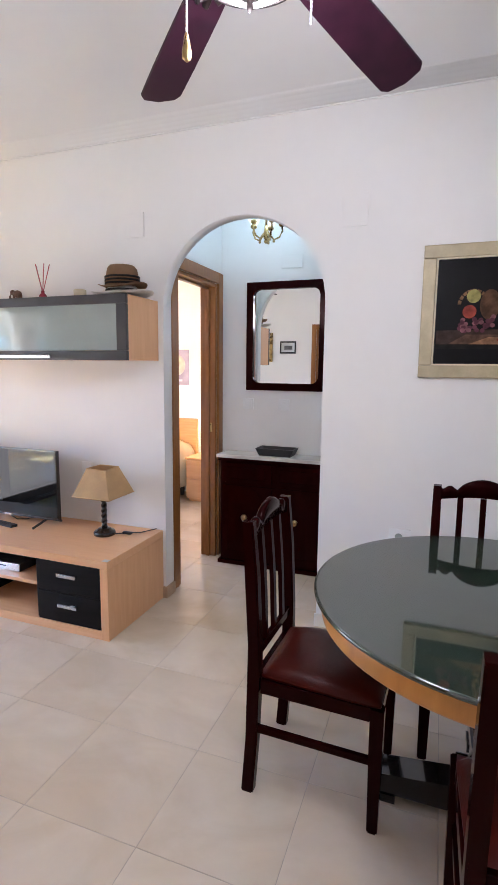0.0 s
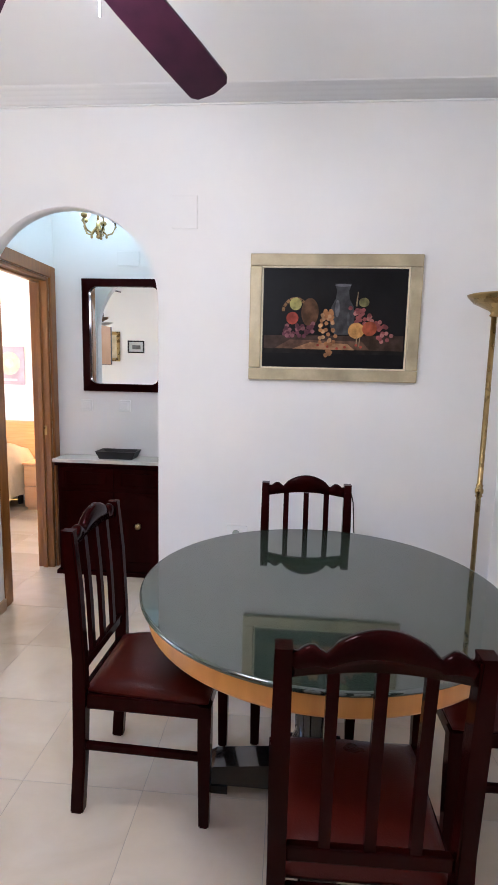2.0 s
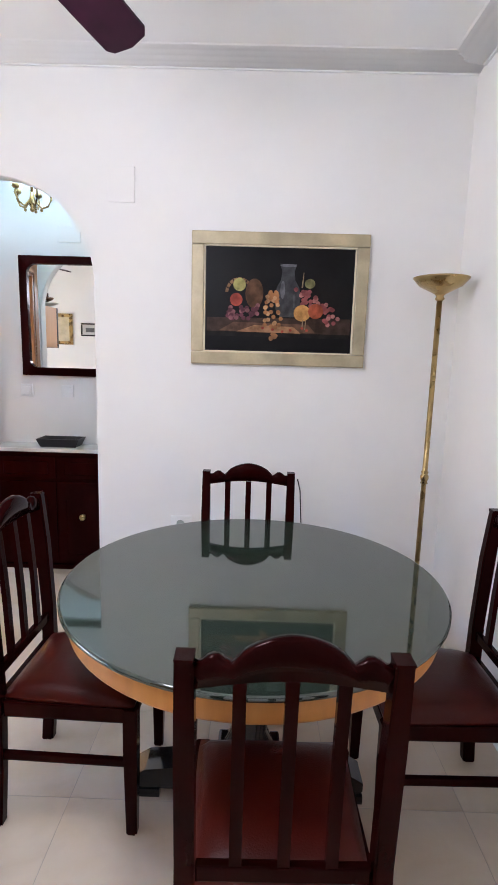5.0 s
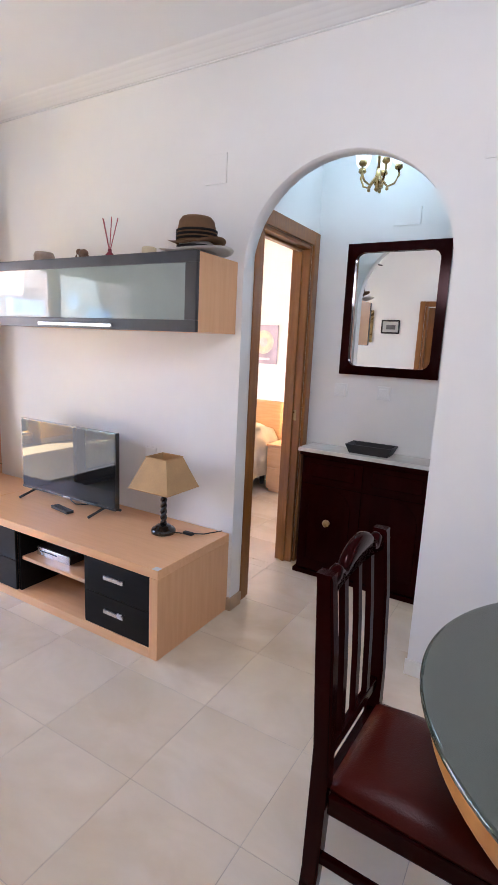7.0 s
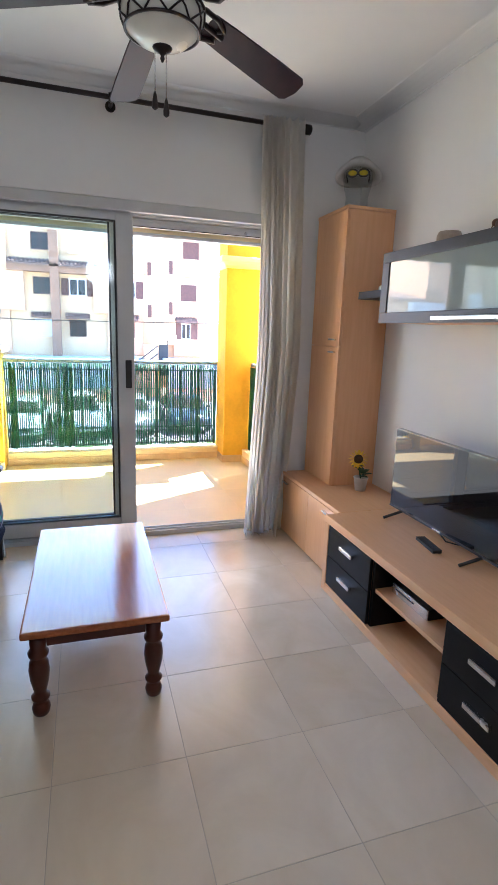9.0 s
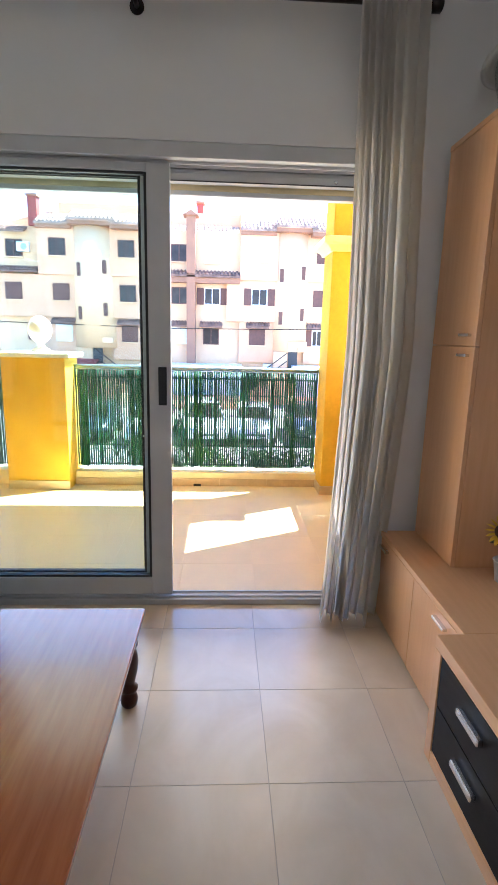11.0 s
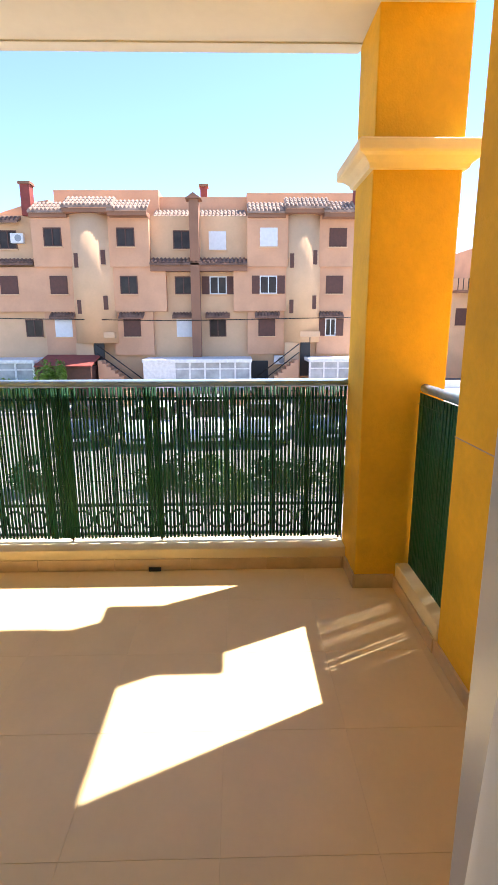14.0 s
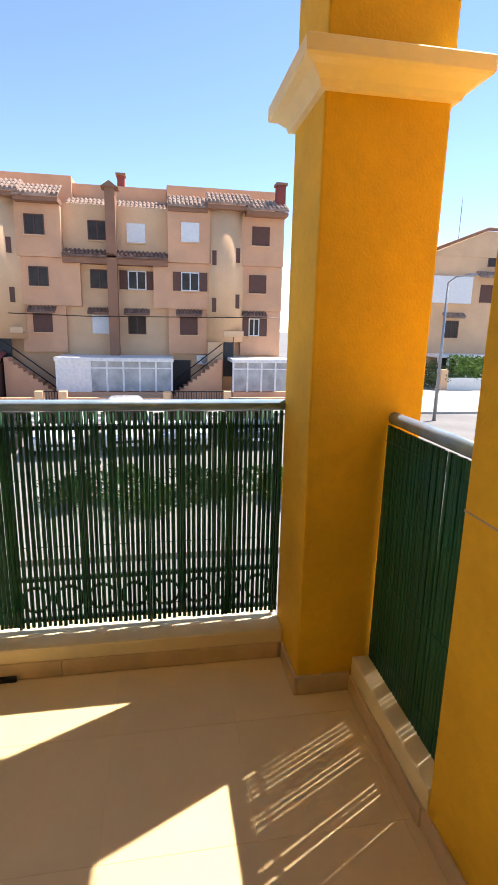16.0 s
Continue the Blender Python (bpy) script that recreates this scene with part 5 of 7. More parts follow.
    for j in range(n + 1):
        row = []
        for i in range(n + 1):
            u, v = -1 + 2 * i / n, -1 + 2 * j / n
            w = 0.93 + 0.07 * (v + 1) / 2
            pu = (1 - abs(u) ** 3.5) * (1 - abs(v) ** 3.5)
            row.append(bm.verts.new((u * (W + 0.012) * w * (1 - 0.03 * abs(v) ** 6), v * (D - 0.002) + 0.012, 0.444 + 0.042 * max(0, pu) ** 0.6 + 0.002 * noise.noise(Vector((u * 3, v * 3, 1))))))
        g.append(row)
    for a, b in zip(g, g[1:]):
        for i in range(n):
            bm.faces.new((a[i], a[i + 1], b[i + 1], b[i])).smooth = True
    edge = [e for e in bm.edges if e.is_boundary]
    got = bmesh.ops.extrude_edge_only(bm, edges=edge)
    low = [v for v in got["geom"] if isinstance(v, bmesh.types.BMVert)]
    for v in low:
        v.co.z = 0.4355
    bmesh.ops.contextual_create(bm, geom=[e for e in bm.edges if e.is_boundary])
    part("seat", bm, M_LEATHER, c, "padded oxblood leather seat")
    return c


c0 = dining_chair()
c0.matrix_basis = pose(3.785, -1.065, 0, 0, 0, -92)
copy_thing(c0, pose(4.315, -0.655, 0, 0, 0, 180))
copy_thing(c0, pose(4.41, -1.608, 0, 0, 0, 1))
copy_thing(c0, pose(4.96, -1.10, 0, 0, 0, 91))

# floor lamp
fl2 = thing("floor_lamp", "brass uplighter floor lamp standing in the corner", "floor lamp")
mL = Matrix.Translation((5.172, -0.20, 0))
part("base", lathe(bmesh.new(), [(0.13, 0), (0.135, 0.012), (0.12, 0.025), (0.03, 0.035), (0.016, 0.05)], 36, mL), M_BRASS, fl2)
part("pole", lathe(bmesh.new(), [(0.012, 0.05), (0.012, 0.90), (0.018, 0.905), (0.014, 0.915), (0.020, 0.925), (0.020, 0.94), (0.014, 0.95), (0.018, 0.96), (0.0125, 0.968), (0.0125, 1.77)], 18, mL), M_BRASS, fl2)
bw = part("bowl", lathe(bmesh.new(), [(0.014, 1.77), (0.022, 1.778), (0.016, 1.79), (0.026, 1.80), (0.055, 1.815), (0.095, 1.835), (0.123, 1.866), (0.126, 1.872), (0.120, 1.868), (0.09, 1.842), (0.05, 1.825), (0.004, 1.82)], 40, mL), M_BRASS, fl2, "shallow brass bowl")
solid("lamp_cable", tube(bmesh.new(), [(5.19, -0.10, 0.004), (5.0, -0.03, 0.006), (4.70, -0.03, 0.01), (4.62, -0.02, 0.3), (4.585, -0.02, 0.80), (4.57, -0.015, 0.86)], 0.0035, 6), M_RUBBER, "thin black cable against the dining wall", "cable")

# still-life painting
pt = frame_thing("painting", "still-life painting of fruit and a jug in a pale gold frame", "painting", 4.0, 4.876, 1.45, 2.094, -0.0005, 0.062, 0.026, M_GOLDF, -1, mat("cream_slip", (0.72, 0.64, 0.46), 0.5))
PX0, PX1, PZ0, PZ1 = 4.0625, 4.8135, 1.5125, 2.0315
part("canvas", bx(PX0, -0.0105, PZ0, PX1, -0.006, PZ1), mat("dark_canvas", (0.007, 0.0065, 0.007), 0.4, 0, 0.35, 5, 0.1, 300, 0.1, 0.12), pt)
PM = {}


def paint(name, c):
    if name not in PM:
        PM[name] = mat("paint_" + name, c, 0.42, 0, 0.45, 26, 0.15, 300, 0.18, 0.12)
    return PM[name]


LAYER = [0.0112]


def daub(name, outline, tone, colour):
    """A flat patch of paint on the canvas; the outline in fractions of its width and height."""
    LAYER[0] += 0.00006
    m = Matrix(((PX1 - PX0, 0, 0, PX0), (0, 0, -1, -LAYER[0]), (0, PZ1 - PZ0, 0, PZ0), (0, 0, 0, 1)))
    bm = bmesh.new()
    vs = [bm.verts.new(m @ Vector((x, y, 0))) for x, y in outline]
    bm.faces.new(vs)
    part(name, bm, paint(tone, colour), pt)


def round_daub(name, cx, cy, rx, ry, tone, colour, n=18):
    daub(name, [(cx + rx * math.cos(2 * math.pi * i / n), cy + ry * math.sin(2 * math.pi * i / n)) for i in range(n)], tone, colour)


daub("painted_table", [(0.02, 0.20), (0.98, 0.19), (0.98, 0.34), (0.02, 0.33)], "brown_shadow", (0.05, 0.03, 0.022))
daub("painted_table", [(0.10, 0.205), (0.75, 0.20), (0.70, 0.28), (0.20, 0.29)], "brown_mid", (0.12, 0.065, 0.04))
daub("painted_table", [(0.22, 0.20), (0.66, 0.185), (0.60, 0.255), (0.34, 0.265)], "warm_cloth", (0.34, 0.18, 0.09))
daub("painted_edge", [(0.02, 0.155), (0.98, 0.15), (0.98, 0.19), (0.02, 0.20)], "black_edge", (0.012, 0.010, 0.009))
daub("painted_jug", [(0.478, 0.42), (0.472, 0.52), (0.482, 0.62), (0.508, 0.69), (0.516, 0.77), (0.500, 0.84), (0.612, 0.84), (0.596, 0.77), (0.604, 0.69), (0.632, 0.62), (0.642, 0.52), (0.634, 0.42), (0.60, 0.345), (0.51, 0.345)], "pewter", (0.055, 0.055, 0.058))
round_daub("painted_highlight", 0.522, 0.60, 0.016, 0.085, "pewter_light", (0.13, 0.13, 0.14))
round_daub("painted_highlight", 0.555, 0.825, 0.055, 0.014, "pewter_light", (0.13, 0.13, 0.14))
round_daub("painted_highlight", 0.60, 0.50, 0.008, 0.07, "pewter_dim", (0.085, 0.085, 0.09))
for k in range(9):
    a0, a1 = math.pi * k / 9, math.pi * (k + 0.8) / 9
    daub("painted_basket", [(0.235 + r1 * math.cos(a), 0.56 + r1 * 1.55 * math.sin(a)) for r1, a in ((0.075, a0), (0.095, a0), (0.095, a1), (0.075, a1))], "basket", (0.22, 0.12, 0.055))
round_daub("painted_basket", 0.335, 0.56, 0.06, 0.14, "basket_dark", (0.10, 0.05, 0.025))
round_daub("painted_apple", 0.235, 0.64, 0.042, 0.062, "green_apple", (0.33, 0.30, 0.10))
round_daub("painted_apple", 0.215, 0.50, 0.042, 0.062, "red_apple", (0.30, 0.055, 0.035))
rnd = random.Random(11)
for k in range(34):
    round_daub("painted_grape", 0.16 + 0.20 * rnd.random(), 0.32 + 0.13 * rnd.random(), 0.015, 0.021, *(("plum", (0.11, 0.035, 0.05)) if k % 3 else ("plum_light", (0.22, 0.09, 0.10))), 10)
for k in range(44):
    t = rnd.random()
    round_daub("painted_grape", 0.455 + rnd.uniform(-0.055, 0.055) * (0.5 + t), 0.24 + 0.34 * (1 - t), 0.014, 0.02, *(("amber", (0.33, 0.15, 0.06)) if k % 3 else ("amber_light", (0.44, 0.25, 0.12))), 10)
for k in range(10):
    round_daub("painted_grape", 0.47 + rnd.uniform(-0.02, 0.02), 0.08 + 0.10 * rnd.random(), 0.013, 0.018, "amber_dim", (0.25, 0.12, 0.05), 10)
for k in range(60):
    t = rnd.random()
    round_daub("painted_grape", 0.63 + 0.24 * t + rnd.uniform(-0.04, 0.03), 0.58 - 0.24 * t + rnd.uniform(-0.08, 0.06), 0.015, 0.021, *(("red_grape", (0.26, 0.075, 0.075)) if k % 3 else ("red_grape_light", (0.40, 0.17, 0.15))), 10)
round_daub("painted_peach", 0.655, 0.385, 0.056, 0.078, "peach", (0.52, 0.27, 0.08))
round_daub("painted_apple", 0.745, 0.405, 0.050, 0.072, "orange_red", (0.34, 0.08, 0.035))
round_daub("painted_leaf", 0.70, 0.66, 0.035, 0.045, "leaf", (0.18, 0.17, 0.07))
daub("painted_stalk", [(0.645, 0.62), (0.655, 0.62), (0.66, 0.76), (0.655, 0.76)], "stalk", (0.25, 0.18, 0.1))
for x in (0.655, 0.675):
    daub("painted_stalk", [(x, 0.23), (x + 0.006, 0.23), (x + 0.010, 0.32), (x + 0.003, 0.32)], "stalk", (0.25, 0.18, 0.1))
for k in range(6):
    round_daub("painted_cherry", 0.40 + 0.06 * k + rnd.uniform(-0.02, 0.02), 0.225 + rnd.uniform(-0.02, 0.02), 0.010, 0.013, "red_apple", (0.30, 0.055, 0.035), 8)


# ---- ceiling fans ----
def ceiling_fan(name, label, x, y, angle, bulb_mat, iron, zb, up):
    f = thing(name, label, "ceiling fan", "ceiling fans")
    mF = Matrix.Translation((x, y, 0))
    mM = Matrix.Translation((x, y, up))
    mB = Matrix.Translation((x, y, up))
    part("canopy", lathe(bmesh.new(), [(0.03, H - 0.07), (0.06, H - 0.045), (0.07, H - 0.0005)], 28, mF), iron, f)
    part("downrod", lathe(bmesh.new(), [(0.012, 2.64 + up), (0.012, H - 0.07)], 12, mF), iron, f)
    part("motor", lathe(bmesh.new(), [(0.06, 2.505), (0.105, 2.515), (0.125, 2.54), (0.125, 2.59), (0.10, 2.62), (0.05, 2.645), (0.02, 2.66)], 36, mM), iron, f)
    bl_ = part("bowl", lathe(bmesh.new(), [(0.012, 2.375), (0.045, 2.38), (0.085, 2.397), (0.118, 2.425), (0.135, 2.455), (0.138, 2.485), (0.125, 2.50)], 40, mB), bulb_mat, f, "opal glass bowl")
    bm = bmesh.new()
    for k in range(10):
        a0, a1 = 2 * math.pi * k / 10, 2 * math.pi * (k + 1) / 10
        for b0, b1 in ((a0, a1), (a1, a0)):
            tube(bm, [mB @ Vector((r * math.cos(b0 + (b1 - b0) * u), r * math.sin(b0 + (b1 - b0) * u), z)) for u, r, z in ((0, 0.140, 2.49), (0.33, 0.141, 2.472), (0.66, 0.136, 2.45), (1, 0.124, 2.425))], 0.0035, 5)
    for r, z in ((0.124, 2.425), (0.1405, 2.492)):
        tube(bm, [mB @ Vector((r * math.cos(2 * math.pi * i / 40), r * math.sin(2 * math.pi * i / 40), z)) for i in range(42)], 0.005, 6)
    part("lattice", bm, iron, bl_, "dark metal lattice round the bowl")
    part("finial", lathe(bmesh.new(), [(0.003, 2.335), (0.008, 2.345), (0.006, 2.355), (0.012, 2.362), (0.03, 2.372), (0.034, 2.378), (0.03, 2.384)], 18, mB), iron, f)
    for k in range(5):
        a = angle + 72 * k
        mb = mF @ pose(0, 0, zb, 0, 0, a) @ pose(0, 0, 0, 0, 8.4, 0) @ pose(0, 0, 0, -13.8, 0, 0)
        o = [(0.19, -0.054), (0.30, -0.060), (0.50, -0.066), (0.635, -0.067), (0.655, -0.052), (0.666, 0.0), (0.655, 0.052), (0.635, 0.067), (0.50, 0.066), (0.30, 0.060), (0.19, 0.054)]
        b_ = part("blade", prism(bmesh.new(), o, -0.004, 0.004, mb), M_BLADE, f, "dark wooden fan blade")
        bm = bmesh.new()
        for sy in (-1, 1):
            tube(bm, [mb @ Vector(p) for p in ((0.10, sy * 0.01, 0.01), (0.15, sy * 0.045, 0.0), (0.20, sy * 0.05, -0.008), (0.245, sy * 0.028, -0.009), (0.225, sy * 0.012, -0.009))], 0.009, 6)
        tube(bm, [mb @ Vector(p) for p in ((0.09, 0, 0.012), (0.17, 0, -0.004), (0.26, 0, -0.009))], 0.010, 6)
        part("blade_iron", bm, iron, b_, "scrolled metal bracket")
    return f


f1 = ceiling_fan("ceiling_fan", "dark ceiling fan with an opal bowl over the sitting area", 1.492, -1.597, 43.2, M_OPAL, M_IRON, 2.541, 0.0)
f2 = ceiling_fan("ceiling_fan", "dark ceiling fan with a lit bowl over the dining area", 3.681, -1.652, 65.1, glow("lit_opal_bowl", (1.0, 0.97, 0.92), 0.35), M_IRON, 2.438, -0.10)


def pull(f, x, y, z0, z1, metal, label):
    c = part("pull_chain", tube(bmesh.new(), [(x, y, z0), (x, y, z1)], 0.0022, 6), M_CHROME, f)
    part("pull_knob", lathe(bmesh.new(), [(0.003, z1), (0.006, z1 - 0.01), (0.011, z1 - 0.04), (0.010, z1 - 0.052), (0.003, z1 - 0.058)], 12, Matrix.Translation((x, y, 0))), metal, c, label)


bowl_bulb = new("fan_bulb", bpy.data.lights.new("fan_bulb", "POINT"))
bowl_bulb.data.energy, bowl_bulb.data.color, bowl_bulb.data.shadow_soft_size = 1.8, (1.0, 0.97, 0.94), 0.18
bowl_bulb.location = (3.681, -1.652, 2.16)


pull(f1, 1.465, -1.619, 2.44, 2.255, M_IRON, "dark pull knob")
pull(f1, 1.50, -1.585, 2.44, 2.225, M_IRON, "dark pull knob")
pull(f2, 3.545, -1.68, 2.39, 2.208, M_BRASS, "brass pull knob")
bm = tube(bmesh.new(), [(3.806, -1.614, 2.39), (3.806, -1.614, 2.212)], 0.0012, 5)
for k in range(23):
    ball(bm, (3.806, -1.614, 2.388 - 0.008 * k), 0.0031, 1)
part("bead_chain", bm, M_CHROME, f2, "loose metal bead chain")

# ---- balcony railing and reed screens ----
rl = thing("balcony_railing", "black iron balcony railing with a blue-grey top rail", "railing")
part("top_rail", tube(bmesh.new(), [(-2.34, -2.684, 1.09), (-2.34, -0.424, 1.09)], 0.023, 14), M_RAIL, rl, "round blue-grey top rail")
for z in (0.175, 0.36, 1.0):
    part("cross_bar", bx(-2.36, -2.684, z - 0.008, -2.34, -0.4255, z + 0.008, 0.002), M_IRON, rl)
for i in range(17):
    y = -2.60 + i * 0.1345
    part("baluster", bx(-2.357, y - 0.006, 0.135 if i % 4 == 0 else 0.1835, -2.343, y + 0.006, 0.9915), M_IRON, rl)
ring = lathe(bmesh.new(), [(0.050, -0.006), (0.060, -0.006), (0.060, 0.006), (0.050, 0.006), (0.050, -0.006)], 18, pose(0, 0, 0, 0, 90, 0), caps=False)
rme = bpy.data.meshes.new("scroll")
ring.to_mesh(rme)
ring.free()
rme.materials.append(M_IRON)
for i in range(16):
    o = new("scroll", rme)
    o.parent = rl
    o.location = (-2.35, -2.60 + (i + 0.5) * 0.1345, 0.268)
rs = thing("balcony_side_railing", "short blue-grey side rail between column and wall", "railing")
part("top_rail", tube(bmesh.new(), [(-1.978, -0.11, 1.095), (-1.370, -0.11, 1.095)], 0.023, 14), M_RAIL, rs)
for z in (0.19, 1.0):
    part("cross_bar", bx(-1.9745, -0.09, z - 0.008, -1.3725, -0.075, z + 0.008, 0.002), M_IRON, rs)
for i in range(5):
    part("baluster", bx(-1.94 + i * 0.12, -0.089, 0.141, -1.928 + i * 0.12, -0.076, 0.9915), M_IRON, rs)


def reed_mesh(height):
    bm = bmesh.new()
    seg, rings = 8, []
    for z in (0.0, height * 0.33, height * 0.66, height):
        rings.append([bm.verts.new((0.0045 * math.cos(2 * math.pi * i / seg), 0.5 * math.sin(2 * math.pi * i / seg), z)) for i in range(seg)])
    for a, b in zip(rings, rings[1:]):
        for i in range(seg):
            bm.faces.new((a[i], a[(i + 1) % seg], b[(i + 1) % seg], b[i])).smooth = True
    bm.faces.new(list(reversed(rings[0])))
    bm.faces.new(rings[-1])
    me = bpy.data.meshes.new("reed")
    bm.to_mesh(me)
    bm.free()
    me.materials.append(M_REED)
    return me


rnd = random.Random(21)
scn = thing("reed_screen", "dark green plastic reed screen tied to the railing", "screen", "reed screens")
me = reed_mesh(0.905)
y = -2.678
while y < -0.445:
    dense = -2.20 < y < -2.03 or -2.66 < y < -2.58 or -1.60 < y < -1.53 or -0.70 < y < -0.64
    w = rnd.uniform(0.0150, 0.0172)
    o = new("reed", me)
    o.parent = scn
    o.location, o.scale = (-2.315, y + w / 2, 0.163 + rnd.uniform(-0.004, 0.004)), (1, w, 1)
    o.rotation_euler = (radians(rnd.uniform(-0.18, 0.18)), 0, 0)
    y += w + (rnd.uniform(-0.001, 0.0008) if dense else rnd.uniform(0.0032, 0.0062))
for z in (0.24, 0.52, 0.80, 1.02):
    part("tie_wire", tube(bmesh.new(), [(-2.309, -2.655, z), (-2.309, -0.435, z)], 0.0012, 5), M_REED, scn)
sc3 = thing("reed_screen", "dark green plastic reed screen beyond the pillar", "screen", "reed screens")
y = -4.4
while y < -3.25:
    w = rnd.uniform(0.0165, 0.0215)
    o = new("reed", me)
    o.parent = sc3
    o.location, o.scale = (-2.315, y + w / 2, 0.163), (1, w, 1)
    y += w + rnd.uniform(0.0, 0.004)
part("top_rail", tube(bmesh.new(), [(-2.34, -5.6, 1.09), (-2.34, -3.231, 1.09)], 0.023, 14), M_RAIL, sc3, "round blue-grey rail")
sc2 = thing("reed_screen", "dense dark green reed screen on the side rail", "screen", "reed screens")
me = reed_mesh(0.932)
x = -1.968
k = 0
while x < -1.392:
    w = rnd.uniform(0.017, 0.021)
    o = new("reed", me)
    o.parent = sc2
    o.location, o.scale = (x + w / 2, -0.135, 0.1415), (1, w, 1)
    o.rotation_euler = (0, radians(rnd.uniform(-0.16, 0.16)), radians(90))
    k += 1
    x += w + (0.0011 if k in (3, 4, 5, 6, 7, 8, 12, 13, 14, 20, 21, 22, 23, 27) else -0.0035)
for z in (0.24, 0.52, 0.80, 1.02):
    part("tie_wire", tube(bmesh.new(), [(-1.965, -0.142, z), (-1.385, -0.142, z)], 0.0012, 5), M_REED, sc2)
solid("floor_drain", bx(-2.2045, -1.585, 0.0005, -2.190, -1.515, 0.022, 0.002), M_RUBBER, "small dark drain outlet at the kerb foot", "drain")

# ---- apartment block across the street ----
M_SALMON = mat("salmon_render", (0.68, 0.375, 0.22), 0.9, 0, 0.10, 0.7, 0.3, 40, 0.05)
M_PEACH = mat("peach_render", (0.71, 0.455, 0.265), 0.9, 0, 0.08, 0.7, 0.3, 40, 0.05)
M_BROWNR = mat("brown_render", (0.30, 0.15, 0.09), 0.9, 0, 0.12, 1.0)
M_REDB = mat("red_brick_paint", (0.28, 0.06, 0.045), 0.85, 0, 0.2, 3)
M_RTILE = mat("terracotta_roof_tile", (0.36, 0.25, 0.19), 0.85, 0, 0.4, 2.5, 0, 1, 0.25)
M_RTILED = mat("dark_brown_roof_tile", (0.22, 0.125, 0.09), 0.9, 0, 0.4, 2.5, 0, 1, 0.25)
M_SHUT = mat("brown_shutter", (0.12, 0.05, 0.035), 0.7, 0, 0.15, 6)
M_WSHUT = mat("white_shutter", (0.74, 0.74, 0.73), 0.6, 0, 0.05, 6)
M_WINGL = mat("dark_window_glass", (0.055, 0.042, 0.036), 0.15, 0, 0.3, 2, 0, 1, 0.05, 0.15)
M_WHITEF = mat("white_frame_paint", (0.75, 0.75, 0.74), 0.5)
M_GREYMET = mat("grey_metal", (0.3, 0.31, 0.32), 0.4, 0.5)
FX = -31.0
ap = thing("apartment_building", "salmon and peach rendered apartment block across the street", "building")


def tile_roof(bm, x0, x1, y0, y1, z0, z1, pitch=0.24, r=0.085):
    """Rows of half-round tiles running up a slope from (x1, z0) to (x0, z1)."""
    y = y0 + pitch / 2
    while y < y1:
        for s in range(3):
            a0, a1 = s / 3, (s + 1) / 3
            xa, xb = x1 + (x0 - x1) * a0, x1 + (x0 - x1) * a1
            za, zb = z0 + (z1 - z0) * a0 + 0.03, z0 + (z1 - z0) * a1
            ra = []
            for xx, zz, rr in ((xa, za, r), (xb, zb, r * 0.85)):
                ra.append([bm.verts.new((xx, y + rr * math.cos(math.pi * i / 5), zz + rr * math.sin(math.pi * i / 5))) for i in range(6)])
            for i in range(5):
                bm.faces.new((ra[0][i], ra[0][i + 1], ra[1][i + 1], ra[1][i])).smooth = True
            bm.faces.new(ra[0])
        y += pitch
    v = [bm.verts.new(p) for p in ((x1, y0, z0), (x1, y1, z0), (x0, y1, z1), (x0, y0, z1), (x1, y0, z0 - 0.12), (x1, y1, z0 - 0.12), (x0, y1, z1 - 0.12), (x0, y0, z1 - 0.12))]
    for q in ((0, 1, 2, 3), (4, 7, 6, 5), (0, 4, 5, 1), (0, 3, 7, 4), (1, 5, 6, 2)):
        bm.faces.new([v[i] for i in q])
    return bm


def far_window(parent, x, y, z, w, h, style):
    fr = M_WHITEF if style in ("white", "shuttered", "blind") else M_SHUT
    t = 0.06
    bm = bmesh.new()
    for b in ((y - w / 2, z - h / 2, y + w / 2, z - h / 2 + t), (y - w / 2, z + h / 2 - t, y + w / 2, z + h / 2), (y - w / 2, z - h / 2 + t, y - w / 2 + t, z + h / 2 - t), (y + w / 2 - t, z - h / 2 + t, y + w / 2, z + h / 2 - t), (y - 0.03, z - h / 2 + t, y + 0.03, z + h / 2 - t)):
        box(bm, x - 0.02, b[0], b[1], x + 0.035, b[2], b[3])
    wi = part("window", bm, fr, parent)
    if style in ("blind", "brown_blind"):
        bm = bx(x - 0.01, y - w / 2 + t, z - h / 2 + t, x + 0.045, y + w / 2 - t, z + h / 2 - t, 0.01)
        part("roller_blind", bm, M_WSHUT if style == "blind" else M_SHUT, wi)
    else:
        for s in (-1, 1):
            ya, yb = sorted((y + s * 0.031, y + s * (w / 2 - t - 0.001)))
            part("pane", bx(x - 0.005, ya, z - h / 2 + t, x + 0.005, yb, z + h / 2 - t), M_WINGL, wi)
    if style == "shuttered":
        for s in (-1, 1):
            ya, yb = sorted((y + s * (w / 2 + 0.02), y + s * (w / 2 + 0.48)))
            part("shutter", bx(x + 0.005, ya, z - h / 2, x + 0.05, yb, z + h / 2, 0.01), M_SHUT, wi)
    part("sill", bx(x - 0.02, y - w / 2 - 0.06, z - h / 2 - 0.07, x + 0.10, y + w / 2 + 0.06, z - h / 2 - 0.001), M_PEACH, wi)
    return wi


def block(name, x0, y0, z0, x1, y1, z1, material):
    return part(name, bx(x0, y0, z0, x1, y1, z1), material, ap)


XB = FX - 9
wall_l = block("wall", XB, -17.9, GROUND, FX - 0.6, 4.7, 8.25, M_PEACH)
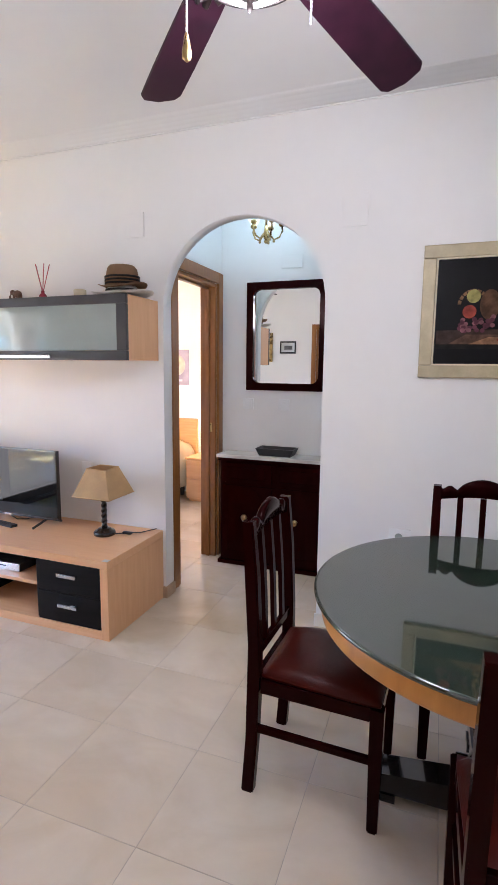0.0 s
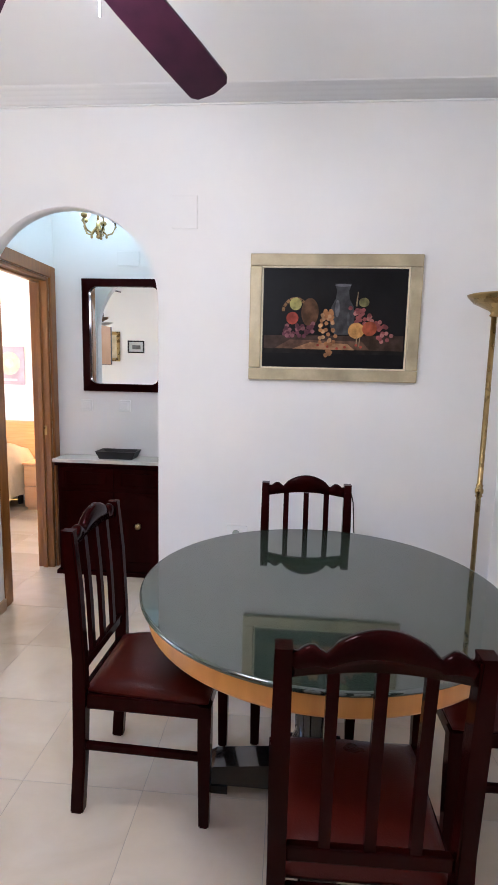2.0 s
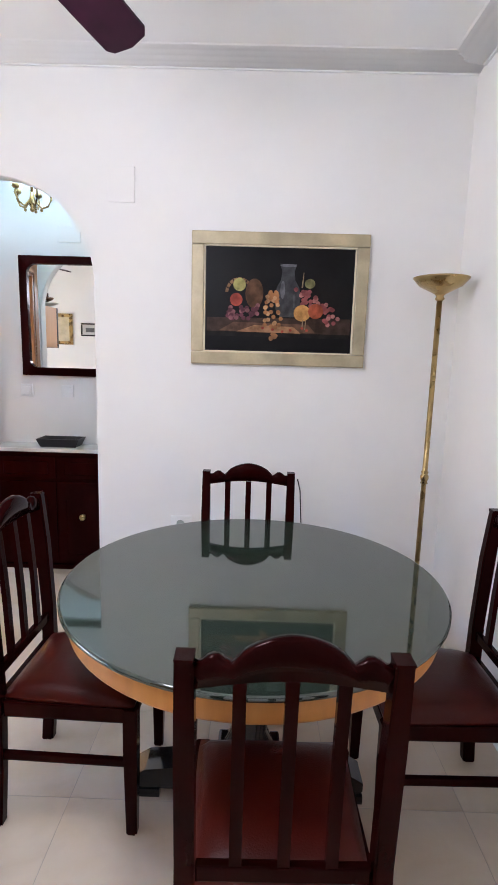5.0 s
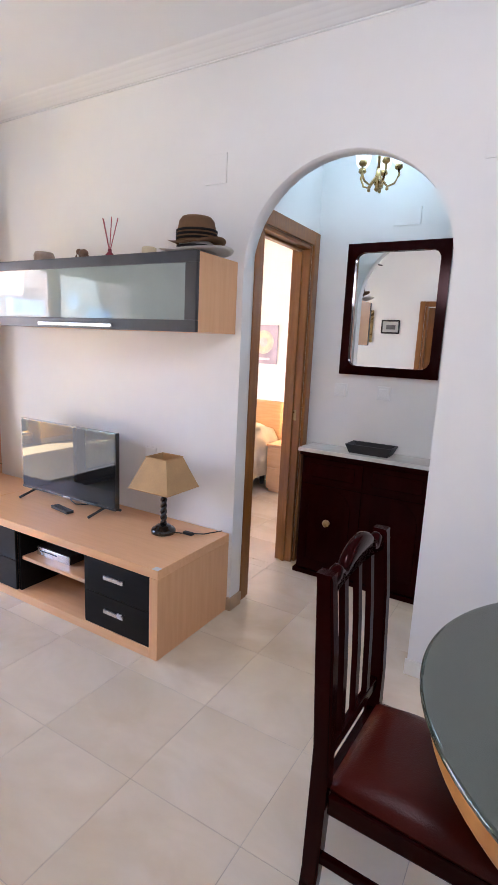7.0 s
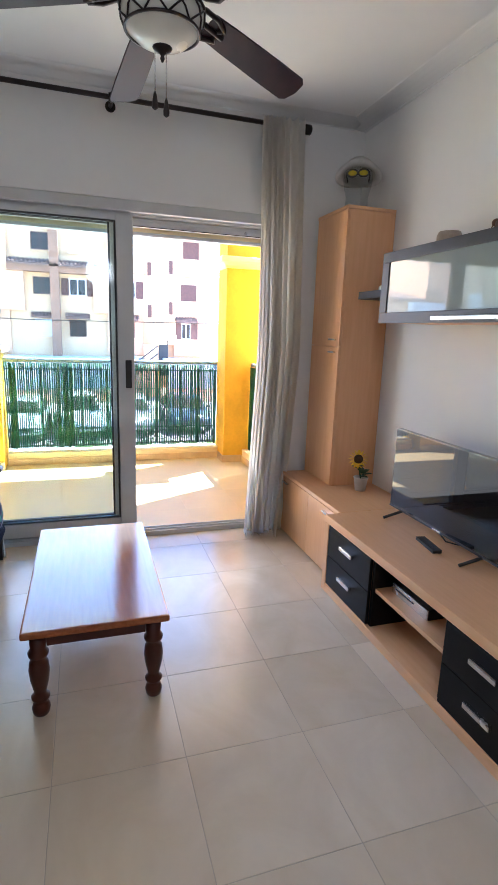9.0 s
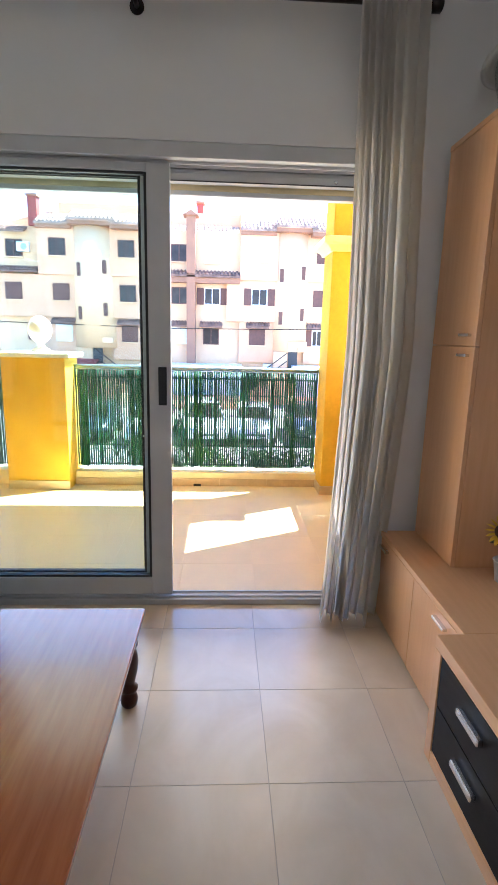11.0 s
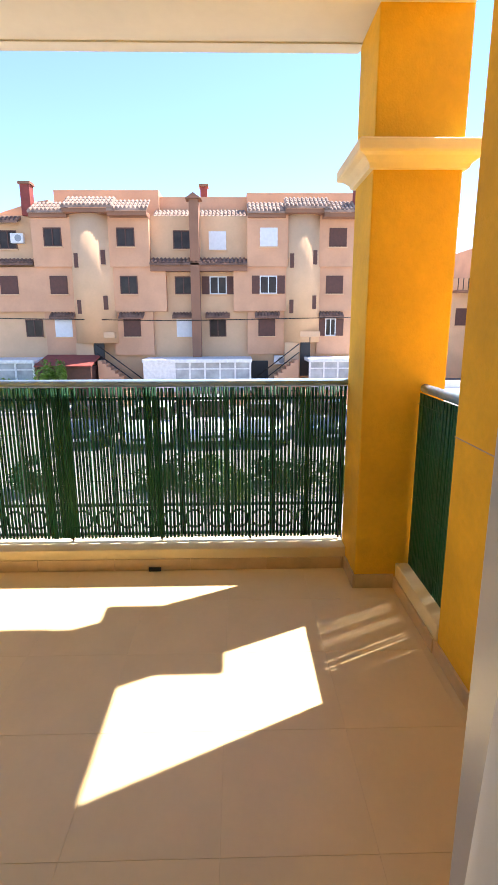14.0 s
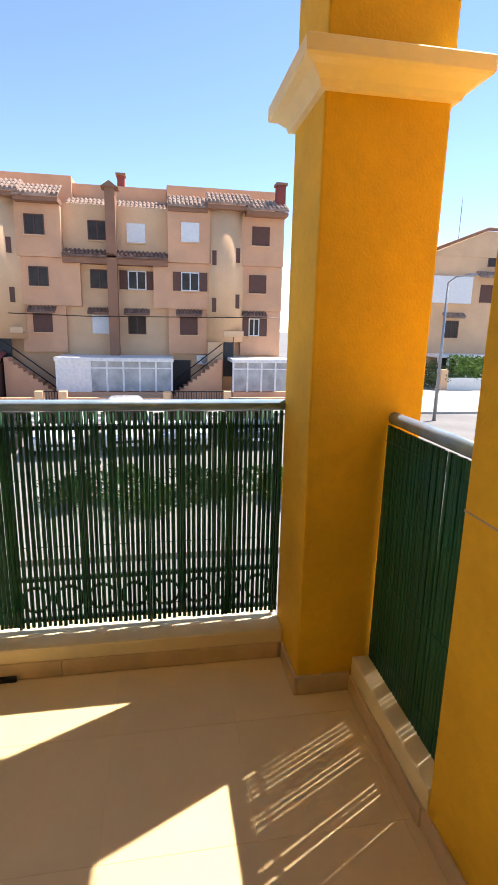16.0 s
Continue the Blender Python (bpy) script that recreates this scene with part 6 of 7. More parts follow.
# projecting bays, storey by storey
BAYS = [(-14.95, -12.5, 5.30, 8.30, 0.0), (-10.6, -8.05, 5.30, 8.30, 0.0), (-2.2, 0.25, 5.30, 8.30, 0.0), (2.1, 4.65, 5.30, 8.30, -0.1),
        (-17.8, -12.5, 2.72, 5.295, -0.15), (-10.6, -7.15, 2.72, 5.295, -0.15), (-3.05, 0.25, 2.72, 5.295, -0.15), (2.1, 4.65, 2.72, 5.295, -0.25),
        (-14.7, -12.6, 0.10, 2.715, -0.3), (-10.5, -8.05, 0.10, 2.715, -0.3), (-2.2, 0.2, 0.10, 2.715, -0.3), (2.15, 4.65, 0.10, 2.715, -0.35)]
for y0, y1, z0, z1, dx in BAYS:
    block("bay", FX - 0.599, y0, z0, FX + dx, y1, z1, M_SALMON)
for cy, r in ((-11.55, 1.22), (1.17, 1.07)):
    bm = bmesh.new()
    lathe(bm, [(r * 1.2, 0.85), (r * 1.2, 8.45)], 44, Matrix.Translation((FX - 0.95, cy, 0)))
    tw = part("stair_tower", bm, M_PEACH, ap, "rounded peach stair tower")
    for dy, z in ((-0.78, 5.62), (0.78, 5.80), (-0.78, 2.98), (0.78, 3.22)):
        dxs = math.sqrt(1.44 * r * r - dy * dy * (r / 1.22) ** 2) - 0.5
        part("slit_window", bx(FX - 0.45 + dxs - 0.10, cy + dy * r / 1.22 - 0.13, z - 0.4, FX - 0.45 + dxs + 0.06, cy + dy * r / 1.22 + 0.13, z + 0.4), M_SHUT, tw, "narrow dark slit window")
    part("porch", bx(FX - 0.5, cy - r, GROUND, FX + 0.2, cy - 0.15, 0.84), M_PEACH, tw)
    # black slab puts the shade inside the stair doorway into the colour
    part("doorway", bx(FX + 0.1, cy - 0.1, -1.2, FX + 0.25, cy + 0.5, 1.15), M_RUBBER, tw, "black slab for the shade in the stair doorway")
    part("lintel", bx(FX - 0.45, cy - 0.14, 1.16, FX + 0.4, cy + r, 1.5), M_PEACH, tw)
    d = 1 if cy < 0 else -1
    st = part("stairs", bx(FX + 0.28, cy + d * 0.3, GROUND, FX + 1.18, cy + d * 0.56, -0.152), M_SALMON, tw)
    for k in range(1, 12):
        ya, yb = sorted((cy + d * (0.3 + 0.25 * k), cy + d * (0.55 + 0.25 * k)))
        part("step", bx(FX + 0.26, ya, GROUND, FX + 1.2, yb, -0.15 - 0.19 * k), M_SALMON, tw)
    for off in (0.35, 0.85):
        part("stair_rail", tube(bmesh.new(), [(FX + 1.22, cy + d * 0.3, -0.05 + off), (FX + 1.22, cy + d * 3.3, -2.35 + off)], 0.035, 6), M_IRON, st)
# roofs; eaves beside the stair towers reach further out, added to shade them
for y0, y1, x1, z0, z1 in ((-15.0, -12.75, FX + 0.25, 8.36, 8.85), (-12.85, -9.95, FX + 0.85, 8.52, 9.1), (-10.3, -8.0, FX + 0.8, 8.36, 8.85), (-8.0, -2.25, FX - 1.1, 8.2, 8.75), (-2.2, 0.1, FX + 0.25, 8.36, 8.85), (0.0, 2.6, FX + 0.75, 8.52, 9.1), (2.25, 4.7, FX + 0.8, 8.3, 8.75)):
    part("roof", tile_roof(bmesh.new(), x1 - 1.25, x1, y0, y1, z0, z0 + 0.68), M_RTILE, ap, "pale terracotta tiled eaves")
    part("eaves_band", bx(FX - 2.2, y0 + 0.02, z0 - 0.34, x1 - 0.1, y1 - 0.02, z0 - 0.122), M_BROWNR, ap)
part("roof", tile_roof(bmesh.new(), FX - 1.2, FX + 0.25, -8.04, -2.21, 5.50, 6.05), M_RTILED, ap, "dark tiled ledge above the middle storey")
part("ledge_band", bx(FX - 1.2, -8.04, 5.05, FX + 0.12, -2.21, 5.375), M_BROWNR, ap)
part("roof", tile_roof(bmesh.new(), FX - 1.2, FX + 0.1, -17.9, -15.0, 5.50, 6.0), M_RTILED, ap, "dark tiled ledge")
block("parapet", XB, -14.2, 8.26, FX - 2.21, -7.7, 10.05, M_SALMON)
block("parapet", XB, -7.69, 8.26, FX - 2.6, -2.2, 9.75, M_SALMON)
block("parapet", XB, -2.19, 8.26, FX - 2.21, 4.7, 9.9, M_SALMON)
bm = bmesh.new()
prism(bm, [(-17.9, 8.26), (-14.21, 8.26), (-14.21, 9.25), (-15.2, 9.1), (-17.9, 8.3)], 0, 6, Matrix(((0, 0, -1, FX - 1.2), (1, 0, 0, 0), (0, 1, 0, 0), (0, 0, 0, 1))))
part("gable", bm, M_SALMON, ap)
part("side_canopy", tile_roof(bmesh.new(), FX - 0.6, FX + 0.1, -17.3, -15.7, 7.85, 8.15), M_RTILED, ap)
for y0, y1, z0, z1, x in ((-15.5, -14.95, 8.2, 9.9, FX - 0.3), (-5.15, -4.72, 9.75, 10.5, FX - 3.2), (4.1, 4.6, 8.3, 9.7, FX + 0.2)):
    c = block("chimney", x - 0.6, y0, z0, x, y1, z1, M_REDB)
    part("chimney_cap", bx(x - 0.68, y0 - 0.08, z1 + 0.001, x + 0.08, y1 + 0.08, z1 + 0.14), M_BROWNR, c)
c = block("chimney", FX - 1.2, -5.62, GROUND, FX + 0.25, -5.08, 9.0, M_BROWNR)
bm = bmesh.new()
prism(bm, [(-5.82, 9.001), (-4.88, 9.001), (-5.35, 9.32)], 0, 1.0, Matrix(((0, 0, -1, FX + 0.4), (1, 0, 0, 0), (0, 1, 0, 0), (0, 0, 0, 1))))
part("chimney_cap", bm, M_BROWNR, c)
# windows: across, height, wall plane, style
WIN = [(-16.6, 6.9, FX - 0.59, "glass"), (-13.72, 6.95, FX + 0.01, "glass"), (-9.43, 6.95, FX + 0.01, "glass"), (-6.16, 6.9, FX - 0.59, "glass"), (-4.0, 6.85, FX - 0.59, "blind"), (-0.92, 6.95, FX + 0.01, "blind"), (3.25, 6.95, FX - 0.09, "brown_blind"),
       (-16.6, 4.27, FX - 0.14, "brown_blind"), (-13.62, 4.27, FX - 0.14, "brown_blind"), (-9.4, 4.27, FX - 0.14, "glass"), (-6.14, 4.27, FX - 0.59, "glass"), (-4.0, 4.27, FX - 0.59, "shuttered"), (-0.92, 4.27, FX - 0.14, "shuttered"), (3.15, 4.27, FX - 0.24, "brown_blind"),
       (-15.5, 1.75, FX - 0.59, "glass"), (-13.58, 1.75, FX - 0.29, "blind"), (-9.36, 1.75, FX - 0.29, "brown_blind"), (-6.12, 1.72, FX - 0.59, "blind"), (-4.06, 1.72, FX - 0.59, "glass"), (-1.0, 1.75, FX - 0.29, "brown_blind"), (3.0, 1.75, FX - 0.34, "shuttered")]
for y, z, x, style in WIN:
    w = far_window(ap, x, y, z, 0.66 if (style == "shuttered" and z < 2) else 1.05, 1.05, style)
    if z < 2 and y > -15:
        part("window_canopy", tile_roof(bmesh.new(), x - 0.02, x + 0.35, y - 0.75, y + 0.75, 2.42, 2.66, 0.2, 0.07), M_RTILED, ap)
for y, z, x in ((-15.95, 6.95, FX - 0.58), (-0.15, -0.25, FX - 0.58)):
    a_ = part("air_conditioner", bx(x, y - 0.38, z - 0.28, x + 0.3, y + 0.38, z + 0.28, 0.03), M_WHITEF, ap, "white air conditioner")
    part("fan_grille", lathe(bmesh.new(), [(0.2, 0), (0.2, 0.01)], 20, pose(x + 0.3005, y + 0.08, z, 0, 90, 0)), M_GREYMET, a_)
part("utility_cable", tube(bmesh.new(), [(FX + 0.4, -17.9 + 22.6 * i / 20, 2.34 - 0.18 * (1 - abs(i - 10) / 10)) for i in range(21)], 0.025, 5), M_IRON, ap)
# glazed porches on the ground floor
for y0, y1, solid_part in ((-8.3, -2.1, 0.42), (1.4, 4.7, 0.0), (-17.8, -14.7, 0.0)):
    pz = -1.9
    po_ = part("glazed_porch", bx(FX + 0.3, y0, GROUND, FX + 2.2, y1, pz), M_SALMON, ap, "rendered porch base")
    part("porch_roof", bx(FX - 0.4, y0 - 0.1, -0.22, FX + 2.3, y1 + 0.1, -0.02, 0.02), M_WHITEF, po_, "white slatted porch roof")
    n = max(3, int((y1 - y0) / 0.8))
    for k in range(n + 1):
        y = y0 + (y1 - y0) * k / n
        part("post", bx(FX + 2.1, y - 0.05, pz + 0.001, FX + 2.2, y + 0.05, -0.2215), M_WHITEF, po_)
        if k < n:
            yb = y0 + (y1 - y0) * (k + 1) / n
            if (k + 1) / n <= solid_part:
                part("white_panel", bx(FX + 2.12, y + 0.051, pz + 0.001, FX + 2.17, yb - 0.051, -0.2215), M_WHITEF, po_)
            else:
                part("pane", bx(FX + 2.13, y + 0.051, pz + 0.05, FX + 2.15, yb - 0.051, -0.2215), mat("porch_glass", (0.42, 0.44, 0.45), 0.1, 0, 0.3, 1.5), po_)
                part("transom", bx(FX + 2.1, y + 0.051, -0.62, FX + 2.19, yb - 0.051, -0.55), M_WHITEF, po_)
bm = bx(FX + 0.1, -14.6, -0.42, FX + 2.4, -11.3, -0.34)
for v in bm.verts:
    v.co.z += 0.5 * (FX + 2.4 - v.co.x) / 2.3
part("garage_roof", bm, M_REDB, ap, "sloping red-brown porch roof")
part("garage_front", bx(FX + 0.3, -14.5, GROUND, FX + 2.2, -11.4, -0.45), M_SHUT, ap)
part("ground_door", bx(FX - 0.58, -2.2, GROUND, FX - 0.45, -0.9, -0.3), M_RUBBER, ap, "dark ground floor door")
fw = thing("garden_wall", "salmon garden wall with iron fence before the block", "wall")
for y0, y1 in ((-18, -15), (-11.5, -9.0), (-7.8, -2.4), (0.9, 5.2)):
    part("wall_panel", bx(-27.8, y0, GROUND, -27.5, y1, -2.05), M_SALMON, fw)
for y in (-9.0, -7.8, -2.4, 0.9):
    part("gate_post", bx(-27.85, y - 0.2, GROUND, -27.45, y + 0.2, -1.7), M_PEACH, fw)
for y0, y1 in ((-8.8, -8.0), (-2.2, 0.7)):
    bm = bmesh.new()
    y = y0
    while y < y1:
        tube(bm, [(-27.65, y, GROUND), (-27.65, y, -1.7)], 0.02, 5)
        y += 0.14
    box(bm, -27.67, y0, -1.75, -27.63, y1, -1.70)
    part("gate", bm, M_IRON, fw)

for o in (ap, fw):
    o.location, o.scale = (0, 1.73, -0.39), (1, 0.975, 0.984)

# lower house further along and the house on the side street
lh = thing("far_house", "small peach house beyond the block", "house")
part("wall", bx(-40, -27, GROUND, -32, -18.0, 4.2), M_PEACH, lh)
part("roof", tile_roof(bmesh.new(), -36, -31.7, -27.2, -17.95, 4.33, 5.3, 0.3, 0.1), M_RTILE, lh)
part("glass_terrace", bx(-33.5, -19.6, 4.34, -31.9, -18.1, 5.6), mat("bluish_terrace_glass", (0.35, 0.5, 0.6), 0.2, 0, 0.1, 1), lh)
for y in (-25, -22.5, -20):
    far_window(lh, -31.99, y, 1.75, 1.0, 1.05, "glass")
nb = thing("neighbour_building", "pale peach apartment block further down the street", "building")
part("wall", bx(-40, -44, GROUND, -31.6, -24.2, 10.5), M_PEACH, nb)
part("roof", tile_roof(bmesh.new(), -33.5, -31.2, -44.2, -24.0, 10.62, 11.6, 0.4, 0.12), M_RTILE, nb)
for y0 in (-43.0, -36.0, -29.0):
    part("bay", bx(-31.599, y0, 2.7, -30.9, y0 + 3.4, 10.3), M_SALMON, nb)
    part("terrace_screen", bx(-31.599, y0 + 3.6, 3.0, -30.8, y0 + 6.4, 4.1, 0.03), mat("blue_terrace_glass", (0.35, 0.5, 0.6), 0.2, 0, 0.1, 1), nb, "bluish glass terrace screen")
for k in range(6):
    for z in (-0.9, 1.7, 4.4, 7.6):
        yw = -42.2 + 3.5 * k
        far_window(nb, -30.89 if k % 2 == 0 and z > 2 else -31.59, yw, z, 1.2, 1.3, ("brown_blind", "glass", "blind")[(k + int(z)) % 3])
sh_ = thing("side_street_house", "peach gabled house with white awning on the side street", "house")
part("wall", bx(-48, 17.3, GROUND, -40, 30, 7.2), M_PEACH, sh_)
bm = bmesh.new()
prism(bm, [(17.0, 7.2), (30, 7.2), (30, 9.2), (22.0, 9.2)], 0, 8, Matrix(((0, 0, -1, -39.95), (1, 0, 0, 0), (0, 1, 0, 0), (0, 0, 0, 1))))
part("gable", bm, M_PEACH, sh_)
part("verge", tube(bmesh.new(), [(-39.9, 16.8, 7.3), (-39.9, 22.0, 9.35), (-39.9, 30, 9.35)], 0.14, 6), M_BROWNR, sh_)
part("awning", bx(-39.99, 17.4, 3.55, -39.6, 21.0, 5.65, 0.05), M_WSHUT, sh_, "white terrace awning")
part("ledge_roof", tile_roof(bmesh.new(), -40, -39.2, 21.4, 25, 5.7, 6.1), M_RTILE, sh_)
for y, z, st_ in ((19.7, 1.5, "glass"), (22.6, 4.4, "brown_blind"), (23.0, 7.2, "glass"), (25, 1.5, "glass")):
    far_window(sh_, -39.99, y, z, 1.3, 1.4, st_)
part("window_canopy", tile_roof(bmesh.new(), -40, -39.5, 18.8, 20.6, 2.5, 2.8), M_RTILE, sh_)
part("porch_frame", bx(-39.99, 17.8, GROUND, -38.2, 24, -2.0), M_WHITEF, sh_)
for k in range(8):
    part("porch_post", bx(-38.35, 17.8 + k * 0.85, -1.999, -38.2, 17.95 + k * 0.85, -0.7), M_WHITEF, sh_)
part("porch_glass", bx(-38.6, 17.9, -1.999, -38.5, 24, -0.75), M_WINGL, sh_)
part("porch_roof", bx(-39.99, 17.6, -0.699, -38.0, 24.2, -0.45), M_WHITEF, sh_)
part("antenna", tube(bmesh.new(), [(-43, 21.3, 9.0), (-43, 21.3, 12.4)], 0.035, 6), M_GREYMET, sh_)
wg = thing("corner_house", "peach flat-roofed house with a balcony", "house")
part("wall", bx(-50, 11.5, GROUND, -43, 17.0, 5.2), M_PEACH, wg)
part("upper_storey", bx(-50, 15.6, 5.201, -45, 19, 7.9), M_SALMON, wg)
part("balcony_slab", bx(-43, 13, 4.0, -41.8, 17.0, 4.2), M_BROWNR, wg)
for k in range(10):
    part("balcony_bar", bx(-41.85, 13 + k * 0.42, 4.201, -41.8, 13.06 + k * 0.42, 5.1), M_IRON, wg)
for y, z in ((15.9, 2.1), (16.2, -1.0), (14.0, 2.1)):
    far_window(wg, -42.99, y, z, 1.0, 1.4, "brown_blind")
part("window_canopy", tile_roof(bmesh.new(), -43, -42.3, 14.8, 17.0, 0.3, 0.7), M_RTILE, wg)
sw_ = thing("street_wall", "pale rendered street wall before the side house", "wall")
part("wall_panel", bx(-35.3, 16.9, GROUND, -35, 26, -2.0), M_WHITEPL, sw_)
part("pillar", bx(-35.4, 16.3, GROUND, -34.9, 16.85, -1.4), M_PEACH, sw_)
part("wall_panel", bx(-35.3, 8.0, GROUND, -35, 15.0, -2.4), M_WHITEPL, sw_)
setting("pavement", bx(-36, -30, GROUND + 0.001, -25.4, 40, GROUND + 0.12, 0.01), mat("pavement_concrete", (0.42, 0.40, 0.37), 0.9, 0, 0.15, 1.0, 0.2, 30, 0.06), "pale concrete pavement before the houses", "pavement")
setting("pavement_near", bx(-14.5, -40, GROUND + 0.001, -9.5, 40, GROUND + 0.12, 0.01), mat("pavement_slab", (0.27, 0.26, 0.245), 0.9, 0, 0.15, 1.0, 0.2, 30, 0.06), "pale pavement with planting below the balcony", "pavement")

sl = thing("street_lamp", "tall pale grey street lamp", "street lamp")
part("post", tube(bmesh.new(), [(-24.4, 11.1, GROUND), (-24.4, 11.1, 3.6)], 0.09, 10, 0.05), M_GREYMET, sl)
part("arm", tube(bmesh.new(), [(-24.4, 11.1, 3.6), (-24.1, 11.3, 3.85), (-23.6, 11.7, 3.9)], 0.035, 8), M_GREYMET, sl)
part("lantern", bx(-23.8, 11.5, 3.84, -23.3, 11.85, 3.95, 0.03), M_GREYMET, sl)


lh.location.y, sh_.location.y, wg.location.y, sw_.location.y, sl.location = 2.0, 3.0, 3.7, 3.0, (0.9, 1.4, 0)

# ---- plants ----
def shrub(name, label, x, y, z, rx, ry, rz, n, seed, tone, leaf=0.09):
    rnd = random.Random(seed)
    t = thing(name, label, "shrub")
    bm = bmesh.new()
    tips = []
    for k in range(9):
        a = rnd.uniform(0, 6.28)
        tip = (x + rx * 0.6 * math.cos(a), y + ry * 0.6 * math.sin(a), z + rz * rnd.uniform(0.9, 1.5))
        tips.append(tip)
        tube(bm, [(x, y, z), ((x * 1.5 + tip[0]) / 2.5, (y * 1.5 + tip[1]) / 2.5, z + rz * 0.5), tip], 0.03, 5, 0.008)
    part("stems", bm, mat("shrub_bark", (0.10, 0.07, 0.05), 0.9), t)
    vs, fs = [], []
    clumps = [(x + rx * rnd.uniform(-0.8, 0.8), y + ry * rnd.uniform(-0.8, 0.8), z + rz * rnd.uniform(0.35, 1.75), rnd.uniform(0.25, 0.5)) for _ in range(22)]
    for k in range(n):
        c = clumps[rnd.randrange(len(clumps))]
        d = Vector((rnd.gauss(0, 1), rnd.gauss(0, 1), rnd.gauss(0, 1))).normalized() * c[3] * rnd.uniform(0.6, 1.1)
        p = Vector(c[:3]) + Vector((d.x * rx, d.y * ry, d.z * rz))
        u = Vector((rnd.gauss(0, 1), rnd.gauss(0, 1), rnd.gauss(0, 1))).normalized()
        v = u.orthogonal().normalized()
        s = leaf * rnd.uniform(0.6, 1.3)
        b = len(vs)
        vs += [p - u * s, p + v * s * 0.4, p + u * s, p - v * s * 0.4]
        fs.append((b, b + 1, b + 2, b + 3))
    me = bpy.data.meshes.new("foliage")
    me.from_pydata(vs, [], fs)
    me.materials.append(tone)
    o = new("foliage", me)
    o.parent = t
    return t


M_FOL = mat("shrub_leaf", (0.12, 0.22, 0.035), 0.6, 0, 0.45, 3.0, 0, 1, 0.2)
M_FOLD = mat("dark_shrub_leaf", (0.05, 0.09, 0.025), 0.6, 0, 0.45, 3.0, 0, 1, 0.2)
shrub("shrub", "bright green shrub before the block", -27.0, -12.7, GROUND + 0.1, 1.1, 1.3, 0.75, 2000, 1, M_FOL)
shrub("shrub", "bright green shrub before the block", -27.0, -14.9, GROUND + 0.1, 0.9, 1.0, 0.8, 1500, 2, M_FOL)
shrub("shrub", "bright green round shrub before the brown garage", FX + 3.6, -11.05, GROUND + 0.1, 0.8, 0.68, 1.22, 1800, 5, M_FOL, 0.12)
shrub("shrub", "light green bush at the side street wall", -35.9, 22.0, GROUND + 0.1, 1.2, 1.6, 1.25, 2600, 3, M_FOL, 0.12)
shrub("shrub", "dark clipped bush at the side street wall", -36.0, 19.4, GROUND + 0.1, 1.0, 1.1, 1.0, 1800, 4, M_FOLD, 0.1)
for k, (y, r) in enumerate(((-3.0, 0.8), (-1.4, 1.0), (0.2, 0.9), (1.8, 0.7), (-6.4, 0.7))):
    shrub("shrub", "leafy green shrub planted below the balcony", -12.6 + 0.3 * (k % 2), y, GROUND + 0.1, r, r, 0.42, 1800, 10 + k, M_FOL if k % 2 else M_FOLD, 0.07)


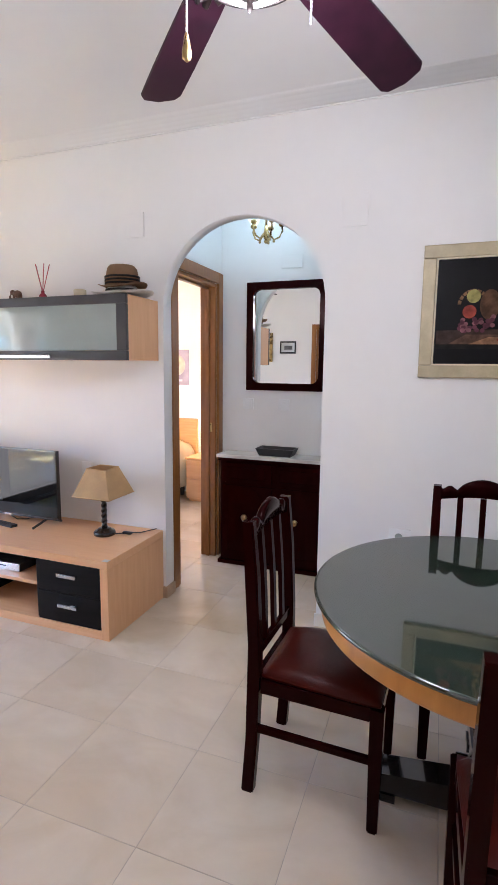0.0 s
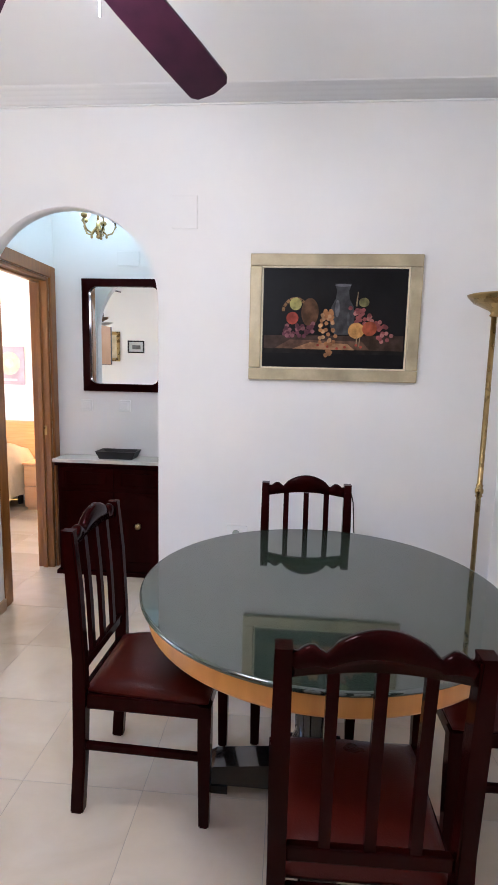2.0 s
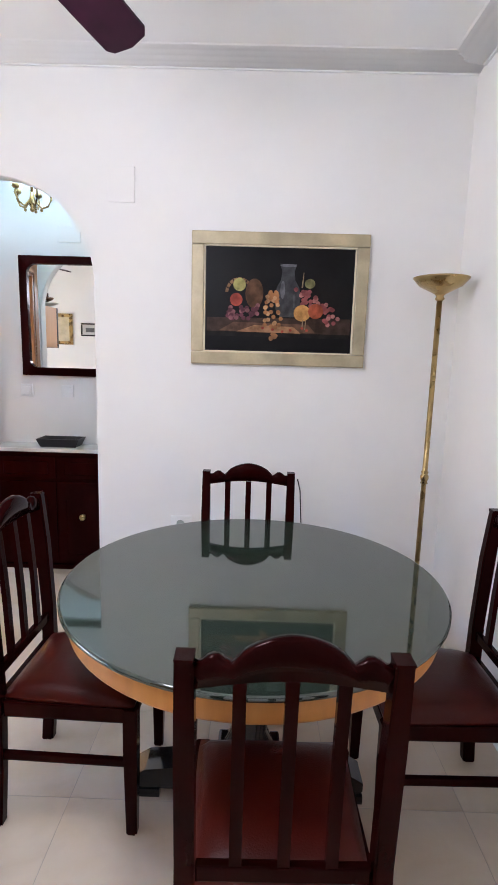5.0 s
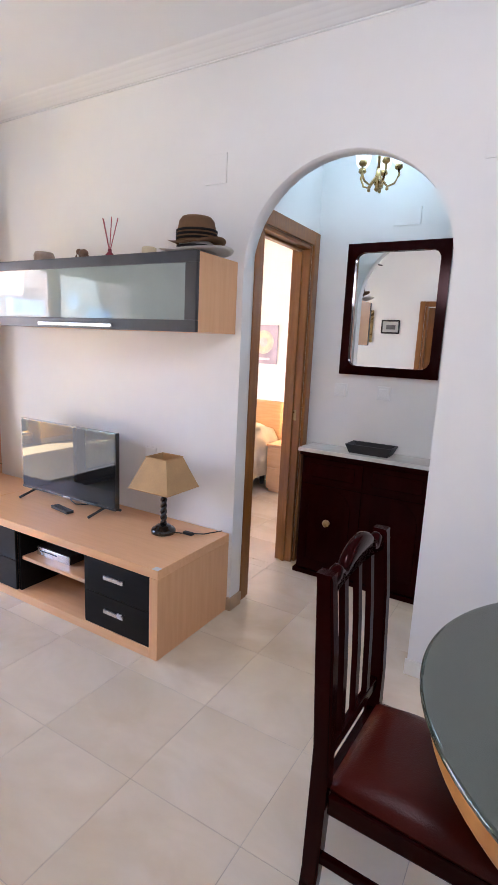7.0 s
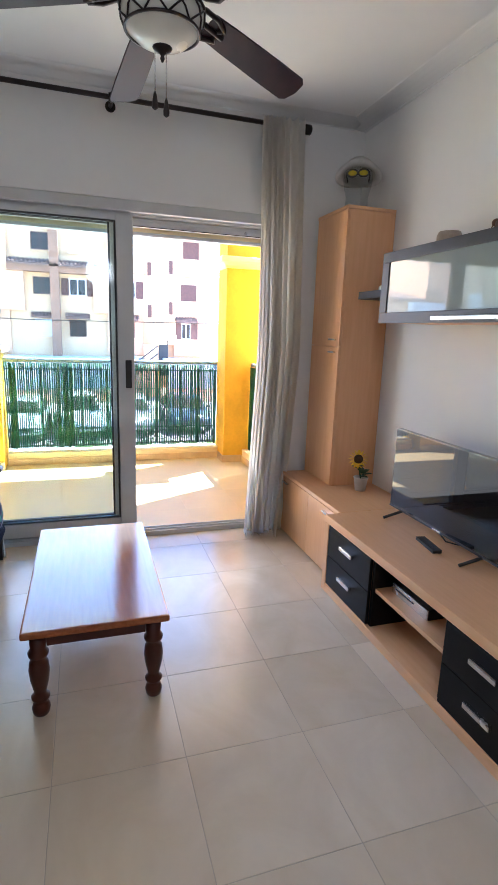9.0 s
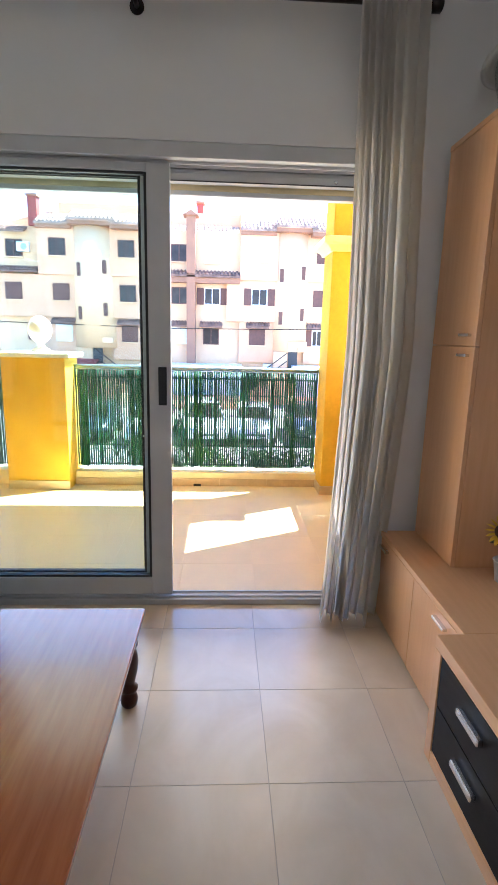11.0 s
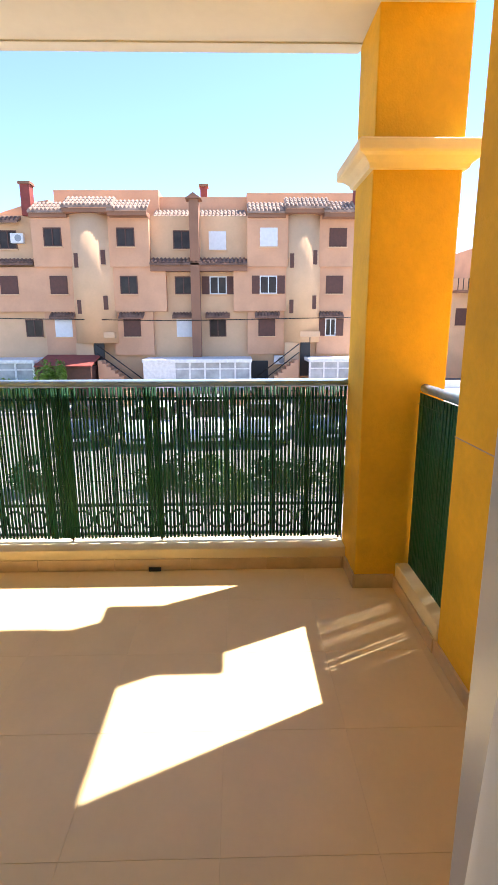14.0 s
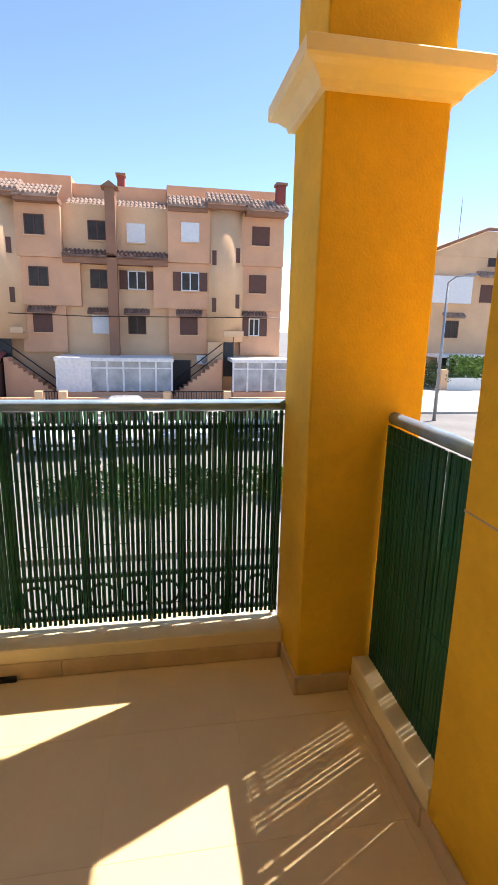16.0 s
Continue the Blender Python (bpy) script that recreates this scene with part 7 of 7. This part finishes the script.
# ---- parked cars ----
def car(label, x, y, paint, turn=0, tall=1.0):
    c = thing("parked_car", label, "car", "cars parked along the street")
    m = pose(x, y, GROUND, 0, 0, turn)
    side = [(2.05, 0.30), (2.12, 0.50), (2.08, 0.72), (1.25, 0.92), (1.05, 0.98), (0.35, 1.42 * tall), (-0.3, 1.47 * tall), (-1.35, 1.44 * tall), (-1.95, 1.0), (-2.1, 0.92), (-2.12, 0.45), (-2.0, 0.28)]
    bm = bmesh.new()
    rows = []
    for s, k in ((-1, 0.86), (-1, 1.0), (1, 1.0), (1, 0.86)):
        row = []
        for px, pz in side:
            w = 0.86 if pz < 1.0 else 0.86 - 0.20 * (pz - 1.0) / 0.47
            row.append(bm.verts.new(m @ Vector((px * (0.985 if k < 1 else 1.0), s * w * (1.0 if k == 1.0 else 0.93) if k == 1.0 else s * w * 1.0, pz * (1.0 if k == 1 else 1.0) + (0.0 if k == 1 else 0.0)))))
        rows.append(row)
    rows = [rows[1], rows[2]]
    n = len(side)
    for i in range(n):
        bm.faces.new((rows[0][i], rows[0][(i + 1) % n], rows[1][(i + 1) % n], rows[1][i])).smooth = False
    bm.faces.new(rows[0])
    bm.faces.new(list(reversed(rows[1])))
    bmesh.ops.bevel(bm, geom=bm.edges[:], offset=0.06, segments=3, affect="EDGES")
    for f in bm.faces:
        f.smooth = True
    body = part("body", bm, paint, c)
    bm = bmesh.new()
    v = [bm.verts.new(m @ Vector(p)) for p in ((1.02, -0.72, 1.02), (1.02, 0.72, 1.02), (0.42, 0.60, 1.40 * tall), (0.42, -0.60, 1.40 * tall))]
    bm.faces.new(v)
    bmesh.ops.solidify(bm, geom=bm.faces[:], thickness=-0.03)
    part("windscreen", bm, M_WINGL, c)
    for s in (-1, 1):
        bm = bmesh.new()
        v = [bm.verts.new(m @ Vector(p)) for p in ((0.85, s * 0.862, 1.03), (-1.75, s * 0.862, 1.03), (-1.3, s * 0.70, 1.36 * tall), (0.35, s * 0.70, 1.36 * tall))]
        bm.faces.new(v)
        bmesh.ops.solidify(bm, geom=bm.faces[:], thickness=0.02)
        part("side_window", bm, M_WINGL, c)
        bm = bmesh.new()
        ball(bm, m @ Vector((2.0, s * 0.62, 0.68)), 0.15, 2, (0.6, 1.0, 0.6))
        part("headlight", bm, M_CHROME, c, "clear headlight")
        part("mirror", ball(bmesh.new(), m @ Vector((0.75, s * 0.98, 1.05)), 0.10, 2, (0.6, 1.1, 0.7)), paint, c)
        for wx in (1.3, -1.3):
            wm = m @ pose(wx, s * 0.86, 0.31, 90, 0, 0)
            wh = part("wheel", lathe(bmesh.new(), [(0.20, -0.10), (0.30, -0.10), (0.31, 0.0), (0.30, 0.10), (0.20, 0.10)], 24, wm), M_RUBBER, c, "black tyre")
            part("rim", lathe(bmesh.new(), [(0.19, -0.08), (0.19, 0.08)], 20, wm), M_CHROME, wh, "metal rim")
    part("grille", bx(0, 0, 0, 0.03, 1.0, 0.14, 0.01), M_RUBBER, c).matrix_basis = m @ pose(2.07, -0.5, 0.42)
    part("number_plate", bx(0, 0, 0, 0.02, 0.5, 0.11), M_WHITEF, c).matrix_basis = m @ pose(2.11, -0.25, 0.33)
    return c


M_CARW = mat("white_car_paint", (0.75, 0.76, 0.76), 0.2, 0, 0.03, 2, 0, 1, 0.01, 0.5, 0.6)
M_CARS = mat("silver_car_paint", (0.45, 0.47, 0.50), 0.25, 0.5, 0.03, 2, 0, 1, 0.01, 0.5, 0.6)
M_CARD = mat("dark_car_paint", (0.03, 0.035, 0.05), 0.2, 0, 0.05, 2, 0, 1, 0.01, 0.5, 0.6)
car("white hatchback parked across the street", -19.3, -4.35, M_CARW)
car("white van-like car parked across the street", -19.7, -2.2, M_CARW, 6, 1.12)
car("silver car parked across the street", -19.8, 0.0, M_CARS, -4)
car("dark car parked across the street", -20.2, 2.5, M_CARD)
car("dark car parked across the street", -19.8, -6.9, M_CARD, 3)

# ---- floor tiles ----
TILES = {}


def tile_mesh(w, d, material):
    key = (round(w, 3), round(d, 3), material.name)
    if key not in TILES:
        bm = bmesh.new()
        e = 0.0008
        lo = [bm.verts.new(p) for p in ((0, 0, -0.006), (w, 0, -0.006), (w, d, -0.006), (0, d, -0.006))]
        mid = [bm.verts.new(p) for p in ((0, 0, -e), (w, 0, -e), (w, d, -e), (0, d, -e))]
        hi = [bm.verts.new(p) for p in ((e, e, 0), (w - e, e, 0), (w - e, d - e, 0), (e, d - e, 0))]
        for a, b in ((lo, mid), (mid, hi)):
            for i in range(4):
                bm.faces.new((a[i], a[(i + 1) % 4], b[(i + 1) % 4], b[i]))
        bm.faces.new(hi)
        me = bpy.data.meshes.new("floor_tile")
        bm.to_mesh(me)
        bm.free()
        me.materials.append(material)
        TILES[key] = me
    return TILES[key]


def lay_tiles(parent, x0, x1, y0, y1, gx, gy, px, py, material, gap=0.0028):
    i0, j0 = math.floor((x0 - gx) / px), math.floor((y0 - gy) / py)
    x = gx + i0 * px
    while x < x1 - 0.01:
        y = gy + j0 * py
        while y < y1 - 0.01:
            xa, xb, ya, yb = max(x, x0), min(x + px, x1), max(y, y0), min(y + py, y1)
            if xb - xa > 0.01 and yb - ya > 0.01:
                o = new("floor_tile", tile_mesh(xb - xa - gap, yb - ya - gap, material))
                o.parent = parent
                o.location = (xa + gap / 2, ya + gap / 2, 0)
            y += py
        x += px


fl0 = setting("floor", bx(-0.0275, BY - 1.1, -0.3, RX, 2.65, -0.0014), M_GROUT, "beige polished porcelain tile floor", "floor")
lay_tiles(fl0, -0.0275, RX, BY, 0.70, 0.642, -1.147, 0.4434, 0.440, M_TILE, 0.002)
lay_tiles(fl0, -0.0275, RX, 0.70, 2.65, 0.642, -1.147, 0.4434, 0.440, M_TILE, 0.002)
bf = setting("balcony_floor", bx(-2.215, -5.6, -0.0079, -0.131, -0.2, -0.0012), mat("balcony_grout", (0.75, 0.58, 0.31), 0.8), "warm beige tiled balcony floor", "floor")
lay_tiles(bf, BX, -0.131, -5.6, -0.201, -0.522, -1.115, 0.446, 0.435, M_BALTILE, 0.0006)
